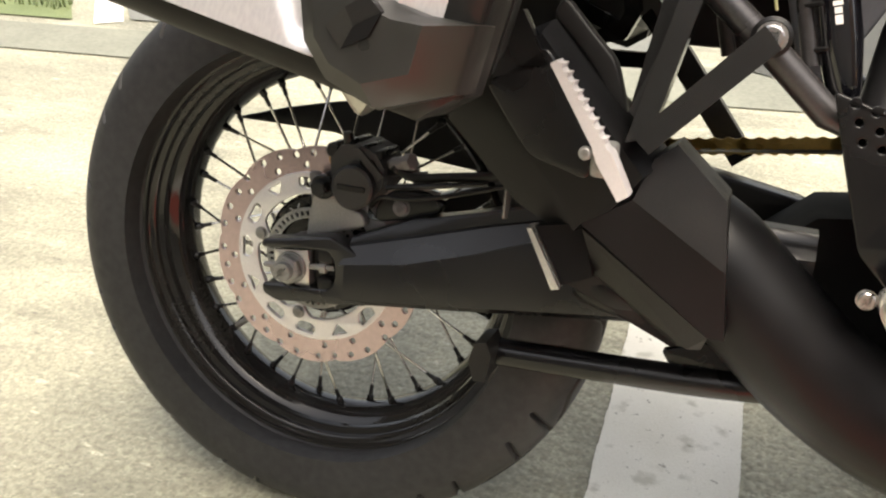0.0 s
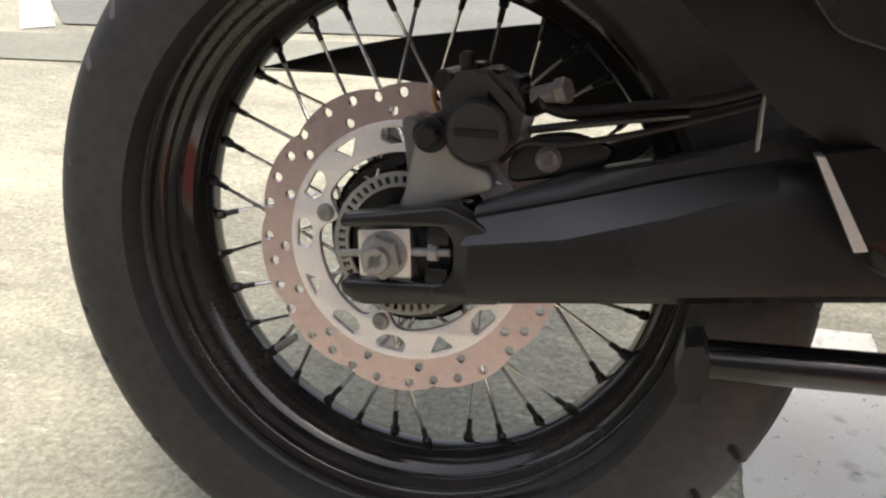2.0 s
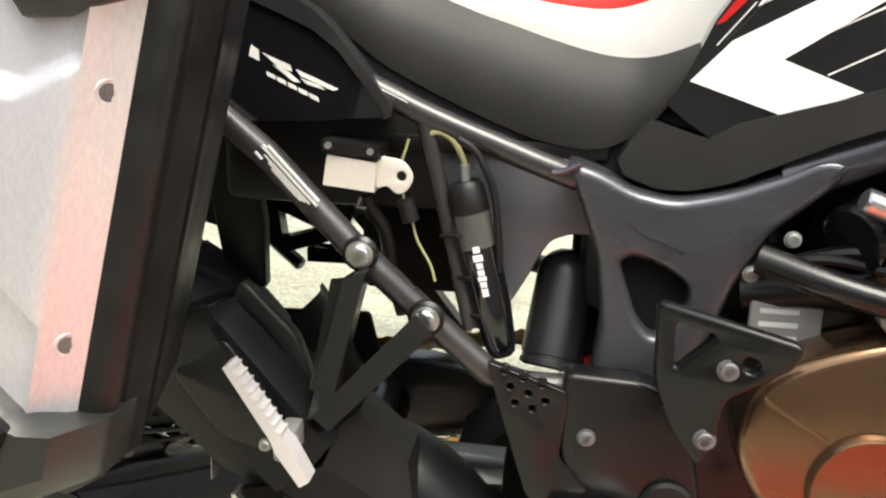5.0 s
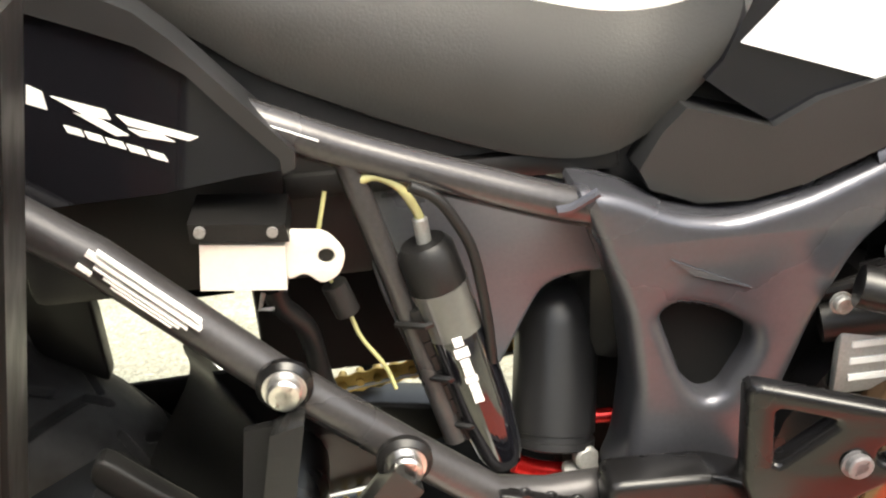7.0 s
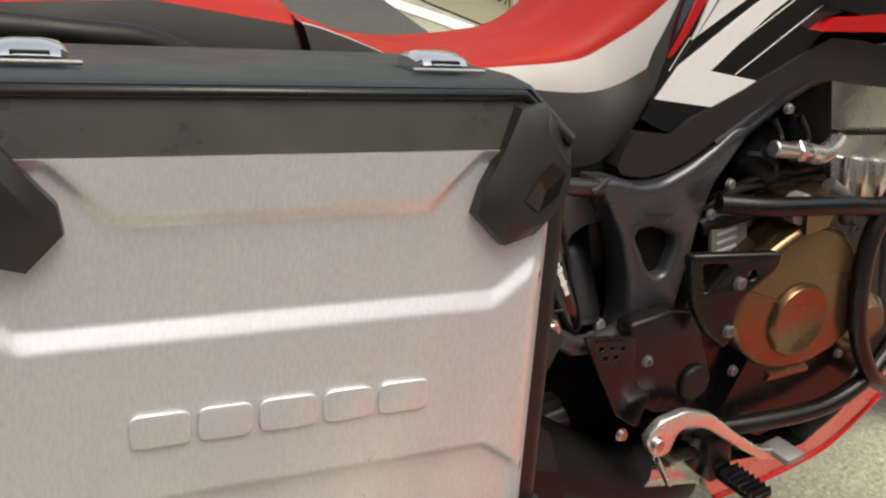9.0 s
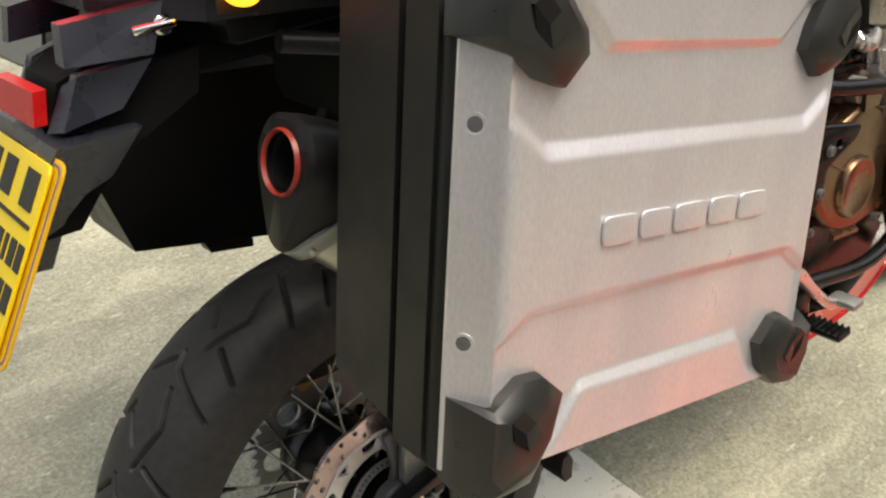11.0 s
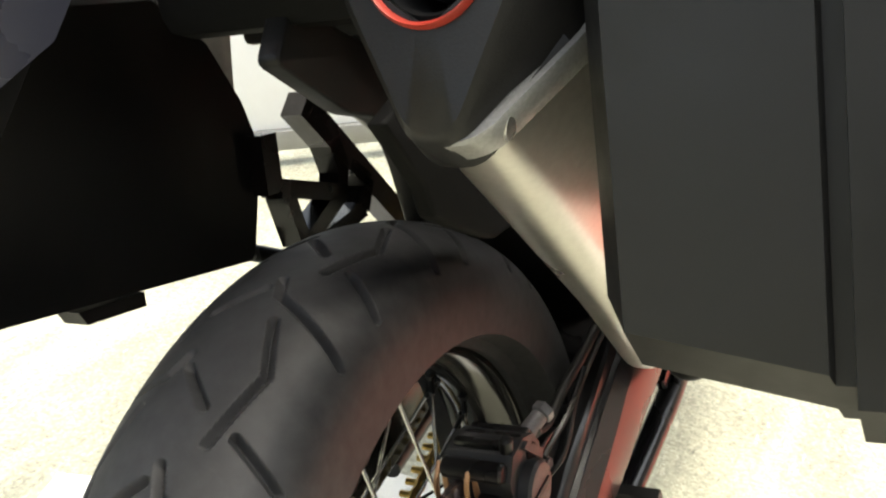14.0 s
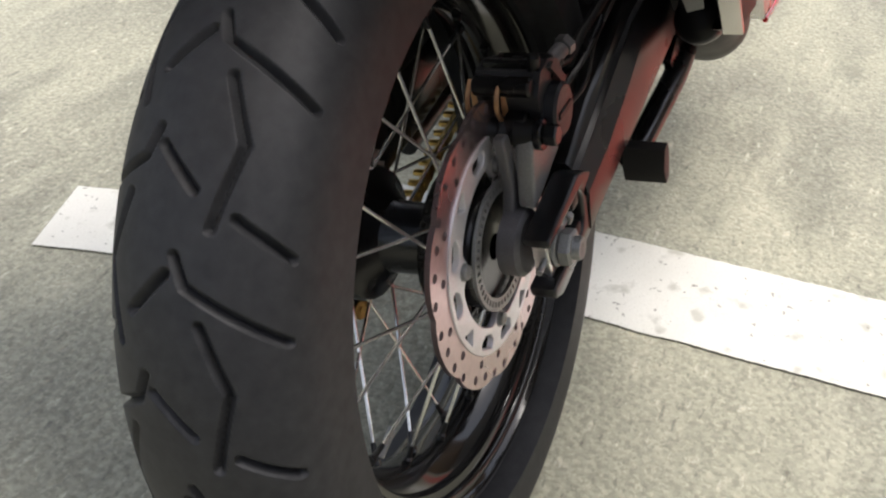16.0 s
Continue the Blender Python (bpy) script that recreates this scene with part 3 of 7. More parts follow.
    part("bracket_arm", plate(rounded([(-0.012, 0.33), (0.016, 0.33), (0.022, 0.375), (0.012, 0.43), (-0.002, 0.43), (0.006, 0.38)], 0.006), -0.1, -0.09, [], 0.002), CASTING, bracket)
    part("bracket_ear", plate(rounded([(0.085, 0.388), (0.15, 0.402), (0.165, 0.42), (0.13, 0.43), (0.1, 0.425), (0.085, 0.408)], 0.01), -0.113, -0.1, [], 0.003), SATIN, bracket)
    part("bracket_bolt", hexbolt((0.115, -0.113, 0.409), RIGHT, 0.0078, 0.005), CASTING, bracket)
    part("brake_hose", tube(curve([(0.108, -0.112, 0.448), (0.13, -0.115, 0.444), (0.17, -0.115, 0.45), (0.23, -0.12, 0.462), (0.3, -0.13, 0.49)]), 0.005, 10), PLASTIC, BIKE, "black rubber brake hose")
    part("sensor_wire", tube(curve([(0.08, -0.112, 0.405), (0.1, -0.13, 0.422), (0.13, -0.13, 0.424), (0.19, -0.122, 0.438), (0.28, -0.13, 0.47)]), 0.0025, 8), PLASTIC, BIKE)
    part("hose_guide", tube(curve([(0.1, -0.12, 0.43), (0.15, -0.125, 0.44), (0.21, -0.122, 0.45)]), 0.003, 8), SATIN, BIKE)


brake()


def swingarm():
    Y0, Y1 = -0.143, -0.098
    low = [(-0.035, 0.350), (-0.037, 0.315), (-0.02, 0.297), (0.05, 0.297), (0.22, 0.318), (0.36, 0.340), (0.5, 0.36), (0.52, 0.43), (0.40, 0.452), (0.346, 0.447), (0.267, 0.437),
           (0.179, 0.408), (0.09, 0.377), (0.07, 0.368), (0.055, 0.378), (-0.01, 0.370)]
    fork = [(-0.034, 0.3575), (-0.034, 0.3485), (0.046, 0.357), (0.054, 0.346), (0.0545, 0.325), (0.0465, 0.314), (-0.024, 0.309), (-0.033, 0.3075), (-0.031, 0.2965), (-0.015, 0.290), (0.092, 0.3035), (0.092, 0.352), (0.066, 0.366), (0.048, 0.3735), (0.0095, 0.3655)]
    beam = loft([[(x, -0.1445, lo + 0.006), (x, -0.1455, fb), (x, -0.1365, ft), (x, -0.131, ft + 0.002), (x, -0.129, top - 0.003), (x, -0.1255, top), (x, -0.106, top), (x, -0.099, top - 0.004), (x, -0.099, lo + 0.005), (x, -0.104, lo), (x, -0.139, lo)]
                 for x, lo, fb, ft, top in ((0.066, 0.3005, 0.347, 0.364, 0.372), (0.133, 0.3095, 0.358, 0.3833, 0.402), (0.208, 0.319, 0.3822, 0.4066, 0.4215), (0.274, 0.3285, 0.405, 0.424, 0.4435), (0.40, 0.345, 0.425, 0.437, 0.452), (0.52, 0.362, 0.43, 0.438, 0.45))])
    arm = part("swingarm", join(beam, plate(rounded(fork, 0.004, 2), Y0, -0.119, [], 0.003, 2)), ARM, BIKE, "black aluminium swingarm")
    rib = loft([[(x0, -0.1462, fb), (x1, -0.1368, ft), (x1, -0.13, ft - 0.003), (x0, -0.14, fb - 0.003)] for x0, x1, fb, ft in ((0.060, 0.0705, 0.3455, 0.3655), (0.133, 0.133, 0.3585, 0.3838), (0.208, 0.208, 0.3827, 0.4071), (0.272, 0.268, 0.408, 0.424))])
    part("swingarm_rib", bevelled(rib, 0.001), ARM_EDGE, arm, "swingarm bevel tinted for its sky sheen")
    part("axle_spacer", lathe([(0.0, -0.112), (0.026, -0.112), (0.03, -0.108), (0.03, -0.092), (0.0, -0.092)], 36, (0, 0, AX)), CASTING, arm, "dark axle spacer")
    part("left_arm", plate(rounded(low, 0.012), 0.098, 0.14, [], 0.005), SATIN, arm)
    part("cross_member", tube([(0.34, -0.12, 0.39), (0.34, 0.12, 0.39)], 0.045, 20), SATIN, arm)
    block = part("axle_block", plate(rounded([(-0.022, 0.347), (0.019, 0.352), (0.022, 0.312), (-0.019, 0.307)], 0.002, 2), -0.1355, -0.1215, [], 0.001), ALLOY, arm, "bright alloy chain adjuster block")
    nut = part("axle_nut", join(rod((0, -0.1355, AX), (0, -0.1395, AX), 0.018, 32, 0.001), rod((0, -0.1395, AX), (0, -0.1515, AX), 0.0165, 6, 0.002), tube([(0, -0.1355, AX), (0, -0.1565, AX), (0, -0.1585, AX), (0, -0.1585, AX), (0, -0.1455, AX)], [0.0105, 0.0105, 0.0095, 0.005, 0.005], 20)), DULL, arm, "grey axle nut")
    part("adjuster_bolt", join(rod((0.02, -0.1315, 0.333), (0.05, -0.1315, 0.336), 0.0035, 10), rod((0.033, -0.1315, 0.3345), (0.041, -0.1315, 0.335), 0.0075, 6, 0.001)), DULL, arm)
    part("adjuster_stud", rod((-0.036, -0.1315, 0.326), (-0.018, -0.1315, 0.328), 0.003, 10), DULL, arm)
    part("adjuster_recess", box(0.024, 0.05, -0.128, -0.11, 0.312, 0.352, 0.002), PLASTIC, arm)
    for z in (0.318, 0.35):
        part("recess_pad", box(0.033, 0.051, -0.141, -0.12, z - 0.0075, z + 0.0075, 0.003), PLASTIC, arm)
    # hugger over the tyre
    hug = [(-0.198, 0.444), (-0.122, 0.466), (-0.05, 0.482), (0.07, 0.50), (0.2, 0.515), (0.34, 0.52), (0.36, 0.44), (0.152, 0.418), (0.02, 0.43), (-0.052, 0.442), (-0.15, 0.444)]
    part("chain_guard", plate(rounded(hug, 0.006), 0.066, 0.072, [], 0.002), PLASTIC, arm, "black plastic chain guard")
    mud = bmesh.new()
    rows = []
    for k in range(17):
        a = radians(8 + 30 * k / 16)
        rows.append([((0.362 + 0.012 * math.cos(math.pi * u)) * math.cos(a), 0.088 * u, AX + (0.362 + 0.012 * math.cos(math.pi * u)) * math.sin(a)) for u in np.linspace(-1, 1, 11)])
    loft(rows, closed=False, bm=mud)
    bmesh.ops.solidify(mud, geom=mud.faces[:], thickness=0.003)
    part("hugger", mud, PLASTIC, arm, "black plastic inner mudguard over the tyre")
    part("mudguard_stay", plate(rounded([(0.03, 0.785), (0.105, 0.727), (0.161, 0.7055), (0.1746, 0.6614), (0.186, 0.593), (0.235, 0.56), (0.235, 0.64), (0.225, 0.70), (0.17, 0.76), (0.06, 0.82)], 0.008), 0.0, 0.02, [], 0.003), PLASTIC, arm, "black plastic mudguard stay")
    # near-black sheet added so that the gap up to the silencer stays dark
    part("tyre_gap_filler", plate(rounded([(-0.025, 0.755), (0.011, 0.702), (0.0165, 0.678), (0.055, 0.652), (0.10, 0.626), (0.15, 0.62), (0.07, 0.705), (0.02, 0.765)], 0.003), -0.108, -0.094, [], 0.003), MATT, arm, "matt black sheet added to fill the dark gap beside the tyre")
    # chain and its sprocket on the far side
    sprocket = part("rear_sprocket", plate([((0.098 + (0.005 if k % 2 else -0.004)) * math.cos(math.pi * k / 42), AX + (0.098 + (0.005 if k % 2 else -0.004)) * math.sin(math.pi * k / 42)) for k in range(84)], 0.083, 0.089,
                    [circle(0.068 * math.cos(math.pi * k / 3), AX + 0.068 * math.sin(math.pi * k / 3), 0.018, 16) for k in range(6)]), DULL, BIKE, "steel rear sprocket")
    link = plate(rounded([(-0.0085, -0.008), (-0.002, -0.006), (0.002, -0.006), (0.0085, -0.008), (0.0165, -0.004), (0.0165, 0.004), (0.0085, 0.008), (0.002, 0.006), (-0.002, 0.006), (-0.0085, 0.008), (-0.0165, 0.004), (-0.0165, -0.004)], 0.002, 2), -0.009, -0.006)
    link.transform(Matrix.Diagonal((1, 1, 1.35, 1)))
    lm = bpy.data.meshes.new("chain_link")
    join(link, rod((-0.008, -0.011, 0), (-0.008, 0.01, 0), 0.004, 8), rod((0.008, -0.011, 0), (0.008, 0.01, 0), 0.004, 8)).to_mesh(lm)
    lm.materials.append(GOLD)
    chain = part("drive_chain", rod((0, 0.08, AX + 0.1), (0.62, 0.08, 0.505), 0.004, 6), DULL, BIKE, "gold-plated drive chain")
    for (x0, z0), (x1, z1) in (((0.0, AX + 0.098), (0.64, 0.515)), ((0.0, AX - 0.098), (0.62, 0.40))):
        a, b = Vector((x0, 0.086, z0)), Vector((x1, 0.086, z1))
        cnt = int((b - a).length / 0.016)
        ry = -math.atan2(b.z - a.z, b.x - a.x)
        for k in range(cnt):
            o = part("chain_link", lm, GOLD, chain)
            o.matrix_local = Matrix.Translation(a.lerp(b, k / cnt)) @ Matrix.Rotation(ry, 4, "Y")


swingarm()


def stand():
    leg = part("centre_stand", tube(curve([(0.236, -0.135, 0.281), (0.33, -0.138, 0.287), (0.45, -0.14, 0.295), (0.56, -0.13, 0.305)], 4), 0.0145, 18), SATIN, BIKE, "black tubular centre stand, folded up")
    part("stand_foot", bevelled(loft([at_y([(0.224, 0.301), (0.236, 0.304), (0.2425, 0.29), (0.2385, 0.262), (0.226, 0.261), (0.2195, 0.28)], y) for y in (-0.174, -0.165, -0.13)]), 0.005, 3), PLASTIC, leg, "flared black foot of the centre stand")
    part("left_leg", tube(curve([(0.236, 0.135, 0.281), (0.33, 0.138, 0.287), (0.45, 0.14, 0.295), (0.56, 0.13, 0.305)], 4), 0.0145, 14), SATIN, leg)
    part("cross_tube", tube([(0.47, -0.14, 0.297), (0.47, 0.14, 0.297)], 0.012, 12), SATIN, leg)
    part("stand_bracket", plate(rounded([(0.40, 0.318), (0.44, 0.335), (0.47, 0.325), (0.5, 0.31), (0.42, 0.29)], 0.005), -0.14, -0.13, [], 0.002), SATIN, leg)
    # side stand, on the far side, on the ground
    side = part("side_stand", tube([(0.68, 0.13, 0.30), (0.68, 0.27, 0.085)], 0.014, 12), SATIN, BIKE, "black steel side stand")
    part("side_stand_foot", box(0.65, 0.73, 0.245, 0.3, 0.066, 0.084, 0.004), SATIN, side)


stand()


SHIELD = material("black shield plastic", (0.006, 0.006, 0.0065), 0.4, vary=0.2, grain=60, bump=0.08, spec=0.22)
SILENCER = material("satin steel silencer", (0.5, 0.48, 0.44), 0.34, metal=0.9, vary=0.1, grain=20, bump=0.05)


def exhaust():
    d = Vector((0.735, -0.01, -0.678)).normalized()
    side = Vector((0, 1, 0))
    end = Vector((-0.121, -0.203, 0.855))

    def ring(c, up, top, r, tip):
        """A teardrop outline: round above, drawn to a blunt point below."""
        pts = [(0.0, top), (0.62 * r, 0.9 * top), (r, 0.36 * top), (0.97 * r, -0.14 * tip), (0.26 * r, -tip), (-0.26 * r, -tip), (-0.97 * r, -0.14 * tip), (-r, 0.36 * top), (-0.62 * r, 0.9 * top)]
        return [c + side * y + up * z for y, z in rounded(pts, 0.022, 4)]

    u0, u1 = Vector((0.30, 0, 0.954)), Vector((0.678, 0, 0.735))
    um = (u0 + u1).normalized()
    uj = Vector((0.83, 0, 0.557))
    deep = Vector((0.954, 0, -0.30))

    def mouth(c):
        """The round mouth of the outlet, point for point with the teardrop round it."""
        return [c + (p - end).normalized() * 0.0264 for p in ring(end, u0, 0.038, 0.042, 0.074)]
    cap = part("exhaust", loft([mouth(end + deep * 0.07), mouth(end), ring(end, u0, 0.038, 0.042, 0.074), ring(end + Vector((0.004, 0, -0.001)), u0, 0.043, 0.047, 0.08), ring(end + Vector((0.02, 0, -0.01)), u0, 0.046, 0.05, 0.086),
                                ring(end + Vector((0.036, -0.003, -0.022)), um, 0.049, 0.054, 0.082), ring(end + Vector((0.048, -0.004, -0.037)), uj, 0.05, 0.056, 0.075), ring(end + Vector((0.05, -0.004, -0.039)), uj, 0.046, 0.052, 0.071)]), PLASTIC, BIKE, "black teardrop-shaped exhaust silencer end cap")
    o = end + Vector((0.045, -0.004, -0.034))
    can = [ring(o, uj, 0.047, 0.053, 0.069), ring(o + d * 0.02, uj, 0.05, 0.056, 0.071), ring(o + d * 0.23, u1, 0.05, 0.056, 0.085), ring(o + d * 0.336, u1, 0.05, 0.055, 0.099), ring(o + d * 0.342, u1, 0.048, 0.053, 0.097), ring(o + d * 0.344, u1, 0.03, 0.035, 0.06)]
    part("silencer_body", loft(can), SILENCER, cap, "pale satin steel silencer body")
    seam = [ring(o + d * k, uj, 0.0525 + e, 0.0585 + e, 0.0765 + e) for k, e in ((0.0, 0.0), (0.002, 0.0015), (0.016, 0.0015), (0.018, 0.0))]
    part("clamp_band", loft(seam), DULL, cap)
    q = Vector((0.954, 0, -0.30)).to_track_quat("Y", "Z").to_matrix().to_4x4()
    face = Matrix.Translation(end) @ q
    rb = lathe([(0.0268, -0.002), (0.0284, -0.0045), (0.0300, -0.002), (0.0306, 0.006), (0.0268, 0.006)], 48)
    rb.transform(face)
    part("outlet_ring", rb, ORANGE_RED, cap, "orange-red outlet ring")
    # tube wall coloured near-black for the shade inside the outlet
    tb = lathe([(0.0225, 0.006), (0.024, 0.004), (0.0262, 0.005), (0.0265, 0.075), (0.0225, 0.075)], 40)
    tb.transform(face)
    part("outlet_tube", tb, MATT, cap, "outlet tube, near-black for its inner shade")
    ib = lathe([(0.0125, 0.03), (0.0145, 0.028), (0.016, 0.03), (0.016, 0.066), (0.0125, 0.066)], 32)
    ib.transform(face @ Matrix.Translation((-0.004, 0, 0.001)))
    part("inner_pipe", ib, RESERVOIR, cap, "dark inner outlet pipe")
    # closing disc in near-black stands for the outlet's shaded depth
    hb = rod((0, 0.062, 0), (0, 0.068, 0), 0.0224, 36)
    hb.transform(face)
    part("outlet_shade", hb, MATT, cap, "near-black disc painting the outlet's shaded depth")
    for k in range(4):
        pp = o + d * 0.009 + uj * (-0.062 + 0.022 * k) + side * (-0.0225 - 0.0098 * k)
        nn = Vector((-0.25, -0.9, -0.3)).normalized()
        if k == 2:
            part("cap_bolt", hexbolt(pp, nn, 0.005, 0.004), STEEL, cap)
        else:
            slot = lathe([(0.0, -0.0035), (0.004, -0.003), (0.0045, 0.0), (0.0, 0.001)], 20)
            slot.transform(Matrix.Translation(pp) @ (-nn).to_track_quat("Y", "Z").to_matrix().to_4x4() @ Matrix.Diagonal((1.0, 1.0, 1.8, 1.0)))
            part("band_slot", slot, STEEL, cap, "pale oval slot in the band")
    part("bracket_screw", join(rod((-0.0596, -0.236, 0.8711), (-0.0596, -0.247, 0.8711), 0.0065, 18, 0.001), rod((-0.0596, -0.245, 0.8711), (-0.0596, -0.249, 0.8711), 0.0035, 6)), CASTING, cap, "small bracket screw above the end cap")
    # heat shield in flat faces, and the round pipe cover below it
    def slab(pts, y=-0.17, bevel=0.0025):
        return prism(pts, [(x, y, z) for x, _, z in pts], bevel)
    sh = part("heat_shield", bevelled(loft([[(x, -0.17, z) for x, z in ((0.228, 0.592), (0.283, 0.62), (0.335, 0.565), (0.385, 0.515), (0.36, 0.472), (0.316, 0.442), (0.262, 0.47), (0.200, 0.530))],
                                            [(0.2225, -0.2162, 0.5900), (0.2792, -0.2162, 0.6189), (0.3328, -0.2162, 0.5621), (0.3844, -0.2162, 0.5105), (0.3586, -0.2162, 0.4662), (0.3129, -0.2158, 0.4364), (0.2637, -0.2162, 0.4600), (0.1943, -0.2166, 0.5265)],
                                            [(0.2334, -0.2380, 0.5853), (0.2761, -0.2380, 0.6092), (0.3271, -0.2380, 0.5510), (0.3728, -0.2380, 0.5021), (0.3499, -0.2380, 0.4709), (0.3260, -0.2380, 0.4553), (0.2802, -0.2380, 0.5021), (0.2366, -0.2380, 0.5489)]]), 0.003), SHIELD, BIKE, "black plastic exhaust heat shield")
    part("shield_panel", slab([(0.3666, -0.2380, 0.4823), (0.3781, -0.2230, 0.5157), (0.3948, -0.2170, 0.5290), (0.441, -0.226, 0.489), (0.4487, -0.2280, 0.4294)]), PLASTIC, sh, "flat charcoal heat shield face")
    part("shield_face", slab([(0.3260, -0.2375, 0.4553), (0.3666, -0.2375, 0.4823), (0.4487, -0.2275, 0.4294), (0.4560, -0.2260, 0.3702), (0.4425, -0.2280, 0.3717)]), SHIELD, sh)
    part("shield_strip", slab([(0.3281, -0.2380, 0.4511), (0.4425, -0.2280, 0.3712), (0.4382, -0.2158, 0.3556), (0.4266, -0.2170, 0.3539), (0.3396, -0.2160, 0.4067)]), PLASTIC, sh, "slanting lower facet of the shield")
    part("shield_underside", slab([(0.3132, -0.2162, 0.3950), (0.3397, -0.2156, 0.4059), (0.4326, -0.2172, 0.3556), (0.412, -0.2, 0.349), (0.358, -0.2, 0.371)], -0.205), SHIELD, sh)
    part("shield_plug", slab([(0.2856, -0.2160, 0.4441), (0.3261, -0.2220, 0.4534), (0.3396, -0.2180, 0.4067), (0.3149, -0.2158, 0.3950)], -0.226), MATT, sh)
    part("link_pipe", tube(curve([(0.322, -0.186, 0.402), (0.338, -0.187, 0.396), (0.36, -0.186, 0.39), (0.39, -0.18, 0.388), (0.43, -0.17, 0.395)]), [0.010, 0.018, 0.023, 0.025, 0.026, 0.0265] + [0.027] * 19, 24), SHIELD, sh, "dark link pipe below the silencer")
    part("pipe_tab", prism([(0.2500, -0.1936, 0.4378), (0.2500, -0.2093, 0.4417), (0.2500, -0.2076, 0.4750), (0.2500, -0.1855, 0.4625)], [(0.2515, -0.1936, 0.4378), (0.2515, -0.2093, 0.4417), (0.2515, -0.2076, 0.475), (0.2515, -0.1855, 0.4625)], 0.0003), DULL, sh, "pale metal bracket tab under the silencer")
    part("silver_tab", slab([(0.2795, -0.2160, 0.4441), (0.2842, -0.2156, 0.4443), (0.3142, -0.2190, 0.3937), (0.3069, -0.2170, 0.3921)], -0.2365, 0.0005), ALLOY, sh, "bright metal edge tab")
    part("lower_cover", tube(curve([(0.3955, -0.1530, 0.4581), (0.4320, -0.1550, 0.4246), (0.4842, -0.1550, 0.3767), (0.5468, -0.1500, 0.3225), (0.6198, -0.1400, 0.2811), (0.6928, -0.1250, 0.2607)]), [0.042 + 0.012 * math.sin(min(k / 8, 1) * math.pi / 2) for k in range(31)], 32), SHIELD, sh, "smooth black exhaust pipe cover")
    part("low_box", box(0.575, 0.72, -0.12, 0.1, 0.25, 0.30, 0.008), SATIN, BIKE, "black catalyst box under the engine")
    part("collector_pipe", tube(curve([(0.6, -0.17, 0.33), (0.75, -0.14, 0.25), (0.9, -0.1, 0.235), (1.05, -0.08, 0.26)]), 0.03, 16), STEEL, BIKE, "steel exhaust pipe")


exhaust()


def chassis():
    Y = -0.172
    # cast frame side with its window
    outline = [(0.56, 0.755), (0.572, 0.730), (0.582, 0.702), (0.594, 0.670), (0.601, 0.613), (0.596, 0.558), (0.585, 0.532), (0.66, 0.52), (0.672, 0.545), (0.682, 0.575), (0.696, 0.605), (0.712, 0.655),
               (0.735, 0.70), (0.775, 0.735), (0.80, 0.765), (0.77, 0.768), (0.742, 0.752), (0.70, 0.735), (0.656, 0.725), (0.622, 0.731), (0.59, 0.748)]
    hole = rounded([(0.614, 0.667), (0.624, 0.674), (0.650, 0.667), (0.674, 0.650), (0.675, 0.635), (0.658, 0.604), (0.645, 0.602), (0.632, 0.616)], 0.01)
    fr = part("frame", plate(rounded(outline, 0.012), Y, Y + 0.05, [hole], 0.009, 3), GREY, BIKE, "grey-black painted steel frame")
    part("frame_rail", loft([[(x, -0.148 - 0.02 * (x - 0.75) + 0.022 * math.cos(a), z + h * math.sin(a)) for a in np.linspace(0, 2 * math.pi, 17)[:-1]] for x, z, h in ((0.74, 0.742, 0.024), (0.80, 0.768, 0.024), (0.85, 0.79, 0.022), (0.90, 0.803, 0.02), (0.96, 0.806, 0.02), (1.08, 0.79, 0.02))]), GREY, fr)
    part("frame_weld", tube(curve([(0.5513, -0.1725, 0.7441), (0.5599, -0.1725, 0.7452), (0.5689, -0.1725, 0.7496), (0.5753, -0.1725, 0.7530)]), 0.003, 8), GREY, fr)
    part("frame_left", plate(rounded(outline, 0.012), 0.12, 0.17, [hole], 0.008, 2), GREY, fr)
    part("frame_crease", prism([(0.618, -0.1735, 0.706), (0.668, -0.1735, 0.682), (0.632, -0.1735, 0.694)], [(0.618, -0.168, 0.708), (0.67, -0.168, 0.682), (0.632, -0.168, 0.69)], 0.001), GREY, fr)
    # near-black panel stands for the shaded depth behind the frame window
    part("window_shade", plate(rounded([(0.60, 0.69), (0.69, 0.69), (0.69, 0.59), (0.605, 0.59)], 0.01), -0.152, -0.147), MATT, fr)
    # subframe
    T = -0.165
    sub = part("subframe", tube(curve([(0.60, -0.15, 0.729), (0.559, -0.16, 0.7425), (0.4956, -0.16, 0.7655), (0.4416, -0.16, 0.7864), (0.399, -0.16, 0.8055), (0.33, -0.155, 0.835), (0.2, -0.145, 0.865), (-0.05, -0.105, 0.93)], 5), 0.0112, 16), TUBE, BIKE, "black tubular steel subframe")
    part("diagonal_tube", tube([(0.22, -0.18, 0.815), (0.303, -0.182, 0.749), (0.384, -0.186, 0.669), (0.455, -0.19, 0.609), (0.505, -0.185, 0.563), (0.54, -0.18, 0.552), (0.6, -0.175, 0.55)], 0.0125, 16), TUBE, sub)
    part("upright_tube", tube([(0.4386, -0.1620, 0.7820), (0.4589, -0.1630, 0.7060), (0.4868, -0.1720, 0.5988)], 0.0075, 14), TUBE, sub)
    part("left_rail", tube(curve([(0.60, -T, 0.735), (0.483, -T, 0.763), (0.38, -T, 0.812), (0.2, -T - 0.02, 0.86), (-0.05, -T - 0.06, 0.93)], 5), 0.0125, 12), TUBE, sub)
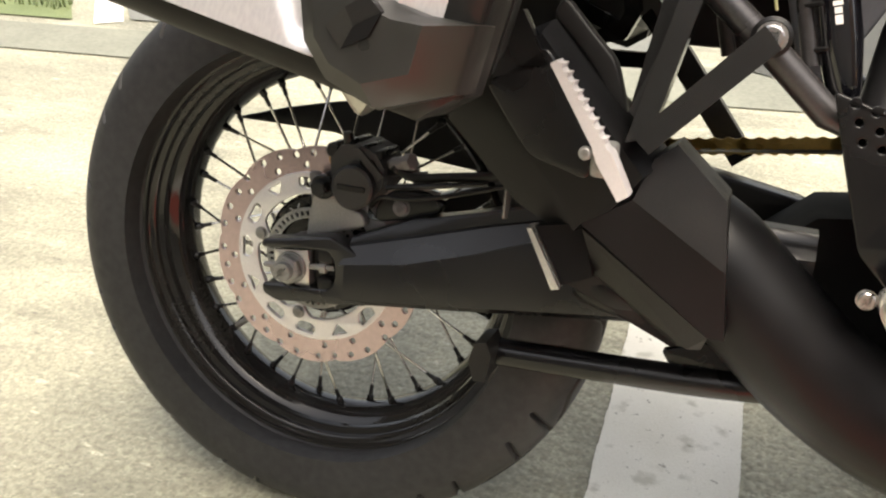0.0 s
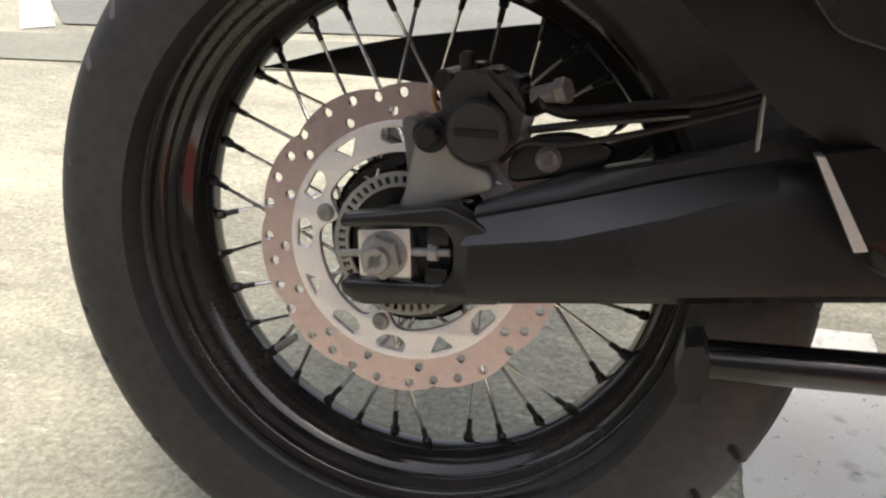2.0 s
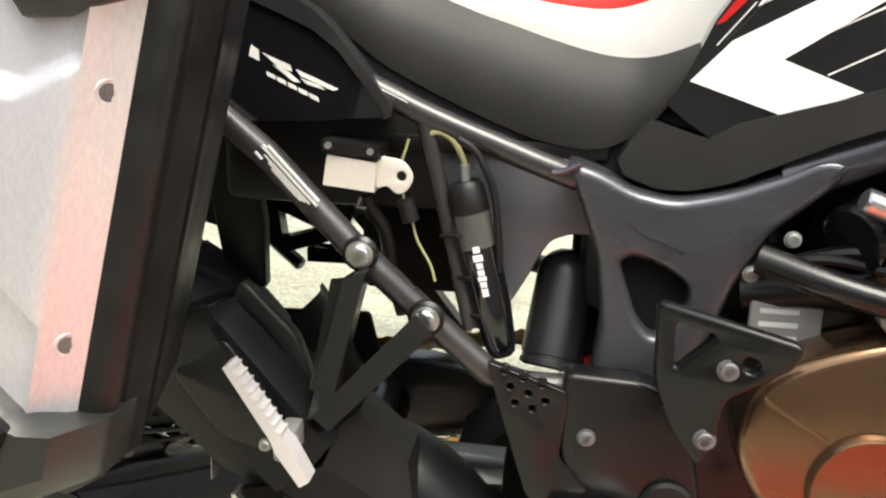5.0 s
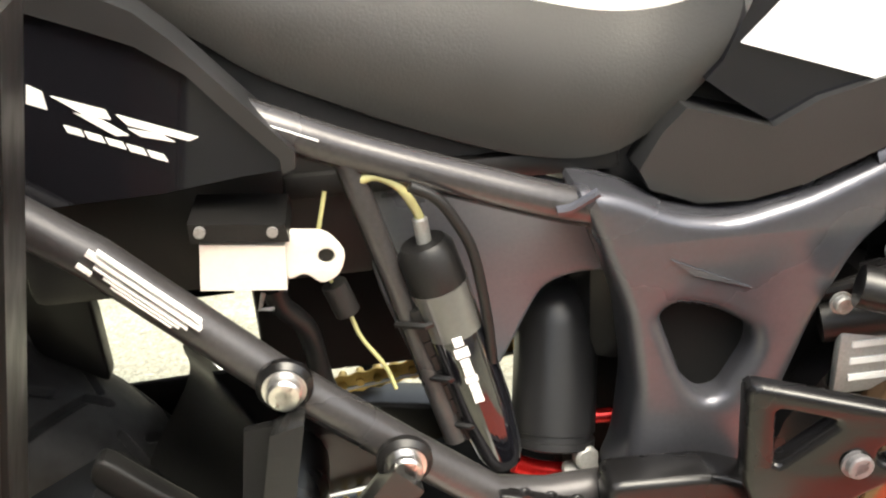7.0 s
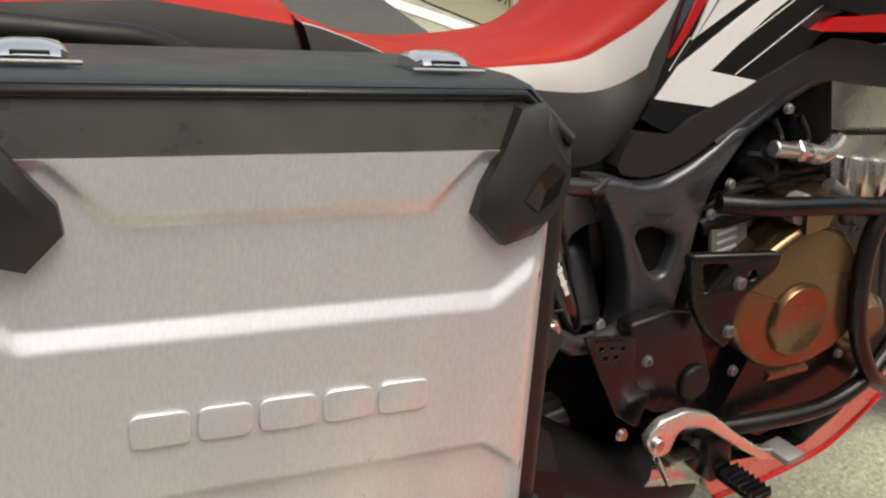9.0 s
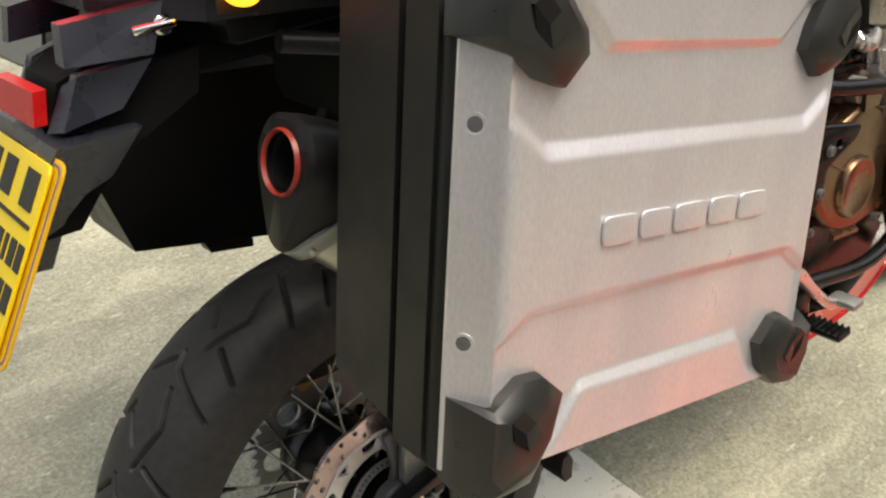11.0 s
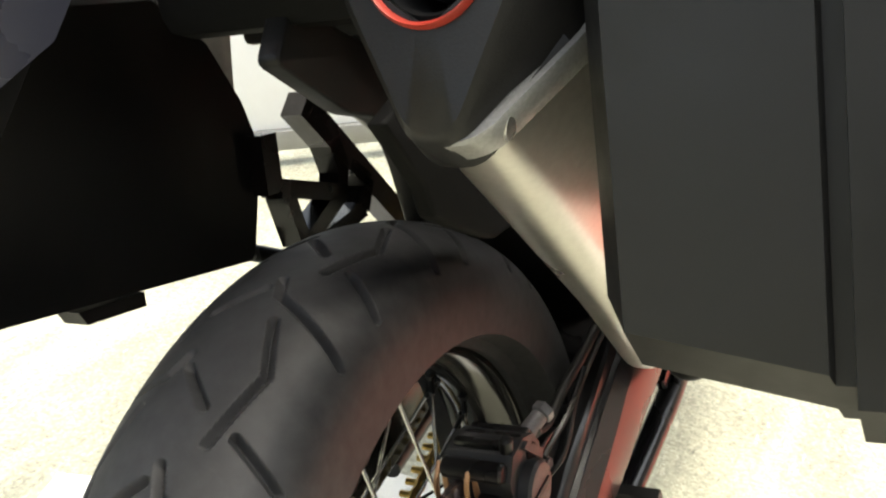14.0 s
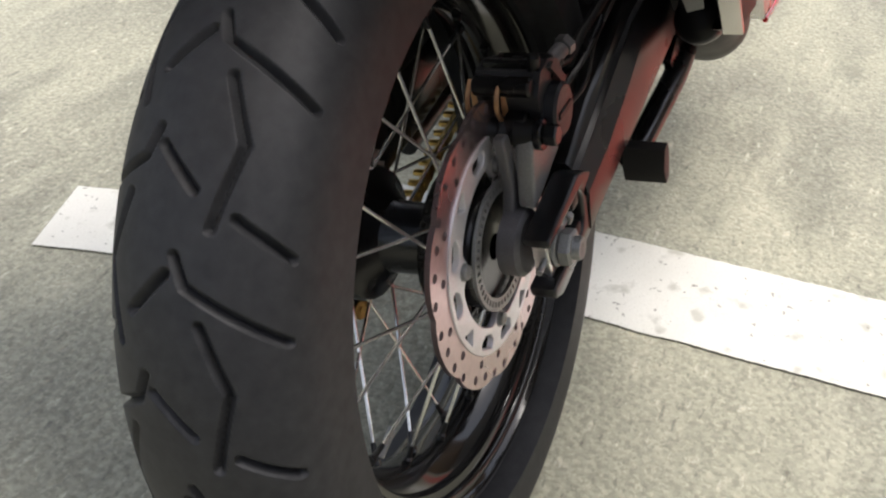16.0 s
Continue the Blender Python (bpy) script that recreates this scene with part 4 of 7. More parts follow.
    part("left_diagonal", tube([(0.22, 0.18, 0.815), (0.384, 0.186, 0.669), (0.505, 0.185, 0.563), (0.6, 0.175, 0.55)], 0.0125, 12), TUBE, sub)
    part("rail_sticker", prism([(0.398, -0.1715, 0.8105), (0.426, -0.1715, 0.798), (0.4257, -0.1715, 0.7972), (0.3977, -0.1715, 0.8097)], [(0.398, -0.166, 0.8105), (0.426, -0.166, 0.798), (0.4257, -0.166, 0.7972), (0.3977, -0.166, 0.8097)], 0.0), PALE_PRINT, sub, "pale strip sticker on the seat rail")
    # certification sticker on the diagonal tube, lines that cannot be read
    p, q = Vector((0.302, -0.1965, 0.757)), Vector((0.352, -0.1985, 0.706))
    ax = (q - p).normalized()
    nrm = Vector((ax.z, 0, -ax.x))
    for off, w, a0, a1 in ((0.0055, 0.0005, 0.28, 0.8), (0.0035, 0.0005, 0.2, 0.85), (0.0015, 0.0005, 0.1, 0.9), (-0.0025, 0.0011, 0.0, 0.98), (-0.006, 0.0005, 0.05, 0.95), (0.006, 0.0008, 0.0, 0.12)):
        a, b = p.lerp(q, a0) - nrm * -off, p.lerp(q, a1) - nrm * -off
        v = [a + nrm * w, b + nrm * w, b - nrm * w, a - nrm * w]
        part("sticker_line", prism([u + Vector((0, -0.001, 0)) for u in v], [u + Vector((0, 0.004, 0)) for u in v], 0.0), PALE_PRINT, sub)
    for (x, y, z) in ((0.392, -0.208, 0.67), (0.453, -0.223, 0.621)):
        boss = part("peg_bolt", join(rod((x, y + 0.012, z), (x, y + 0.002, z), 0.016, 24, 0.003)), SATIN, sub)
        part("bolt_head", hexbolt((x, y + 0.004, z), RIGHT, 0.0098, 0.01), STEEL, boss)
    # pillion footrest hanger
    hang = part("footrest_hanger", prism([(0.228, -0.25, 0.624), (0.262, -0.25, 0.627), (0.287, -0.25, 0.585), (0.24, -0.25, 0.57)], [(0.228, -0.235, 0.624), (0.262, -0.235, 0.627), (0.287, -0.235, 0.585), (0.24, -0.235, 0.57)], 0.003), SATIN, BIKE, "black alloy pillion footrest hanger")
    part("hanger_strut", prism([(0.383, -0.226, 0.655), (0.402, -0.226, 0.66), (0.374, -0.244, 0.535), (0.355, -0.244, 0.53)], [(0.388, -0.2, 0.655), (0.402, -0.2, 0.66), (0.374, -0.215, 0.535), (0.358, -0.215, 0.53)], 0.005, 3), STRUT, hang)
    part("strut_face", prism([(0.366, -0.205, 0.645), (0.385, -0.207, 0.648), (0.363, -0.23, 0.545), (0.353, -0.23, 0.553)], [(0.366, -0.2, 0.645), (0.385, -0.2, 0.648), (0.363, -0.22, 0.545), (0.353, -0.22, 0.553)], 0.001), STRUT, hang)
    part("hanger_strut", prism([(0.447, -0.236, 0.63), (0.462, -0.236, 0.614), (0.376, -0.252, 0.524), (0.361, -0.252, 0.537)], [(0.45, -0.212, 0.627), (0.46, -0.212, 0.612), (0.375, -0.23, 0.522), (0.362, -0.23, 0.535)], 0.005, 3), STRUT, hang)
    part("hanger_web", plate(rounded([(0.285, 0.64), (0.312, 0.612), (0.335, 0.59), (0.35, 0.545), (0.34, 0.535), (0.322, 0.575), (0.30, 0.6), (0.275, 0.622)], 0.01), -0.205, -0.19, [], 0.003), PLASTIC, hang, "black curved splash web")
    part("hanger_plate", plate(rounded([(0.236, 0.565), (0.285, 0.6), (0.335, 0.53), (0.33, 0.495), (0.278, 0.51)], 0.008), -0.25, -0.235, [], 0.002), SATIN, hang)
    # the peg itself, folded up, with its teeth
    a, b = Vector((0.300, -0.287, 0.592)), Vector((0.366, -0.292, 0.494))
    ax = (b - a).normalized()
    out = Vector((0.83, 0, 0.56))
    peg = part("footpeg", prism([a - out * 0.0037, a + out * 0.0025, a.lerp(b, 0.66) + out * 0.0062, a.lerp(b, 0.7) + out * 0.0081, b + out * 0.0050, b - out * 0.0050, a.lerp(b, 0.7) - out * 0.0062, a.lerp(b, 0.6) - out * 0.0037],
                               [v + Vector((0, 0.020, 0)) for v in (a - out * 0.0037, a + out * 0.0025, a.lerp(b, 0.66) + out * 0.0062, a.lerp(b, 0.7) + out * 0.0081, b + out * 0.0050, b - out * 0.0050, a.lerp(b, 0.7) - out * 0.0062, a.lerp(b, 0.6) - out * 0.0037)], 0.002), PEG, hang, "bare aluminium pillion footpeg with a toothed edge")
    for k in range(9):
        c = a.lerp(b, 0.04 + 0.07 * k) + out * (0.0025 + 0.0004 * k)
        part("tooth", prism([c - ax * 0.0026, c + out * 0.0035, c + ax * 0.0026], [v + Vector((0, 0.019, 0)) for v in (c - ax * 0.0026, c + out * 0.0035, c + ax * 0.0026)], 0.0), PEG, peg)
    part("pivot_bolt", hexbolt((0.332, -0.286, 0.525), RIGHT, 0.0045, 0.005), DULL, peg)
    part("pivot_bracket", box(0.335, 0.352, -0.28, -0.24, 0.505, 0.53, 0.004), DULL, hang)
    # rider footplate with punched holes
    foot = part("heel_plate", plate(rounded([(0.505, 0.585), (0.575, 0.562), (0.578, 0.555), (0.572, 0.50), (0.60, 0.47), (0.575, 0.43), (0.545, 0.46), (0.522, 0.53)], 0.006), -0.213, -0.205,
                [circle(x, z, 0.0032, 10) for x, z in ((0.522, 0.577), (0.538, 0.572), (0.554, 0.567), (0.527, 0.563), (0.543, 0.558), (0.558, 0.552), (0.532, 0.548), (0.547, 0.544))], 0.0015), SATIN, BIKE, "black heel plate with punched holes")
    part("side_plate", plate(rounded([(0.572, 0.578), (0.64, 0.575), (0.675, 0.56), (0.69, 0.5), (0.70, 0.45), (0.66, 0.42), (0.60, 0.44), (0.572, 0.5)], 0.01), -0.21, -0.18, [], 0.005), SATIN, foot, "black swingarm pivot cover")
    # near-black plate added behind the punched holes to make them look shaded
    part("heel_hole_shade", plate(rounded([(0.512, 0.58), (0.568, 0.56), (0.565, 0.53), (0.528, 0.53)], 0.004), -0.2035, -0.2005), MATT, foot)
    part("plate_bolt", hexbolt((0.595, -0.21, 0.520), RIGHT, 0.0065, 0.005), CASTING, foot)
    part("pivot_cap", rod((0.668, -0.2, 0.462), (0.668, -0.217, 0.462), 0.024, 32, 0.003), PLASTIC, foot)
    part("plate_bolt", hexbolt((0.56, -0.2, 0.42), RIGHT, 0.007, 0.006), STEEL, foot)
    # shock absorber reservoir
    shock = part("shock_reservoir", join(tube([Vector((0.557, -0.122, 0.545)).lerp(Vector((0.5725, -0.078, 0.652)), t) for t in (0.0, 0.02, 0.06, 0.065, 0.1, 0.105, 0.74, 0.82, 0.89, 0.95, 0.985, 1.0)], [0.024, 0.029, 0.029, 0.0275, 0.0275, 0.029, 0.029, 0.0282, 0.0254, 0.0192, 0.012, 0.003], 40)), RESERVOIR, BIKE, "black shock absorber reservoir with a pale label")
    part("adjuster", rod((0.5912, -0.0950, 0.5452), (0.6083, -0.0980, 0.5468), 0.0055, 20, 0.002), RED_ANOD, shock)
    part("adjuster_arm", tube(curve([(0.5302, -0.12, 0.5318), (0.5501, -0.12, 0.5228), (0.5705, -0.12, 0.5186)]), 0.007, 10), RED_ANOD, shock)
    part("clevis", join(rod((0.575, -0.135, 0.545), (0.577, -0.145, 0.547), 0.0085, 16, 0.002), rod((0.562, -0.135, 0.53), (0.585, -0.14, 0.535), 0.008, 12, 0.002)), DULL, shock)
    part("cap_label", plate(rounded([(0.574, 0.648), (0.584, 0.641), (0.586, 0.636), (0.576, 0.643)], 0.002), -0.1015, -0.1), PALE_PRINT, shock)
    # grey inner panel behind the tubes, airbox and battery box fill the middle
    inner = part("inner_panel", plate(rounded([(0.43, 0.785), (0.57, 0.74), (0.60, 0.72), (0.60, 0.678), (0.572, 0.679), (0.552, 0.672), (0.541, 0.652), (0.532, 0.634), (0.52, 0.612), (0.495, 0.575), (0.475, 0.6), (0.45, 0.68)], 0.008), -0.125, -0.115, [], 0.003), PAINTED_GREY, BIKE, "grey plastic inner side panel")
    part("battery_box", box(0.24, 0.455, -0.125, 0.12, 0.692, 0.8, 0.01), PLASTIC, inner, "black plastic battery box")
    part("airbox", box(0.58, 0.75, -0.12, 0.12, 0.6, 0.8, 0.02), PLASTIC, inner, "black plastic airbox")
    # the next four blocks are added to keep gaps between the parts dark
    part("midframe_filler", box(0.365, 0.50, -0.085, 0.10, 0.60, 0.70, 0.008), MATT, inner, "matt black block added to fill the dark mid-frame gap")
    part("reservoir_filler", box(0.572, 0.64, -0.075, 0.06, 0.47, 0.70, 0.012), MATT, inner, "matt black block added to fill the dark gap behind the reservoir")
    part("seat_gap_filler", box(0.40, 0.60, -0.13, 0.13, 0.748, 0.764, 0.004), PLASTIC, inner)
    part("pivot_filler", bevelled(loft([at_y([(0.46, 0.40), (0.50, 0.34), (0.58, 0.315), (0.72, 0.31), (0.74, 0.44), (0.64, 0.468), (0.52, 0.452)], y) for y in (-0.07, 0.06)]), 0.012, 2), MATT, inner, "matt black block added to fill the dark gap at the swingarm pivot")
    part("undertray", box(0.16, 0.40, -0.13, 0.13, 0.775, 0.80, 0.006), PLASTIC, inner, "black plastic undertray")


chassis()


def oiler():
    a, b = Vector((0.4761, -0.1660, 0.7312)), Vector((0.5163, -0.1700, 0.5740))
    ob = part("chain_oiler", tube([a.lerp(b, t) for t in (0, 0.03, 0.17, 0.18)], [0.013, 0.0165, 0.0172, 0.0168], 28), PLASTIC, BIKE, "black cylindrical chain oiler bottle strapped to the frame")
    part("oil_window", tube([a.lerp(b, t) for t in (0.17, 0.37)], [0.0176, 0.0176], 28), HOSE_CLEAR, ob, "smoky clear oil reservoir")
    part("bottle_body", tube([a.lerp(b, t) for t in (0.36, 0.38, 0.7, 0.92, 0.98, 1.0)], [0.0176, 0.018, 0.0178, 0.0145, 0.0125, 0.009], 28), GLOSS, ob)
    ax = (b - a).normalized()
    nrm = Vector((ax.z, 0, -ax.x))
    # product name: plain bars in its place
    for t0, t1, w in ((0.34, 0.372, 0.0028), (0.385, 0.42, 0.0042), (0.43, 0.46, 0.0028), (0.468, 0.498, 0.0028), (0.506, 0.528, 0.0038), (0.536, 0.566, 0.0028), (0.574, 0.618, 0.0028)):
        p, q = a.lerp(b, t0) + Vector((0.0, -0.0178, 0)), a.lerp(b, t1) + Vector((0.0, -0.0178, 0))
        v = [p + nrm * w, q + nrm * w, q - nrm * w, p - nrm * w]
        part("print_bar", prism([u + Vector((0, -0.0014, 0)) for u in v], [u + Vector((0, 0.003, 0)) for u in v], 0.0), PALE_PRINT, ob)
    part("oil_hose", tube(curve([(0.4769, -0.1660, 0.7409), (0.4736, -0.1660, 0.7515), (0.4654, -0.1660, 0.7658), (0.4537, -0.1660, 0.7730), (0.4428, -0.1660, 0.7709)]), 0.0028, 10), HOSE, ob, "thin clear yellowed hose")
    part("hose_fitting", rod((0.4772, -0.1660, 0.7286), (0.4754, -0.1660, 0.7462), 0.0045, 12, 0.001), DULL, ob)
    part("oil_hose", tube(curve([(0.5108, -0.1780, 0.6548), (0.5088, -0.1780, 0.6856), (0.5030, -0.1780, 0.7260), (0.4939, -0.1780, 0.7476), (0.4840, -0.1780, 0.7620), (0.4709, -0.1780, 0.7699)]), 0.0032, 10), PLASTIC, ob)
    # perforated strap bracket along the tube
    p, q = Vector((0.4697, -0.1720, 0.6872)), Vector((0.4946, -0.1740, 0.6055))
    for k in range(9):
        c = p.lerp(q, k / 8)
        part("bracket_link", tube([c - ax * 0.0048, c + ax * 0.0048], [0.0045, 0.0045], 4), PLASTIC, ob)
    for t in (0.05, 0.5, 0.92):
        c = p.lerp(q, t)
        part("cable_tie", tube([c + Vector((-0.014, 0.004, -0.002)), c + Vector((0.002, -0.009, 0.002)), c + Vector((0.022, -0.004, 0.006))], 0.0022, 6), PLASTIC, ob)
    # brake fluid reservoir
    res = part("brake_reservoir", prism([(0.358, -0.185, 0.752), (0.402, -0.187, 0.747), (0.4, -0.187, 0.721), (0.354, -0.185, 0.725)], [(0.358, -0.15, 0.752), (0.402, -0.15, 0.747), (0.4, -0.15, 0.721), (0.354, -0.15, 0.725)], 0.004, 3), NYLON, BIKE, "milky white brake fluid reservoir")
    part("reservoir_ear", plate(rounded([(0.4, 0.752), (0.424, 0.749), (0.434, 0.735), (0.428, 0.722), (0.418, 0.718), (0.41, 0.727), (0.4, 0.722)], 0.006), -0.18, -0.174, [circle(0.4225, 0.735, 0.0045, 14)], 0.001), NYLON, res)
    part("reservoir_cap", prism([(0.354, -0.187, 0.765), (0.404, -0.189, 0.760), (0.405, -0.189, 0.750), (0.354, -0.187, 0.754)], [(0.354, -0.145, 0.765), (0.404, -0.145, 0.760), (0.405, -0.145, 0.750), (0.354, -0.145, 0.754)], 0.002), PLASTIC, res, "black screwed reservoir lid")
    for x in (0.36, 0.397):
        part("lid_screw", rod((x, -0.186, 0.7605 - (x - 0.36) * 0.1), (x, -0.1905, 0.7605 - (x - 0.36) * 0.1), 0.003, 10), DULL, res)
    part("reservoir_bolt", rod((0.4225, -0.172, 0.735), (0.4225, -0.178, 0.735), 0.004, 12), SATIN, res)
    part("reservoir_hose", tube(curve([(0.39, -0.168, 0.714), (0.393, -0.165, 0.70), (0.405, -0.16, 0.68), (0.41, -0.155, 0.64), (0.42, -0.15, 0.6)]), 0.0065, 10), PLASTIC, res)
    part("hose_clip", tube([(0.385, -0.172, 0.713), (0.382, -0.174, 0.704), (0.39, -0.175, 0.704)], 0.0015, 6), STEEL, res)
    conn = part("wire_connector", tube([(0.424, -0.168, 0.712), (0.43, -0.168, 0.693)], [0.0075, 0.0075], 14), PLASTIC, BIKE, "black inline wire connector")
    part("wire", tube(curve([(0.431, -0.168, 0.692), (0.436, -0.168, 0.675), (0.448, -0.17, 0.655), (0.453, -0.172, 0.64)]), 0.0013, 8), HOSE, conn)
    part("wire", tube(curve([(0.423, -0.168, 0.713), (0.418, -0.165, 0.735), (0.425, -0.16, 0.765)]), 0.0013, 8), HOSE, conn)


HOSE_CLEAR = material("smoky clear plastic", (0.07, 0.07, 0.066), 0.12, vary=0.1, grain=30, bump=0.0, coat=0.5)
oiler()


def spline(table):
    xs, ys = [t[0] for t in table], [t[1] for t in table]
    return lambda x: float(np.interp(x, xs, ys))


def seat():
    # heights along the seat: lower edge, the two colour seams and the crown; half widths at the three lines
    low = spline([(0.26, 0.885), (0.33, 0.87), (0.36, 0.855), (0.394, 0.827), (0.424, 0.812), (0.457, 0.796), (0.494, 0.78), (0.529, 0.767), (0.56, 0.76), (0.585, 0.758), (0.605, 0.763), (0.622, 0.775), (0.641, 0.793), (0.662, 0.824), (0.684, 0.855), (0.70, 0.872), (0.72, 0.9), (0.757, 0.95)])
    white = spline([(0.26, 0.985), (0.299, 0.964), (0.343, 0.937), (0.368, 0.919), (0.406, 0.898), (0.436, 0.888), (0.483, 0.87), (0.505, 0.864), (0.538, 0.853), (0.578, 0.842), (0.602, 0.838), (0.62, 0.838), (0.638, 0.841), (0.66, 0.85), (0.684, 0.862), (0.702, 0.876), (0.722, 0.903), (0.757, 0.953)])
    red = spline([(0.26, 0.986), (0.299, 0.965), (0.343, 0.938), (0.37, 0.9185), (0.41, 0.9055), (0.44, 0.899), (0.471, 0.893), (0.506, 0.888), (0.543, 0.882), (0.58, 0.878), (0.60, 0.879), (0.62, 0.885), (0.645, 0.895), (0.666, 0.904), (0.69, 0.922), (0.71, 0.938), (0.734, 0.955), (0.757, 0.968)])
    crown = spline([(0.26, 0.992), (0.336, 0.946), (0.376, 0.928), (0.419, 0.916), (0.465, 0.907), (0.513, 0.903), (0.565, 0.901), (0.60, 0.91), (0.632, 0.926), (0.66, 0.942), (0.70, 0.966), (0.757, 0.995)])
    wide = spline([(0.26, 0.142), (0.36, 0.138), (0.5, 0.133), (0.62, 0.133), (0.66, 0.143), (0.70, 0.158), (0.757, 0.172)])
    xs = np.linspace(0.262, 0.755, 64)

    def soft(f, x):
        """The value of a table, smoothed over a short run."""
        return sum(f(x + d) for d in (-0.012, -0.006, 0, 0.006, 0.012)) / 5

    def side(x, t):
        z = soft(low, x) + max(soft(white, x) - soft(low, x), 0.002) * t
        return soft(wide, x) - 0.019 * t ** 1.6 + 0.007 * math.sin(math.pi * t), z

    def band(x, t):
        z0 = max(soft(white, x), soft(low, x) + 0.002)
        return soft(wide, x) - 0.019 - 0.008 * t * t, z0 + max(soft(red, x) - z0, 0.001) * t

    def top(x, t):
        a = t * math.pi / 2
        return max((soft(wide, x) - 0.027) * math.cos(a) ** 0.75, 0), soft(red, x) + max(soft(crown, x) - soft(red, x), 0.004) * math.sin(a) ** 0.8

    first = part("rider_seat", prism([(0.33, -0.115, 0.90), (0.45, -0.11, 0.87), (0.60, -0.10, 0.83), (0.69, -0.10, 0.87), (0.66, -0.11, 0.80), (0.60, -0.115, 0.758), (0.50, -0.125, 0.765), (0.36, -0.13, 0.82)],
                                     [(0.33, 0.115, 0.90), (0.45, 0.11, 0.87), (0.60, 0.10, 0.83), (0.69, 0.10, 0.87), (0.66, 0.11, 0.80), (0.60, 0.115, 0.758), (0.50, 0.125, 0.765), (0.36, 0.13, 0.82)], 0.01), PLASTIC, BIKE, "red, white and charcoal vinyl rider seat")
    for name, f, n, mat, label in (("seat_side", side, 8, BLACK_VINYL, "charcoal vinyl side of the seat"), ("seat_stripe", band, 4, WHITE_VINYL, "white vinyl stripe"), ("seat_top", top, 10, RED_VINYL, "red vinyl top")):
        for sgn in (-1, 1):
            rows = []
            for x in xs:
                row = [f(x, k / n) for k in range(n + 1)]
                if name == "seat_side":
                    row = [(row[0][0] - 0.03, row[0][1] + 0.004), (row[0][0] - 0.008, row[0][1] - 0.003)] + row
                rows.append([(x, sgn * y, z) for y, z in row])
            bm = loft(rows, closed=False)
            bmesh.ops.solidify(bm, geom=bm.faces[:], thickness=0.005)
            part(name, bm, mat, first, label)
    # pillion seat
    rows = []
    for x in np.linspace(-0.12, 0.266, 30):
        d = 0.266 - x
        c = 0.978 + (0.37 * d if d < 0.14 else 0.0518 + 0.16 * (d - 0.14))
        e = 1 - 0.3 * max(0.0, (x - 0.246) / 0.02) ** 2
        rows.append([(x, y * e, z) for y, z in ((-0.136, c - 0.095), (-0.14, c - 0.06), (-0.137, c - 0.025), (-0.122, c), (-0.10, c + 0.008))])
    pil = part("pillion_seat", box(-0.1, 0.22, -0.1, 0.1, 0.93, 0.975, 0.02), PLASTIC, BIKE, "red and charcoal vinyl pillion seat")
    for sgn in (1, -1):
        bm = loft([[(x, sgn * y, z) for x, y, z in r[:4]] for r in rows], closed=False)
        bmesh.ops.solidify(bm, geom=bm.faces[:], thickness=0.005)
        part("pillion_side", bm, BLACK_VINYL, pil)
    bm = loft([[(r[3][0], r[3][1] * u, r[3][2] + 0.02 * (1 - u ** 4)) for u in np.linspace(1, -1, 17)] for r in rows], closed=False)
    bmesh.ops.solidify(bm, geom=bm.faces[:], thickness=0.005)
    part("pillion_top", bm, RED_VINYL, pil, "red vinyl top")
    r = rows[-1]
    part("pillion_front", bevelled(loft([[(x, sg * y, z) for x, y, z in r for sg in (1,)] + [(x, -y, z) for x, y, z in r[::-1]], [(x - 0.03, y, z - 0.004) for x, y, z in r] + [(x - 0.03, -y, z - 0.004) for x, y, z in r[::-1]]]), 0.003), BLACK_VINYL, pil)
    for sgn in (1, -1):
        part("grab_rail", tube(curve([(0.165, -sgn * 0.165, 0.95), (0.145, -sgn * 0.17, 0.975), (0.105, -sgn * 0.175, 1.003), (0.06, -sgn * 0.178, 1.018), (0.0, -sgn * 0.178, 1.036), (-0.08, -sgn * 0.17, 1.056), (-0.16, -sgn * 0.12, 1.075)]), 0.0135, 14), PLASTIC, pil, "black plastic grab rail")
        part("rail_web", prism([(0.15, -sgn * 0.17, 0.97), (0.06, -sgn * 0.175, 1.012), (-0.1, -sgn * 0.165, 1.055), (-0.1, -sgn * 0.16, 1.0), (0.06, -sgn * 0.17, 0.965), (0.14, -sgn * 0.165, 0.94)], [(0.15, -sgn * 0.14, 0.97), (0.06, -sgn * 0.145, 1.0), (-0.1, -sgn * 0.135, 1.04), (-0.1, -sgn * 0.135, 1.0), (0.06, -sgn * 0.145, 0.965), (0.14, -sgn * 0.14, 0.94)], 0.004), PLASTIC, pil)
        for x in (0.21, 0.06):
            part("rail_mount", rod((x, -sgn * 0.145, 0.94 - (x - 0.21) * 0.3), (x + 0.03, -sgn * 0.16, 0.94 - (x - 0.21) * 0.3), 0.009, 14, 0.002), DULL, pil)


seat()


def flat(pts, ya, yb, slope=0.0, x0=0.6):
    """The outline put on a side that spreads outwards by slope towards the front."""
    return [(x, ya - slope * (x - x0), z) for x, z in pts], [(x, yb - slope * (x - x0), z) for x, z in pts]


def panel(name, pts, ya, yb, mat, parent, label="", slope=0.1, bevel=0.003):
    return part(name, prism(*flat(pts, ya, yb, slope), bevel), mat, parent, label)


FAIRING = material("matt charcoal fairing plastic", (0.017, 0.017, 0.0175), 0.42, vary=0.08, grain=80, bump=0.1)


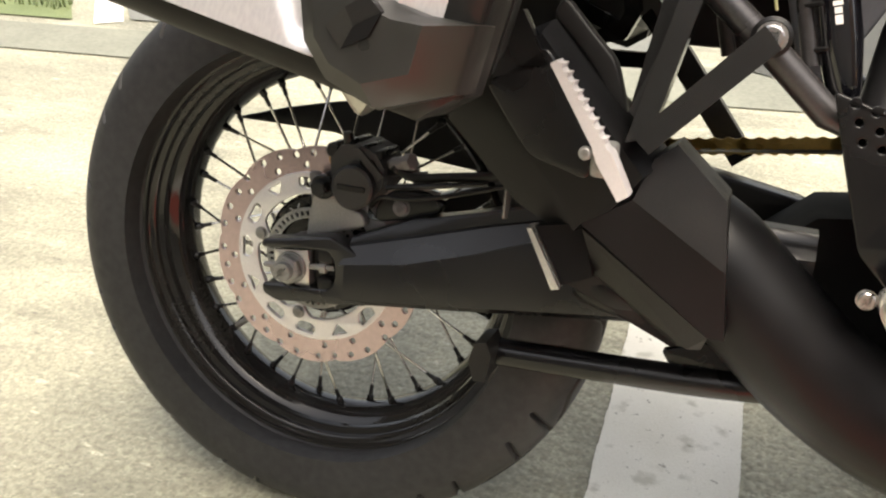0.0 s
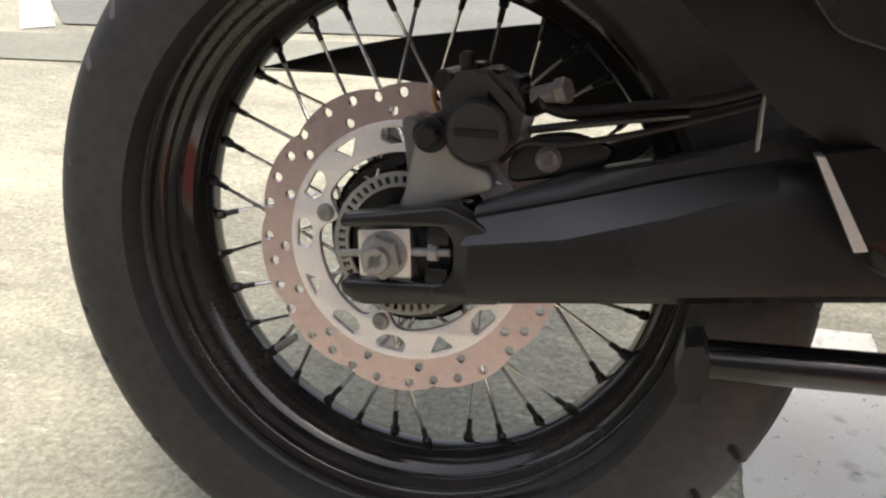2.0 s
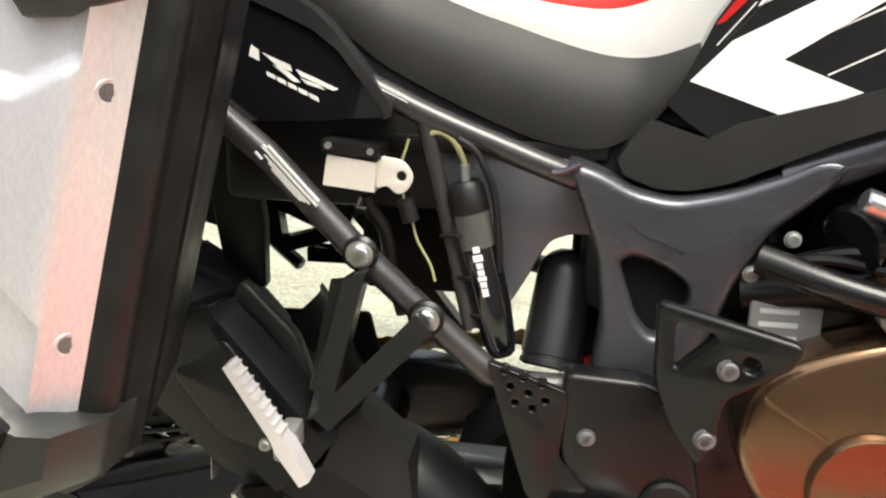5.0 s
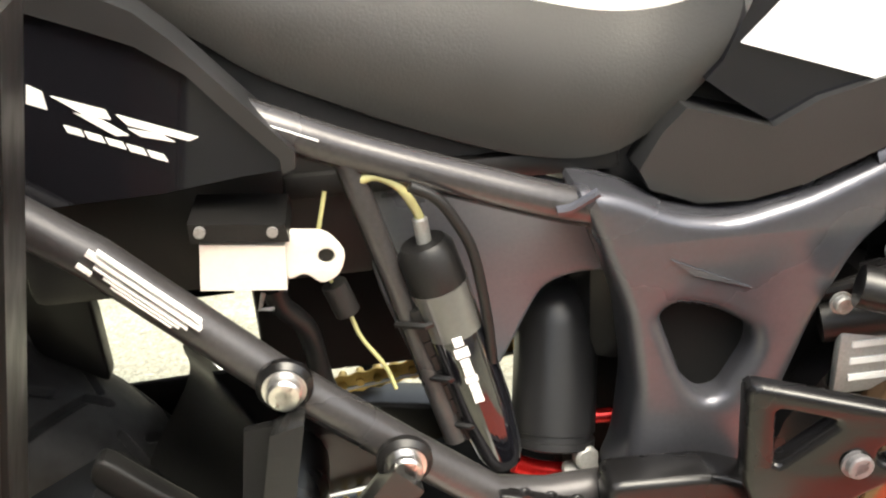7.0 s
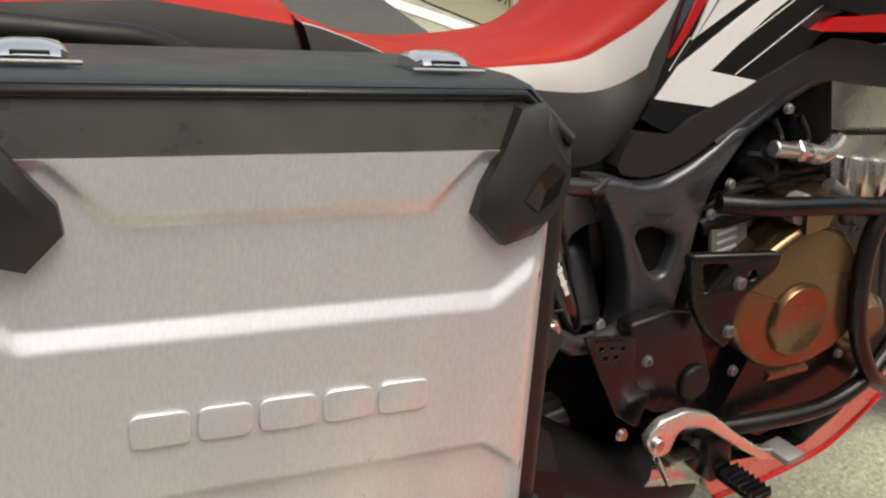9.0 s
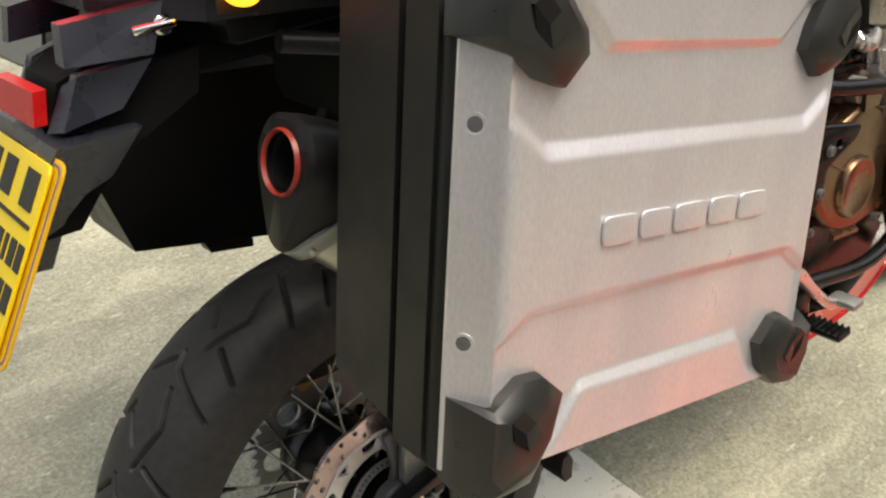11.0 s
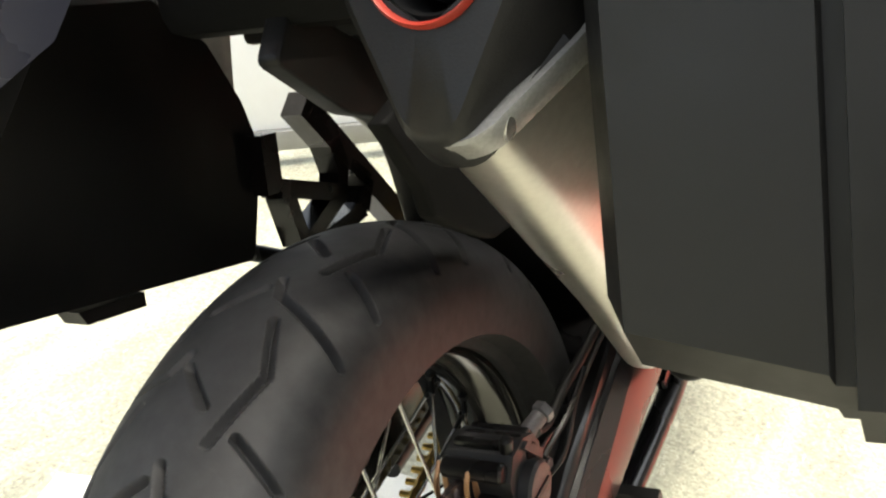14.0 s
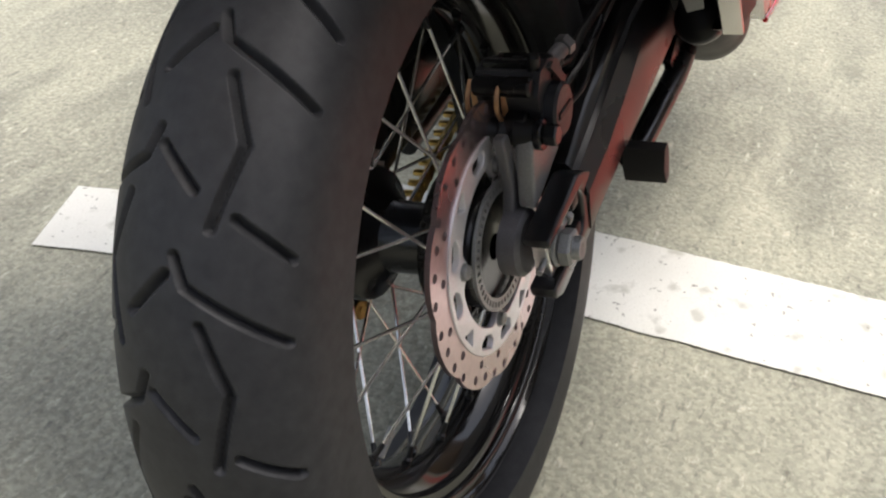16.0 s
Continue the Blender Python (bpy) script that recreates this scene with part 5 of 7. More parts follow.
def bodywork():
    # side cowl under the pillion seat, gloss black with a pale edge
    cow = panel("side_cowl", [(0.20, 0.902), (0.26, 0.892), (0.2946, 0.879), (0.317, 0.868), (0.344, 0.856), (0.3655, 0.84), (0.3865, 0.814), (0.405, 0.792), (0.4054, 0.7843), (0.3845, 0.783), (0.3427, 0.778), (0.2744, 0.776), (0.2, 0.79), (0.16, 0.84)], -0.173, -0.12, GLOSS, BIKE, "gloss black side cowl with white print", 0.0, 0.003)
    panel("cowl_edge", [(0.20, 0.917), (0.26, 0.906), (0.30, 0.893), (0.33, 0.881), (0.346, 0.8725), (0.362, 0.857), (0.3775, 0.8385), (0.3962, 0.8162), (0.4135, 0.7946), (0.4125, 0.786), (0.4056, 0.7835), (0.405, 0.792), (0.3865, 0.814), (0.3655, 0.84), (0.344, 0.856), (0.317, 0.868), (0.26, 0.891), (0.2, 0.902)], -0.1775, -0.15, FAIRING, cow, "matt charcoal edge of the cowl", 0.0, 0.003)
    # model name: plain slanted bars
    panel("print_bar", [(0.2885, 0.8416), (0.2950, 0.8373), (0.2955, 0.8280), (0.2862, 0.8321)], -0.1737, -0.165, PALE_PRINT, cow, "", 0.0, 0.0)
    panel("print_bar", [(0.2983, 0.8350), (0.3230, 0.8253), (0.3246, 0.8201), (0.3126, 0.8234)], -0.1737, -0.165, PALE_PRINT, cow, "", 0.0, 0.0)
    panel("print_bar", [(0.3075, 0.8254), (0.3203, 0.8206), (0.3317, 0.8111), (0.3253, 0.8115)], -0.1737, -0.165, PALE_PRINT, cow, "", 0.0, 0.0)
    panel("print_bar", [(0.3276, 0.8225), (0.3660, 0.8067), (0.3609, 0.8051), (0.3322, 0.8164)], -0.1737, -0.165, PALE_PRINT, cow, "", 0.0, 0.0)
    panel("print_bar", [(0.3319, 0.8147), (0.3476, 0.8101), (0.3538, 0.8052), (0.3376, 0.8099)], -0.1737, -0.165, PALE_PRINT, cow, "", 0.0, 0.0)
    panel("print_bar", [(0.3012, 0.8196), (0.3088, 0.8164), (0.3101, 0.8124), (0.3025, 0.8156)], -0.1737, -0.165, PALE_PRINT, cow, "", 0.0, 0.0)
    panel("print_bar", [(0.3105, 0.8154), (0.3182, 0.8122), (0.3195, 0.8081), (0.3118, 0.8113)], -0.1737, -0.165, PALE_PRINT, cow, "", 0.0, 0.0)
    panel("print_bar", [(0.3199, 0.8111), (0.3277, 0.8079), (0.3291, 0.8038), (0.3213, 0.8071)], -0.1737, -0.165, PALE_PRINT, cow, "", 0.0, 0.0)
    panel("print_bar", [(0.3294, 0.8068), (0.3372, 0.8036), (0.3387, 0.7994), (0.3308, 0.8027)], -0.1737, -0.165, PALE_PRINT, cow, "", 0.0, 0.0)
    panel("print_bar", [(0.3390, 0.8025), (0.3469, 0.7992), (0.3484, 0.7950), (0.3405, 0.7983)], -0.1737, -0.165, PALE_PRINT, cow, "", 0.0, 0.0)
    # near-black box stands for the shade under the seat
    part("underseat_shade", box(0.05, 0.36, -0.12, 0.12, 0.80, 0.9, 0.02), MATT, cow)
    # tank and its side panels
    rows = []
    for x in np.linspace(0.69, 1.12, 18):
        z = 0.985 + 0.16 * math.sin((x - 0.69) / 0.43 * 1.9) if x < 1.1 else 1.12
        w = 0.08 + 0.09 * min((x - 0.69) / 0.2, 1)
        rows.append([(x, w * math.cos(a) if abs(math.cos(a)) > 1e-6 else 0, 0.86 + (z - 0.86) * math.sin(a) ** 0.7) for a in np.linspace(0, math.pi, 19)])
    tank = part("fuel_tank", loft(rows, closed=True), GLOSS, BIKE, "white, black and red painted fuel tank with side panels")
    S = 0.2
    panel("side_panel", [(0.652, 0.814), (0.643, 0.803), (0.660, 0.790), (0.6815, 0.7765), (0.709, 0.784), (0.79, 0.817), (0.846, 0.834), (0.879, 0.865), (1.002, 0.854), (1.03, 0.93), (0.98, 1.0), (0.86, 1.03), (0.78, 1.02), (0.736, 0.99), (0.718, 0.948), (0.71, 0.928), (0.676, 0.873)], -0.138, -0.10, GLOSS, tank, "gloss black tank side panel", S, 0.004)
    panel("white_graphic", [(0.66, 0.8235), (0.6902, 0.8577), (0.7718, 0.9043), (0.837, 0.940), (0.93, 0.983), (0.955, 0.972), (0.87, 0.934), (0.8082, 0.9002), (0.7767, 0.8777), (0.7302, 0.8447), (0.791, 0.822), (0.7367, 0.799)], -0.1405, -0.13, WHITE_PAINT, tank, "white zigzag graphic", S, 0.0008)
    panel("white_graphic", [(0.706, 0.885), (0.756, 0.911), (0.812, 0.938), (0.9, 0.985), (0.86, 1.01), (0.80, 1.005), (0.748, 0.975), (0.731, 0.934), (0.715, 0.9)], -0.1405, -0.13, WHITE_PAINT, tank, "white graphic", S, 0.0008)
    panel("red_edge", [(0.676, 0.87), (0.694, 0.897), (0.712, 0.931), (0.722, 0.956), (0.736, 0.99), (0.752, 0.985), (0.732, 0.945), (0.724, 0.928), (0.70, 0.892), (0.682, 0.872)], -0.1415, -0.125, RED_PAINT, tank, "thin red edge along the seat", S, 0.001)

    def pin(pts, w=0.0014):
        for p, q in zip(pts, pts[1:]):
            p, q = Vector(p), Vector(q)
            nrm = Vector((-(q - p).y, (q - p).x)).normalized() * w
            panel("pin_stripe", [tuple(p + nrm), tuple(q + nrm), tuple(q - nrm), tuple(p - nrm)], -0.1388, -0.137, PALE_PRINT, tank, "", S, 0.0)
    pin([(0.764, 0.834), (0.851, 0.883), (0.916, 0.919), (0.97, 0.945)], 0.0006)
    pin([(0.7053, 0.8885), (0.6785, 0.8533)], 0.0005)
    pin([(0.742, 0.857), (0.86, 0.921)], 0.0008)
    # matt grey lower fairing
    low = panel("lower_fairing", [(0.606, 0.753), (0.612, 0.741), (0.64, 0.731), (0.668, 0.732), (0.70, 0.7415), (0.74, 0.762), (0.783, 0.7835), (0.83, 0.803), (0.869, 0.812), (0.904, 0.80), (0.99, 0.775), (1.05, 0.76), (1.06, 0.80), (0.985, 0.823), (0.936, 0.846), (0.89, 0.857), (0.8612, 0.8475), (0.7894, 0.8198), (0.7027, 0.7915), (0.6791, 0.7767), (0.655, 0.783), (0.631, 0.7895), (0.618, 0.775)], -0.1465, -0.10, FAIRING, BIKE, "matt black for plastic and shaded gaps lower tank fairing", 0.18, 0.005)
    panel("front_shroud", [(0.95, 0.868), (1.05, 0.83), (1.2, 0.86), (1.3, 0.95), (1.25, 1.08), (1.05, 1.12), (0.96, 1.03), (0.87, 0.9)], -0.155, -0.10, GLOSS, low, "gloss black front shroud", S, 0.01)
    panel("shroud_red", [(0.86, 0.872), (0.94, 0.858), (1.05, 0.83), (1.2, 0.85), (1.22, 0.88), (1.05, 0.86), (0.95, 0.878), (0.88, 0.884)], -0.159, -0.12, RED_PAINT, low, "red lower shroud edge", S, 0.004)
    part("left_tank_panel", prism([(0.64, 0.165, 0.82), (0.8, 0.2, 0.84), (1.05, 0.24, 0.86), (1.2, 0.26, 0.95), (0.95, 0.22, 1.08), (0.74, 0.18, 0.99)], [(0.64, 0.1, 0.82), (0.8, 0.1, 0.84), (1.05, 0.1, 0.86), (1.2, 0.1, 0.95), (0.95, 0.1, 1.08), (0.74, 0.1, 0.99)], 0.01), GLOSS, low)


bodywork()


def engine():
    eng = part("engine", bevelled(loft([at_y([(0.66, 0.45), (0.68, 0.36), (0.78, 0.30), (0.98, 0.30), (1.06, 0.36), (1.05, 0.52), (1.0, 0.60), (0.9, 0.66), (0.76, 0.66), (0.70, 0.58)], y) for y in (-0.17, 0.17)]), 0.015, 2), SATIN, BIKE, "black parallel-twin engine with a bronze clutch cover")
    # clutch cover with stepped faces
    o1 = [(0.718, 0.54), (0.725, 0.575), (0.747, 0.602), (0.79, 0.622), (0.85, 0.64), (0.90, 0.615), (0.935, 0.57), (0.95, 0.5), (0.94, 0.45), (0.90, 0.428), (0.85, 0.424), (0.80, 0.432), (0.765, 0.452), (0.735, 0.485), (0.72, 0.515)]
    part("clutch_cover", plate(rounded(o1, 0.02), -0.228, -0.165, [], 0.012, 3), BRONZE, eng, "bronze clutch cover")
    oc = (0.826, 0.504)
    part("clutch_cap", lathe([(0.0, -0.2345), (0.040, -0.2345), (0.0435, -0.2365), (0.0475, -0.2365), (0.0505, -0.232), (0.051, -0.224), (0.0, -0.224)], 64, (oc[0], 0, oc[1])), BRONZE, eng, "round raised clutch cap")
    part("cover_rim", prism([(0.775, -0.2305, 0.43), (0.85, -0.2305, 0.418), (0.85, -0.2305, 0.424), (0.78, -0.2305, 0.436)], [(0.775, -0.222, 0.426), (0.85, -0.222, 0.414), (0.85, -0.222, 0.428), (0.78, -0.222, 0.44)], 0.001), BRONZE, eng)
    part("cover_ridge", prism([(0.735, -0.231, 0.578), (0.79, -0.231, 0.545), (0.79, -0.231, 0.542), (0.735, -0.231, 0.575)], [(0.735, -0.22, 0.582), (0.79, -0.22, 0.549), (0.79, -0.22, 0.538), (0.735, -0.22, 0.571)], 0.001), BRONZE, eng)
    part("cover_block", prism([(0.83, -0.232, 0.625), (0.87, -0.232, 0.625), (0.885, -0.232, 0.66), (0.83, -0.232, 0.665)], [(0.82, -0.17, 0.615), (0.88, -0.17, 0.615), (0.895, -0.17, 0.67), (0.82, -0.17, 0.675)], 0.006), BRONZE, eng)
    part("oil_filler", rod((0.835, -0.2, 0.655), (0.835, -0.225, 0.655), 0.02, 24, 0.003), DULL, eng)
    part("water_pump", lathe([(0.0, -0.215), (0.03, -0.215), (0.045, -0.2), (0.05, -0.17), (0.0, -0.17)], 40, (0.985, 0, 0.43)), BRONZE, eng)
    for x, z in ((0.93, 0.60), (0.962, 0.53), (0.958, 0.46), (0.92, 0.413), (0.725, 0.46)):
        part("cover_bolt", hexbolt((x, -0.218, z), RIGHT, 0.006, 0.006), CASTING, eng)
    part("lower_case", bevelled(loft([at_y([(0.78, 0.45), (0.95, 0.41), (1.0, 0.36), (0.96, 0.31), (0.8, 0.31), (0.72, 0.37)], y) for y in (-0.195, -0.15)]), 0.01, 2), SATIN, eng)
    # cylinders
    cyl = part("cylinder", prism([(0.93, -0.168, 0.80), (1.06, -0.168, 0.77), (1.045, -0.175, 0.60), (0.935, -0.175, 0.63)], [(0.93, 0.15, 0.80), (1.06, 0.15, 0.77), (1.045, 0.15, 0.60), (0.935, 0.15, 0.63)], 0.008), ALLOY, eng, "silver cylinder block")
    part("cylinder_seam", prism([(0.933, -0.179, 0.725), (1.055, -0.179, 0.695), (1.055, -0.179, 0.689), (0.933, -0.179, 0.719)], [(0.933, -0.16, 0.725), (1.055, -0.16, 0.695), (1.055, -0.16, 0.689), (0.933, -0.16, 0.719)], 0.0), SATIN, cyl)
    for k in range(3):
        x = 0.945 + 0.036 * k
        part("cylinder_rib", box(x, x + 0.012, -0.186, -0.165, 0.625 - 0.012 * k, 0.685 - 0.012 * k, 0.004), ALLOY, cyl)
    part("cooling_pipe", join(rod((0.795, -0.205, 0.742), (0.865, -0.198, 0.717), 0.0105, 16, 0.002), rod((0.835, -0.201, 0.728), (0.848, -0.2, 0.7235), 0.0145, 6, 0.002)), STEEL, eng, "steel coolant pipe with a hexagon union")
    part("pipe_elbow", tube(curve([(0.862, -0.198, 0.718), (0.885, -0.195, 0.708), (0.91, -0.188, 0.706), (0.94, -0.175, 0.71)]), 0.0125, 14), ALLOY, eng)
    part("pump_hose", tube(curve([(0.90, -0.2, 0.665), (0.925, -0.205, 0.64), (0.935, -0.205, 0.605)]), 0.0105, 14), CASTING, eng)
    for k in range(2, 4):
        x = 0.735 + 0.045 * k
        part("cable_clip", tube(curve([(x, -0.17, 0.70 - 0.006 * k), (x + 0.012, -0.178, 0.742 - 0.006 * k), (x + 0.004, -0.172, 0.775 - 0.006 * k)]), 0.0042, 8), SATIN, eng)
    part("coolant_hose", tube(curve([(0.72, -0.16, 0.645), (0.78, -0.175, 0.655), (0.84, -0.175, 0.65), (0.9, -0.17, 0.64)]), 0.014, 12), PLASTIC, eng)
    for k in range(5):
        z = 0.675 + 0.008 * (k % 3)
        part("wiring", tube(curve([(0.69 + 0.03 * k, -0.15 - 0.008 * (k % 2), z - 0.02), (0.75 + 0.03 * k, -0.17, z), (0.83 + 0.03 * k, -0.165 - 0.01 * (k % 2), z - 0.012)]), 0.004 + 0.001 * (k % 3), 8), PLASTIC if k % 2 else SATIN, eng)
    for x, z in ((0.722, 0.668), (0.752, 0.70), (0.845, 0.775)):
        part("case_bolt", hexbolt((x, -0.178, z), RIGHT, 0.0058, 0.006), DULL, eng)
    part("throttle_body", rod((0.8, -0.17, 0.70), (0.86, -0.12, 0.72), 0.03, 20, 0.004), SATIN, eng)
    part("id_plate", box(0.725, 0.785, -0.178, -0.17, 0.60, 0.645, 0.003), DULL, eng, "dark casting with faint print")
    for k in range(3):
        part("print_bar", box(0.733, 0.765, -0.1795, -0.177, 0.635 - 0.012 * k, 0.639 - 0.012 * k, 0.0), PALE_PRINT, eng)
    # triangular guard bracket with its window
    eb = plate(rounded([(0.643, 0.657), (0.752, 0.640), (0.746, 0.62), (0.70, 0.583), (0.695, 0.545), (0.685, 0.52), (0.66, 0.55), (0.645, 0.59)], 0.008), -0.235, -0.22,
         [rounded([(0.658, 0.642), (0.69, 0.636), (0.66, 0.602)], 0.005), circle(0.716, 0.617, 0.006, 16)], 0.004)
    eb.transform(Matrix(((1, 0, 0, 0), (-0.34, 1, 0, 0.219), (0, 0, 1, 0), (0, 0, 0, 1))))
    part("engine_bracket", eb, SATIN, eng, "black triangular engine bracket")
    for x, z in ((0.70, 0.61), (0.688, 0.547)):
        part("bracket_bolt", hexbolt((x, -0.234 - 0.34 * (x - 0.645), z), RIGHT, 0.0075, 0.006), CASTING, eng)
    # crash bars
    bar = part("crash_bar", tube(curve([(0.725, -0.19, 0.685), (0.79, -0.215, 0.67), (0.88, -0.232, 0.652), (0.961, -0.236, 0.629), (1.01, -0.236, 0.63), (1.1, -0.22, 0.66)]), 0.0128, 16), SATIN, BIKE, "black tubular steel crash bars")
    part("lower_bar", tube(curve([(1.07, -0.24, 0.77), (0.998, -0.238, 0.663), (0.950, -0.236, 0.60), (0.933, -0.236, 0.531), (0.936, -0.236, 0.45), (0.966, -0.236, 0.373), (1.02, -0.225, 0.32)]), 0.0128, 16), SATIN, bar)
    part("low_bar", tube(curve([(0.66, -0.19, 0.375), (0.76, -0.215, 0.36), (0.88, -0.23, 0.345), (0.97, -0.23, 0.36), (1.04, -0.22, 0.40)]), 0.0128, 16), SATIN, bar)
    # brake pedal and rider peg
    ped = part("brake_pedal", plate(rounded([(0.561, 0.440), (0.585, 0.457), (0.625, 0.456), (0.6674, 0.4327), (0.7025, 0.3913), (0.7511, 0.3428), (0.782, 0.330), (0.787, 0.312), (0.753, 0.3226), (0.7044, 0.3672), (0.6582, 0.414), (0.632, 0.430), (0.612, 0.430), (0.596, 0.405), (0.578, 0.405), (0.566, 0.421)], 0.008), -0.25, -0.236, [], 0.003), ALLOY, BIKE, "bare aluminium brake pedal")
    part("pedal_pivot", hexbolt((0.576, -0.248, 0.428), RIGHT, 0.009, 0.009), STEEL, ped)
    part("pedal_arm", tube(curve([(0.60, -0.23, 0.40), (0.62, -0.225, 0.375), (0.66, -0.22, 0.36)]), 0.008, 12), SATIN, ped)
    part("pedal_pad", box(0.768, 0.80, -0.28, -0.232, 0.322, 0.334, 0.004), DULL, ped)
    part("pedal_spring", tube([(0.59 + 0.0004 * a, -0.23 + 0.006 * math.cos(a), 0.39 - 0.001 * a + 0.006 * math.sin(a)) for a in np.linspace(0, 16 * math.pi, 120)], 0.0014, 6), STEEL, ped)
    rp = part("rider_footpeg", box(0.682, 0.718, -0.305, -0.238, 0.316, 0.328, 0.005, 3), SATIN, BIKE, "black serrated rider footpeg")
    for k in range(7):
        y = -0.303 + 0.0095 * k
        part("tooth", prism([(0.684, y, 0.327), (0.684, y + 0.0055, 0.327), (0.684, y + 0.0028, 0.333)], [(0.716, y, 0.327), (0.716, y + 0.0055, 0.327), (0.716, y + 0.0028, 0.333)], 0.0), SATIN, rp)
    part("peg_mount", box(0.67, 0.71, -0.24, -0.19, 0.314, 0.38, 0.006), SATIN, rp)
    # skid plate
    edge = [(0.686, 0.308), (0.7527, 0.2917), (0.8393, 0.2674), (0.8842, 0.2625), (0.95, 0.285), (1.049, 0.34), (1.0556, 0.292), (0.97, 0.252), (0.909, 0.236), (0.797, 0.236), (0.7125, 0.246)]
    skid = part("skid_plate", prism([(x, -0.2, z) for x, z in edge], [(x, 0.17, z) for x, z in edge], 0.004), STEEL, BIKE, "bare aluminium skid plate with a red lower edge")
    part("skid_trim", tube(curve([(x, -0.2005, z) for x, z in ((0.715, 0.244), (0.797, 0.234), (0.909, 0.234), (0.97, 0.25), (1.0556, 0.29))]), 0.0042, 8), RED_PAINT, skid, "thin red edge")
    # near-black block added so that no pale ground shows above the engine
    part("engine_gap_filler", box(0.78, 1.14, -0.10, 0.10, 0.62, 0.90, 0.02), MATT, eng, "matt black block added to fill the dark gap between engine and tank")
    part("radiator", box(1.12, 1.17, -0.16, 0.16, 0.5, 0.85, 0.01), SATIN, eng)


engine()


def front():
    C = Vector((1.575, 0, 0.345))
    tyre = lathe([(0.285, -0.03), (0.31, -0.044), (0.335, -0.035), (0.346, -0.015), (0.348, 0.0), (0.346, 0.015), (0.335, 0.035), (0.31, 0.044), (0.285, 0.03), (0.275, 0.0)], 120, C)
    w = part("front_wheel", tyre, RUBBER, BIKE, "black front tyre on a spoked wheel")
    part("front_rim", lathe([(0.285, -0.03), (0.287, -0.028), (0.27, -0.01), (0.27, 0.01), (0.287, 0.028), (0.285, 0.03), (0.262, 0.012), (0.262, -0.012)], 96, C), RIM, w)
    part("front_hub", lathe([(0.01, -0.06), (0.04, -0.06), (0.03, -0.03), (0.03, 0.03), (0.04, 0.06), (0.01, 0.06)], 32, C), SATIN, w)
    for k in range(36):
        th = 2 * math.pi * k / 36
        s = -1 if k % 2 else 1
        o = rod(C + Vector((0.035 * math.cos(th + 0.5), 0.045 * s, 0.035 * math.sin(th + 0.5))), C + Vector((0.264 * math.cos(th), 0.004 * s, 0.264 * math.sin(th))), 0.0015, 6)
        part("front_spoke", o, STEEL, w)
    for y in (-0.105, 0.105):
        part("fork_leg", join(rod((1.575, y, 0.345), (1.42, y, 0.70), 0.028, 20, 0.004), rod((1.42, y, 0.70), (1.25, y, 1.1), 0.023, 20)), SATIN, w)
    part("front_fender", prism([(1.30, -0.07, 0.62), (1.45, -0.07, 0.75), (1.70, -0.05, 0.74), (1.85, -0.03, 0.66), (1.70, -0.05, 0.715), (1.46, -0.07, 0.72)], [(1.30, 0.07, 0.62), (1.45, 0.07, 0.75), (1.70, 0.05, 0.74), (1.85, 0.03, 0.66), (1.70, 0.05, 0.715), (1.46, 0.07, 0.72)], 0.004), PLASTIC, w)


front()


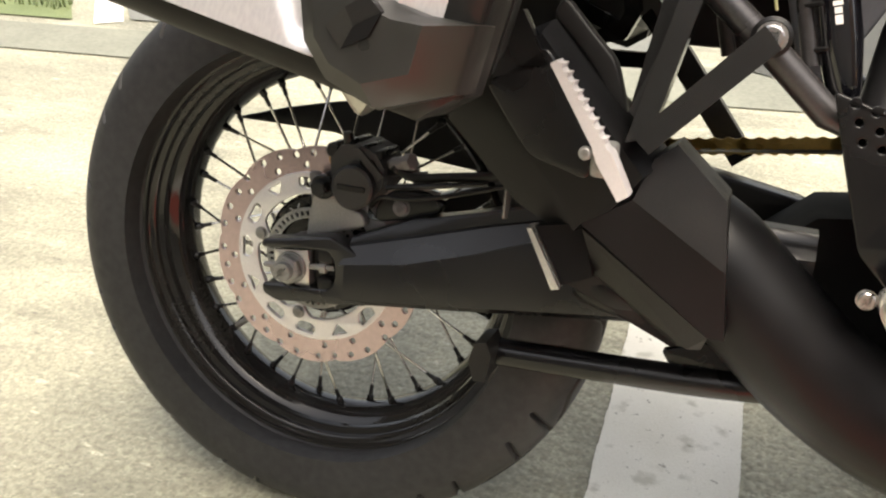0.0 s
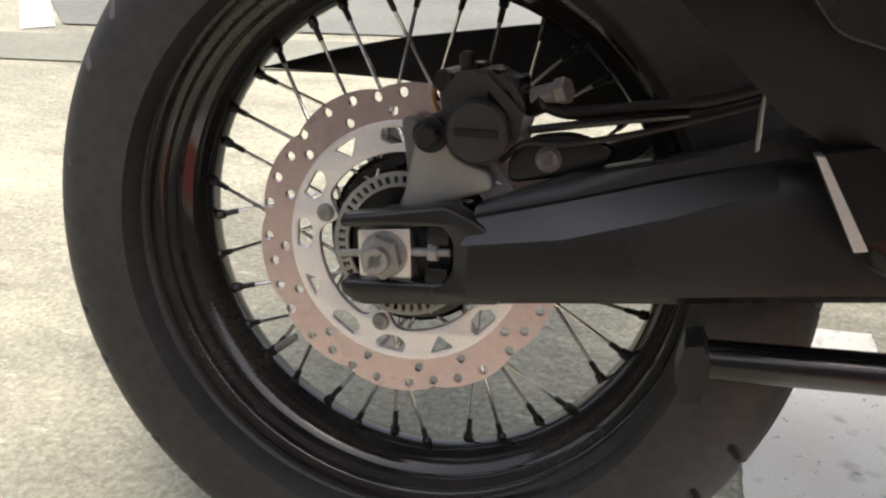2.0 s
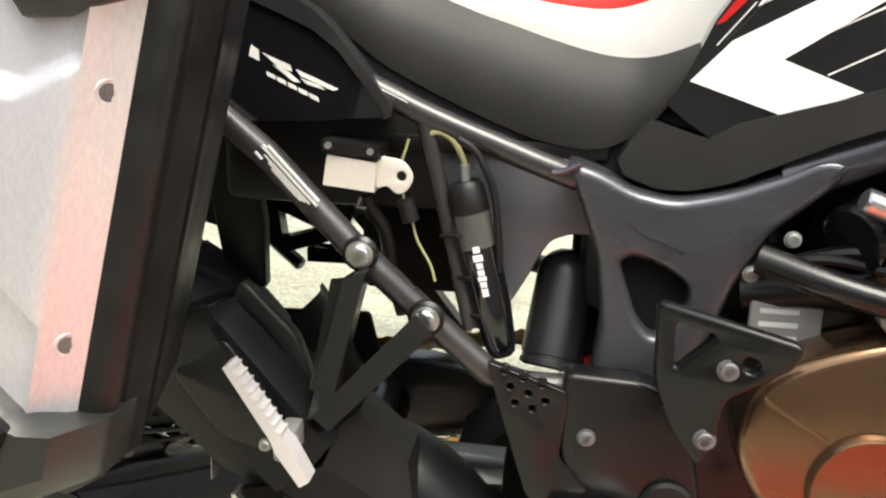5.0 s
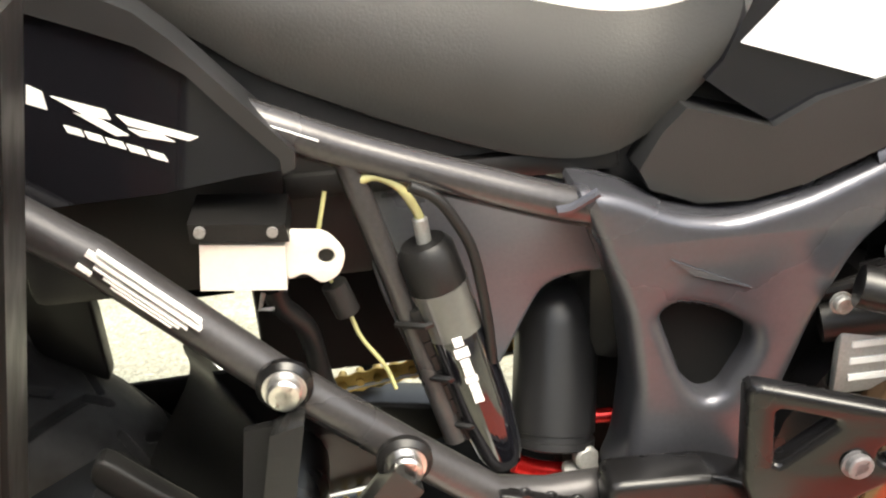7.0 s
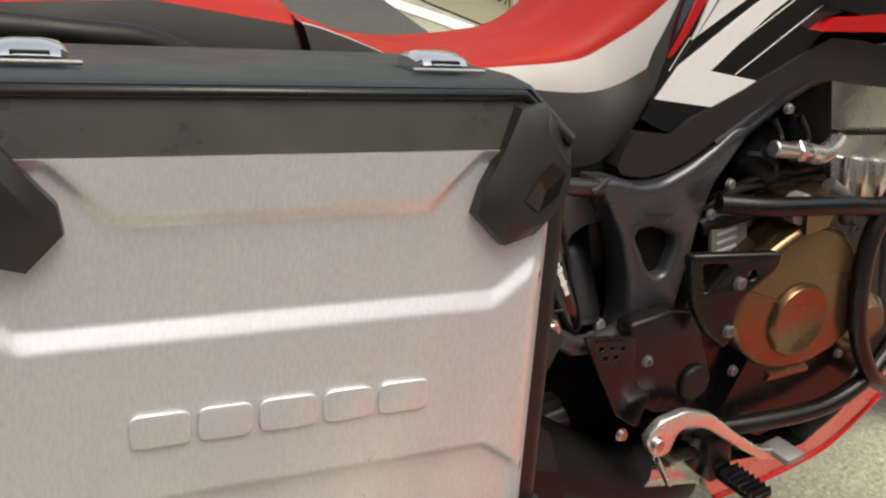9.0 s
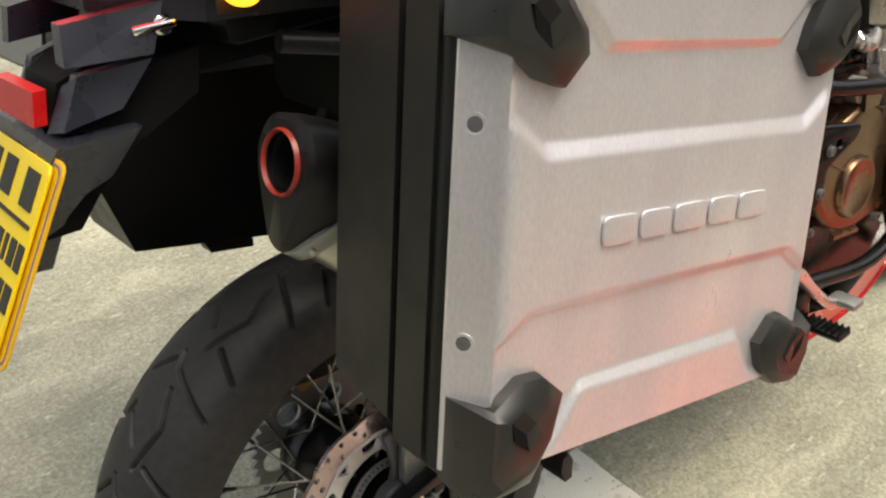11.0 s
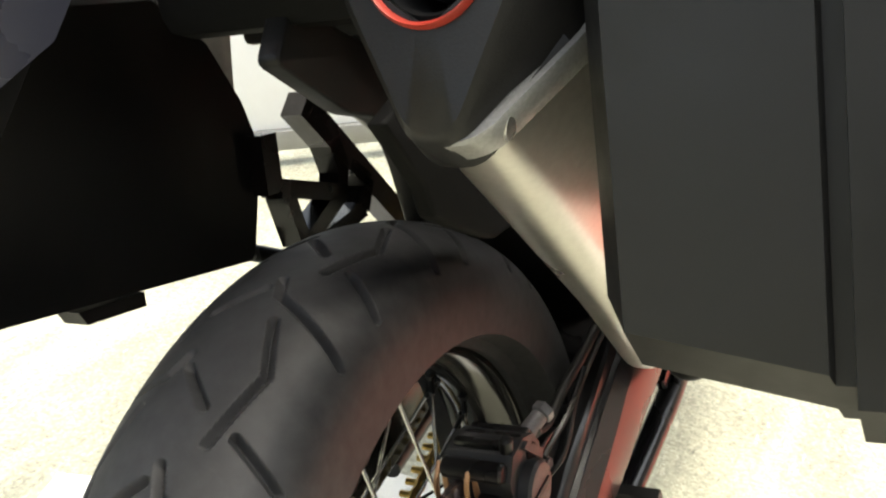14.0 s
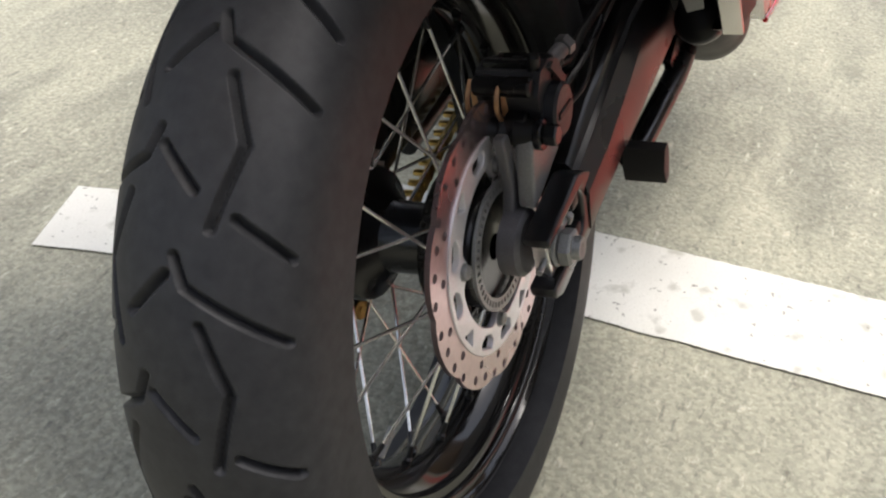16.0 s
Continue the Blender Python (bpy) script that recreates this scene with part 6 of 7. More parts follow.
# ---- panniers ----
def pannier(side):
    """An aluminium-faced pannier in its own axes: x forward, y inwards, z up, from the lower rear bolt of its face."""
    deep = 0.171 if side > 0 else 0.2
    base = LEAN @ Matrix.Translation((-0.127, -0.437 * side, 0.775)) @ Matrix.Rotation(radians(-2.4 * side), 4, "Z") @ Matrix.Rotation(radians(12.7), 4, "Y") @ Matrix.Rotation(radians(-3.0 * side), 4, "X")
    s = side
    ob = thing("pannier", "brushed aluminium pannier with black lid and corner guards", "pannier", base, "panniers on the motorcycle")
    U0, U1, V0, V1 = -0.0095, 0.4195, -0.104, 0.247
    E0, E1 = 0.012, 0.397
    A, B = -0.012, 0.437

    def Y(v):
        return v * s

    def prof(y, inset, top=0.276, cut=0.035, lift=0.0, taper=0.0, run=0.035):
        lo, a, b = V0 - 0.022 + lift, A, B - taper
        return [(a + inset, y, lo + inset + cut * 0.6), (a + inset + cut * 0.6, y, lo + inset), (b - inset - cut * 0.6, y, lo + inset), (b - inset, y, lo + inset + cut * 0.6),
                (b - inset, y, top - inset - cut), (b - inset - cut, y, top - inset), (a + inset + run, y, top - inset), (a + inset, y, top - inset - cut)]
    # moulded body in three steps
    part("body", bevelled(loft([prof(Y(0.004), 0.012), prof(Y(0.008), 0.005), prof(Y(0.012), 0.001), prof(Y(0.019), 0.0), prof(Y(0.0205), 0.004), prof(Y(0.028), 0.004), prof(Y(0.0295), 0.001), prof(Y(0.067), 0.001), prof(Y(0.068), 0.008), prof(Y(0.0755), 0.008), prof(Y(0.077), 0.002, lift=0.012), prof(Y(deep - 0.012), 0.004, 0.272, lift=0.024, taper=0.018, run=0.085), prof(Y(deep), 0.02, 0.272, lift=0.02, taper=0.014, run=0.075)]), 0.003, 2), BODY_PLASTIC, ob, "charcoal moulded pannier body")
    if side < 0:
        edge = [(-0.15, 0.658), (0.138, 0.582), (0.146, 0.59), (0.167, 0.633), (0.185, 0.688), (0.178, 0.723), (0.152, 0.782), (0.10, 0.83), (-0.12, 0.86), (-0.19, 0.83)]
        case = prism([(x, 0.162, z) for x, z in edge], [(x, 0.30, z) for x, z in edge], 0.008, 3)
        case.transform(base.inverted() @ LEAN)
        part("inner_case", case, PLASTIC, ob, "black inner half of the case")
        foot = prism([(-0.06, 0.165, 0.63), (0.006, 0.165, 0.615), (0.004, 0.165, 0.603), (-0.055, 0.165, 0.617)], [(-0.06, 0.19, 0.63), (0.006, 0.19, 0.615), (0.004, 0.19, 0.603), (-0.055, 0.19, 0.617)], 0.003)
        foot.transform(base.inverted() @ LEAN)
        part("case_foot", foot, PLASTIC, ob)
    # lid: a tray with a sloping rim that follows the cut corners
    rim = lambda y, g, z, h=0.0, r=0.0: [(A + 0.004 + g + h + r, Y(y), 0.2445), (A - 0.001 + g + h + r, Y(y), 0.2505 + z), (A + 0.034 + g + h * 0.5 + r * 1.3, Y(y), 0.288 + z), (B - 0.047 - g - h * 0.6, Y(y), 0.288 + z), (B + 0.001 - g - h, Y(y), 0.2525 + z), (B - 0.004 - g - h, Y(y), 0.2445)]
    part("lid", bevelled(loft([rim(-0.012, 0.006, -0.004, 0.018), rim(-0.016, 0.001, 0.0, 0.018), rim(-0.012, 0.0, 0.002, 0.016), rim(0.03, 0.002, 0.004, 0.0, 0.004), rim(deep - 0.01, 0.01, 0.004, 0.0, 0.03), rim(deep, 0.015, 0.0, 0.0, 0.03)]), 0.002, 2), LID, ob, "blue-grey black lid")
    part("lid_lip", tube([(A + 0.022, Y(-0.0165), 0.2495), (A + 0.049, Y(-0.0165), 0.2835), (B - 0.063, Y(-0.0165), 0.2835), (B - 0.022, Y(-0.0165), 0.2515)], 0.004, 10), SATIN, ob)
    part("lid_band", prism([(0.024, Y(-0.0165), 0.280), (0.384, Y(-0.0165), 0.280), (0.384, Y(-0.0215), 0.2475), (0.024, Y(-0.0215), 0.2475)], [(0.024, Y(0.02), 0.280), (0.384, Y(0.02), 0.280), (0.384, Y(0.02), 0.2465), (0.024, Y(0.02), 0.2465)], 0.0015), BAND, ob, "charcoal band below the lid")

    # pressed aluminium face: ribs folded into the sheet, both ends bent back
    def lines(u):
        d = min(u - E0, E1 - u)
        near = lambda at, run: max(0.0, min(1.0, (at - d) / run))
        return (0.205 + near(0.09, 0.034) * 0.034, 0.1315 + near(0.036, 0.034) * 0.026, 0.017 - near(0.034, 0.034) * 0.024, -0.056 - near(0.092, 0.03) * 0.045)

    def depth(u, v):
        if u < E0 or u > E1:
            k = (E0 - u) / (E0 - U0) if u < E0 else (u - E1) / (U1 - E1)
            return -0.021 + (0.0288 if u < E0 else 0.0275) * k ** 0.8
        k = min(1.0, (u - E0) / 0.006, (E1 - u) / 0.006)
        top, m1, b1, b0 = lines(u)
        f = lambda e, w=0.008: max(0.0, min(1.0, (v - e) / w))
        h = 0.0055 * f(top, 0.008) + 0.006 * (1 - f(m1, 0.0135)) - 0.0065 * (1 - f(b1, 0.008)) + 0.0055 * (1 - f(b0, 0.010))
        return -0.021 - (h - 0.003) * k

    us = sorted({*np.linspace(U0, E0, 8).tolist(), *np.linspace(E0, E1, 120).tolist(), *np.linspace(E1, U1, 8).tolist()})
    vs = np.linspace(V0, V1, 170)
    bm = bmesh.new()
    grid = [[bm.verts.new((u, Y(depth(u, v)), v)) for v in vs] for u in us]
    for i in range(len(us) - 1):
        for j in range(len(vs) - 1):
            bm.faces.new((grid[i][j], grid[i + 1][j], grid[i + 1][j + 1], grid[i][j + 1]))
    ex = bmesh.ops.extrude_edge_only(bm, edges=[e for e in bm.edges if len(e.link_faces) == 1])
    for v in ex["geom"]:
        if isinstance(v, bmesh.types.BMVert):
            v.co.y = Y(0.012)
    part("face_panel", bm, BRUSHED, ob, "pressed brushed aluminium face with raised ribs")
    # maker's name pressed into the sheet: plain raised blocks in its place
    u = 0.107
    for ww in (0.040, 0.038, 0.042, 0.038, 0.040):
        v0, v1 = 0.062, 0.085
        ring = rounded([(u + 0.001, v0), (u + ww - 0.001, v0), (u + ww - 0.001, v1), (u + 0.001, v1)], 0.007)
        y = Y(-0.0256)
        part("raised_block", plate(ring, y - 0.0012, y + 0.0012, [], 0.001), BRUSHED, ob, "raised pressed block")
        u += ww + 0.002
    # bolts sunk into the bent edge strips
    for uu, nu in ((-0.0008, -0.777), (0.4078, 0.8)):
        for v in (0.0, 0.158) if uu < 0.2 else (-0.012, 0.148):
            n = Vector((nu, Y(-math.sqrt(1 - nu * nu)), 0)).normalized()
            c = Vector((uu, Y(depth(uu, v)), v))
            part("bolt_dimple", lathe_on(c, n, [(0.0052, -0.0006), (0.0064, 0.0002), (0.008, 0.0002), (0.0088, -0.001), (0.0052, -0.001)]), BRUSHED, ob)
            part("face_bolt", join(rod(c - n * 0.001, c + n * 0.0002, 0.0056, 20), rod(c, c + n * 0.0008, 0.0032, 6)), CASTING, ob, "sunken dark socket bolt")
    # corner guards: faceted caps with a slanted pocket
    caps = (([(-0.0145, 0.240), (0.012, 0.275), (0.034, 0.272), (0.053, 0.246), (0.074, 0.221), (0.077, 0.204), (0.056, 0.182), (0.031, 0.189), (0.01, 0.205), (-0.0145, 0.215)], (0.03, 0.223), 1),
            ([(0.421, 0.244), (0.386, 0.279), (0.366, 0.277), (0.354, 0.245), (0.342, 0.222), (0.337, 0.203), (0.362, 0.179), (0.386, 0.186), (0.411, 0.203), (0.42, 0.214)], (0.384, 0.218), -1),
            ([(-0.008, -0.043), (0.01, -0.047), (0.036, -0.028), (0.057, -0.029), (0.08, -0.048), (0.072, -0.085), (0.052, -0.118), (0.006, -0.13), (-0.008, -0.112)], (0.038, -0.07), 1),
            ([(0.439, -0.056), (0.412, -0.059), (0.390, -0.055), (0.368, -0.042), (0.354, -0.043), (0.334, -0.065), (0.346, -0.096), (0.367, -0.114), (0.402, -0.121), (0.439, -0.1)], (0.378, -0.078), -1))
    for pts, (hx, hz), su in caps:
        inner = [((x - hx) * 0.66 + hx, (z - hz) * 0.66 + hz) for x, z in pts]
        mid = [((x - hx) * 0.97 + hx, (z - hz) * 0.97 + hz) for x, z in pts]
        back = lambda x: -0.02 + 0.03 * max(0.0, (E0 - x) / (E0 - A), (x - E1) / (B - E1))
        bm = loft([[(x, Y(0.04 if su < 0 else back(x) + 0.006), z) for x, z in pts], [(x, Y(back(x) - 0.002), z) for x, z in pts], [(x, Y(back(x) - 0.008), z) for x, z in mid], [(x, Y(back(x) * 0.5 - 0.026), z) for x, z in inner]])
        gd = part("corner_guard", bevelled(bm, 0.0025, 2), GUARD, ob, "charcoal plastic corner guard")
        yk = back(hx) * 0.5 - 0.0264

        def inlay(name, offs, front, mat):
            ring = [(hx - dx * su, hz + dz) for dx, dz in offs]
            part(name, prism([(x, Y(yk - f), z) for (x, z), f in zip(ring, front)], [(x, Y(0), z) for x, z in ring], 0.0), mat, gd)
        # pocket depth is painted: near-black floor, and a darker shoulder for its shade
        inlay("guard_recess_shade", [(0.017, 0.015), (0.013, -0.001), (-0.002, -0.013), (0.002, 0.002)], (0.0, 0.0, 0.0, 0.0), MATT)
        inlay("recess_lip", [(-0.014, -0.003), (-0.005, 0.011), (0.002, 0.002), (-0.002, -0.013)], (0.0022, 0.0022, 0.0002, 0.0002), GUARD)
        inlay("recess_shoulder_shade", [(0.006, 0.022), (0.017, 0.015), (0.002, 0.002), (-0.005, 0.011)], (0.0022, 0.0002, 0.0002, 0.0022), BODY_PLASTIC)
    # chrome lid catches
    for uu in (0.066, 0.335):
        sec = lambda x, k: [(x, Y(0.03 + 0.008 * (1 - k)), 0.292), (x, Y(0.028 + 0.008 * (1 - k)), 0.2955 + 0.002 * k), (x, Y(0.034), 0.299 + 0.003 * k), (x, Y(0.05), 0.301 + 0.005 * k), (x, Y(0.066), 0.300 + 0.004 * k), (x, Y(0.074 - 0.006 * (1 - k)), 0.296 + 0.002 * k), (x, Y(0.07), 0.292)]
        c = part("lid_catch", loft([sec(uu - 0.021, 0.0), sec(uu - 0.017, 0.7), sec(uu - 0.008, 1.0), sec(uu + 0.008, 1.0), sec(uu + 0.017, 0.7), sec(uu + 0.021, 0.0)]), CHROME, ob, "chromed lid catch")
        part("catch_slot", box(uu - 0.011, uu + 0.011, min(Y(0.029), Y(0.04)), max(Y(0.029), Y(0.04)), 0.2955, 0.3005, 0.001), SATIN, c)
        part("catch_base", box(uu - 0.026, uu + 0.026, min(Y(0.022), Y(0.082)), max(Y(0.022), Y(0.082)), 0.284, 0.292, 0.002), LID, c)
        part("catch_pin", rod((uu - 0.028, Y(0.024), 0.2945), (uu + 0.028, Y(0.024), 0.2945), 0.0016, 10), DULL, c)
    # mounting hooks
    part("mount_hook", box(0.30, 0.34, min(Y(deep - 0.01), Y(deep + 0.03)), max(Y(deep - 0.01), Y(deep + 0.03)), 0.02, 0.06, 0.006), SATIN, ob)
    part("mount_hook", box(0.05, 0.09, min(Y(deep - 0.01), Y(deep + 0.03)), max(Y(deep - 0.01), Y(deep + 0.03)), 0.18, 0.22, 0.006), SATIN, ob)
    return ob


def lathe_on(c, n, profile):
    """A turned ring of (radius, height) set at c along n."""
    bm = lathe([(r, -h) for r, h in profile], 24)
    bm.transform(Matrix.Translation(c) @ (-n).to_track_quat("Y", "Z").to_matrix().to_4x4())
    return bm


BODY_PLASTIC = material("charcoal moulded plastic", (0.0085, 0.0084, 0.0081), 0.44, vary=0.12, grain=120, bump=0.05, spec=0.34)
GUARD = material("satin charcoal guard plastic", (0.019, 0.019, 0.017), 0.38, vary=0.12, grain=160, bump=0.03)
# tone raised above the guards' for the pale ground the band reflects
BAND = material("band plastic with ground reflection", (0.055, 0.055, 0.047), 0.36, vary=0.12, grain=160, bump=0.03)
LID = material("blue-black lid plastic", (0.015, 0.0205, 0.024), 0.42, vary=0.15, grain=60, bump=0.2)
CHROME = material("chrome", (0.8, 0.8, 0.8), 0.08, metal=1.0, vary=0.03, grain=30, bump=0.0, rough_vary=0.03)
pannier(1)
pannier(-1)


def far_hanger():
    """The footrest hanger on the far side of the machine."""
    def strut(a, b, w, label=""):
        a, b = Vector((a[0], 0, a[1])), Vector((b[0], 0, b[1]))
        n = Vector((-(b - a).z, 0, (b - a).x)).normalized() * w
        return prism([p + Vector((0, 0.145, 0)) for p in (a + n, b + n, b - n, a - n)], [p + Vector((0, 0.17, 0)) for p in (a + n, b + n, b - n, a - n)], 0.004)
    left = part("left_hanger", strut((0.185, 0.636), (0.288, 0.592), 0.009), SATIN, BIKE, "black alloy left footrest hanger")
    for p, q, w in (((0.183, 0.69), (0.174, 0.635), 0.012), ((0.194, 0.626), (0.202, 0.572), 0.008), ((0.281, 0.594), (0.208, 0.572), 0.009), ((0.285, 0.65), (0.292, 0.616), 0.011), ((0.292, 0.62), (0.279, 0.592), 0.009),
                    ((0.306, 0.618), (0.335, 0.588), 0.008), ((0.335, 0.59), (0.314, 0.562), 0.009), ((0.316, 0.563), (0.24, 0.562), 0.009)):
        part("left_strut", strut(p, q, w), SATIN, left)
    part("left_strut", strut((0.25, 0.70), (0.44, 0.46), 0.014), TUBE, left)
    part("left_footpeg", rod((0.225, 0.17, 0.54), (0.17, 0.19, 0.575), 0.009, 12, 0.002), SATIN, left)


far_hanger()


def tail():
    # undertail and plate hanger, faceted
    def block(pts, bevel=0.004):
        return prism([(x, -y, z) for x, y, z in pts], [(x, y, z) for x, y, z in pts], bevel)
    # core in near-black stands for the shaded recess round the reflector
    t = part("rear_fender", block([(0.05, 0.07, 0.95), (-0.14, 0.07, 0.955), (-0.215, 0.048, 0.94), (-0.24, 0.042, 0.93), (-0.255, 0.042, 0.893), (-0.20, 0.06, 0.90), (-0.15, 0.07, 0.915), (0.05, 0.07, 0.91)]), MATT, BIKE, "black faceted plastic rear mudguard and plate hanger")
    cheek = [(-0.2288, -0.0680, 0.9372), (-0.1702, -0.0970, 0.9436), (-0.2045, -0.0900, 0.9058), (-0.2522, -0.0660, 0.8927)]
    lip = [(-0.2392, -0.0500, 0.9280), (-0.2288, -0.0680, 0.9372), (-0.2522, -0.0660, 0.8927), (-0.2620, -0.0500, 0.8916)]
    for sg in (1, -1):
        shell = lambda pts, w: prism([(x, sg * y, z) for x, y, z in pts], [(x + w, sg * (y + 0.016), z) for x, y, z in pts], 0.003, 3)
        part("tail_cheek", shell(cheek, 0.0), TAIL_PLASTIC, t, "blue-black side facet of the tail")
        part("tail_lip", shell(lip, 0.012), TAIL_PLASTIC, t, "narrow rear facet of the tail")
    # second core darkens the hollow inside the plate hanger as shade would
    part("hanger_shade", block([(-0.12, 0.085, 0.94), (-0.2, 0.085, 0.93), (-0.24, 0.055, 0.90), (-0.30, 0.055, 0.80), (-0.26, 0.06, 0.80), (-0.22, 0.085, 0.86), (-0.13, 0.085, 0.90)]), MATT, t)
    part("plate_hanger", block([(-0.195, 0.10, 0.889), (-0.267, 0.085, 0.886), (-0.30, 0.07, 0.835), (-0.325, 0.04, 0.77), (-0.29, 0.04, 0.765), (-0.27, 0.06, 0.815), (-0.255, 0.085, 0.84), (-0.231, 0.097, 0.853)]), TAIL_PLASTIC, t)
    part("upper_tail", block([(0.02, 0.12, 0.985), (-0.08, 0.115, 1.03), (-0.15, 0.09, 1.055), (-0.195, 0.045, 1.05), (-0.2, 0.045, 0.985), (-0.15, 0.095, 0.972), (-0.12, 0.11, 0.965), (0.03, 0.125, 0.95)], 0.006), TAIL_PLASTIC, t)
    part("tail_ridge", block([(0.0, 0.135, 0.99), (-0.1, 0.13, 1.02), (-0.2, 0.11, 1.04), (-0.2, 0.11, 1.03), (-0.1, 0.13, 1.005), (0.0, 0.135, 0.975)], 0.002), TAIL_PLASTIC, t)
    for sg in (1, -1):
        part("tail_flank", prism([(-0.1711, sg * -0.105, 0.9485), (-0.2421, sg * -0.085, 0.9503), (-0.235, sg * -0.08, 0.985), (-0.15, sg * -0.1, 0.99)], [(-0.1711, sg * -0.08, 0.9505), (-0.2421, sg * -0.065, 0.9523), (-0.235, sg * -0.06, 0.985), (-0.15, sg * -0.08, 0.99)], 0.004, 3), TAIL_PLASTIC, t, "blue-black upper flank of the tail")
    part("seat_lock", join(rod((-0.16, -0.10, 0.972), (-0.16, -0.115, 0.972), 0.009, 20, 0.002), box(-0.19, -0.15, -0.12, -0.112, 0.969, 0.977, 0.003)), CHROME, t)
    part("reflector", prism([(-0.2630, -0.0460, 0.9286), (-0.2670, 0.0460, 0.9306), (-0.2742, 0.0460, 0.9001), (-0.2702, -0.0460, 0.8981)], [(-0.2510, -0.0460, 0.9286), (-0.2550, 0.0460, 0.9306), (-0.2622, 0.0460, 0.9001), (-0.2582, -0.0460, 0.8981)], 0.002), RED_LENS, t, "red rear reflector")
    part("tail_light", block([(-0.205, 0.05, 1.032), (-0.165, 0.085, 1.036), (-0.125, 0.098, 1.02), (-0.125, 0.098, 1.006), (-0.165, 0.088, 1.0), (-0.205, 0.05, 0.998)], 0.004), RED_GLOW, t, "lit red tail light")
    for s in (-1, 1):
        arm = part("indicator", rod((-0.10, s * 0.1, 0.99), (-0.10, s * 0.14, 0.99), 0.009, 14, 0.002), PLASTIC, t, "black indicator stalk")
        body = lathe([(0.0, 0.0), (0.008, 0.0), (0.011, 0.008), (0.011, 0.04), (0.008, 0.045), (0.0, 0.045)], 24)
        body.transform(Matrix.Translation((-0.096, s * 0.125, 0.991)) @ Matrix.Diagonal((1, s, 0.8, 1)))
        part("indicator_body", body, PLASTIC, arm)
        lens = bmesh.new()
        bmesh.ops.create_uvsphere(lens, u_segments=24, v_segments=12, radius=1)
        lens.transform(Matrix.Translation((-0.103, s * 0.153, 0.991)) @ Matrix.Diagonal((0.013, 0.025, 0.0115, 1)))
        part("indicator_lens", lens, AMBER_GLOW, arm, "lit amber indicator lens")


TAIL_PLASTIC = material("blue-black tail plastic", (0.022, 0.0235, 0.036), 0.32, spec=0.65, vary=0.1, grain=160, bump=0.015)
tail()


def number_plate():
    """Two stacked plates; what is printed on them is shown as plain bars."""
    a, b = Vector((-0.2685, 0, 0.876)), Vector((-0.3685, 0, 0.718))
    down = (b - a).normalized()
    out = Vector((down.z, 0, -down.x))
    if out.x > 0:
        out = -out
    m = Matrix.Identity(4)
    m.col[0], m.col[1], m.col[2], m.col[3] = Vector((0, -1, 0, 0)), (*(-out), 0), (*(-down), 0), (*a, 1)
    ob = thing("number_plate", "bright yellow number plate with black bars, fixed behind the rear mudguard", "number plate", LEAN @ m)
    H, W = 0.187, 0.108
    back = part("backing_plate", plate(rounded([(-W, -H), (W, -H), (W, 0.002), (-W, 0.002)], 0.012), -0.003, 0.0, [], 0.0008), YELLOW_DEEP, ob, "deep yellow backing plate")
    part("plate_border", plate(rounded([(-W + 0.004, -H + 0.004), (W - 0.004, -H + 0.004), (W - 0.004, -0.002), (-W + 0.004, -0.002)], 0.01), -0.0036, -0.003, [rounded([(-W + 0.006, -H + 0.006), (W - 0.006, -H + 0.006), (W - 0.006, -0.004), (-W + 0.006, -0.004)], 0.009)]), BLUE_LINE, back)
    face = part("front_plate", plate(rounded([(-W - 0.004, -H + 0.004), (W - 0.014, -H + 0.004), (W - 0.014, -0.004), (-W - 0.004, -0.004)], 0.012), -0.0085, -0.005, [], 0.001), YELLOW, ob, "yellow front plate")

    def bar(x0, x1, z0, z1):
        part("print_bar", plate([(x0, z0), (x1, z0), (x1, z1), (x0, z1)], -0.0095, -0.0083), INK, face)
    for x0, x1 in ((-0.10, -0.07), (-0.055, -0.025), (-0.01, 0.02), (0.048, 0.08)):
        bar(x0, x1, -0.05, -0.015)
    bar(-0.1, 0.087, -0.064, -0.06)
    for x0, x1 in ((-0.105, -0.075), (-0.07, -0.04), (-0.03, -0.002), (0.005, 0.035), (0.042, 0.05), (0.057, 0.072), (0.077, 0.092)):
        bar(x0, x1, -0.102, -0.078)
    for x0, x1 in ((-0.1, -0.078), (-0.07, -0.048), (-0.03, -0.008), (-0.002, 0.018), (0.034, 0.05), (0.055, 0.068), (0.073, 0.09)):
        bar(x0, x1, -0.14, -0.116)
    bar(0.0, 0.05, -0.163, -0.157)
    bar(0.02, 0.035, -0.17, -0.167)


YELLOW_DEEP = material("deep yellow plate", (0.75, 0.42, 0.01), 0.3, vary=0.04, grain=20, bump=0.0)
BLUE_LINE = material("violet border line", (0.12, 0.07, 0.25), 0.4, vary=0.05, grain=20, bump=0.0)
number_plate()


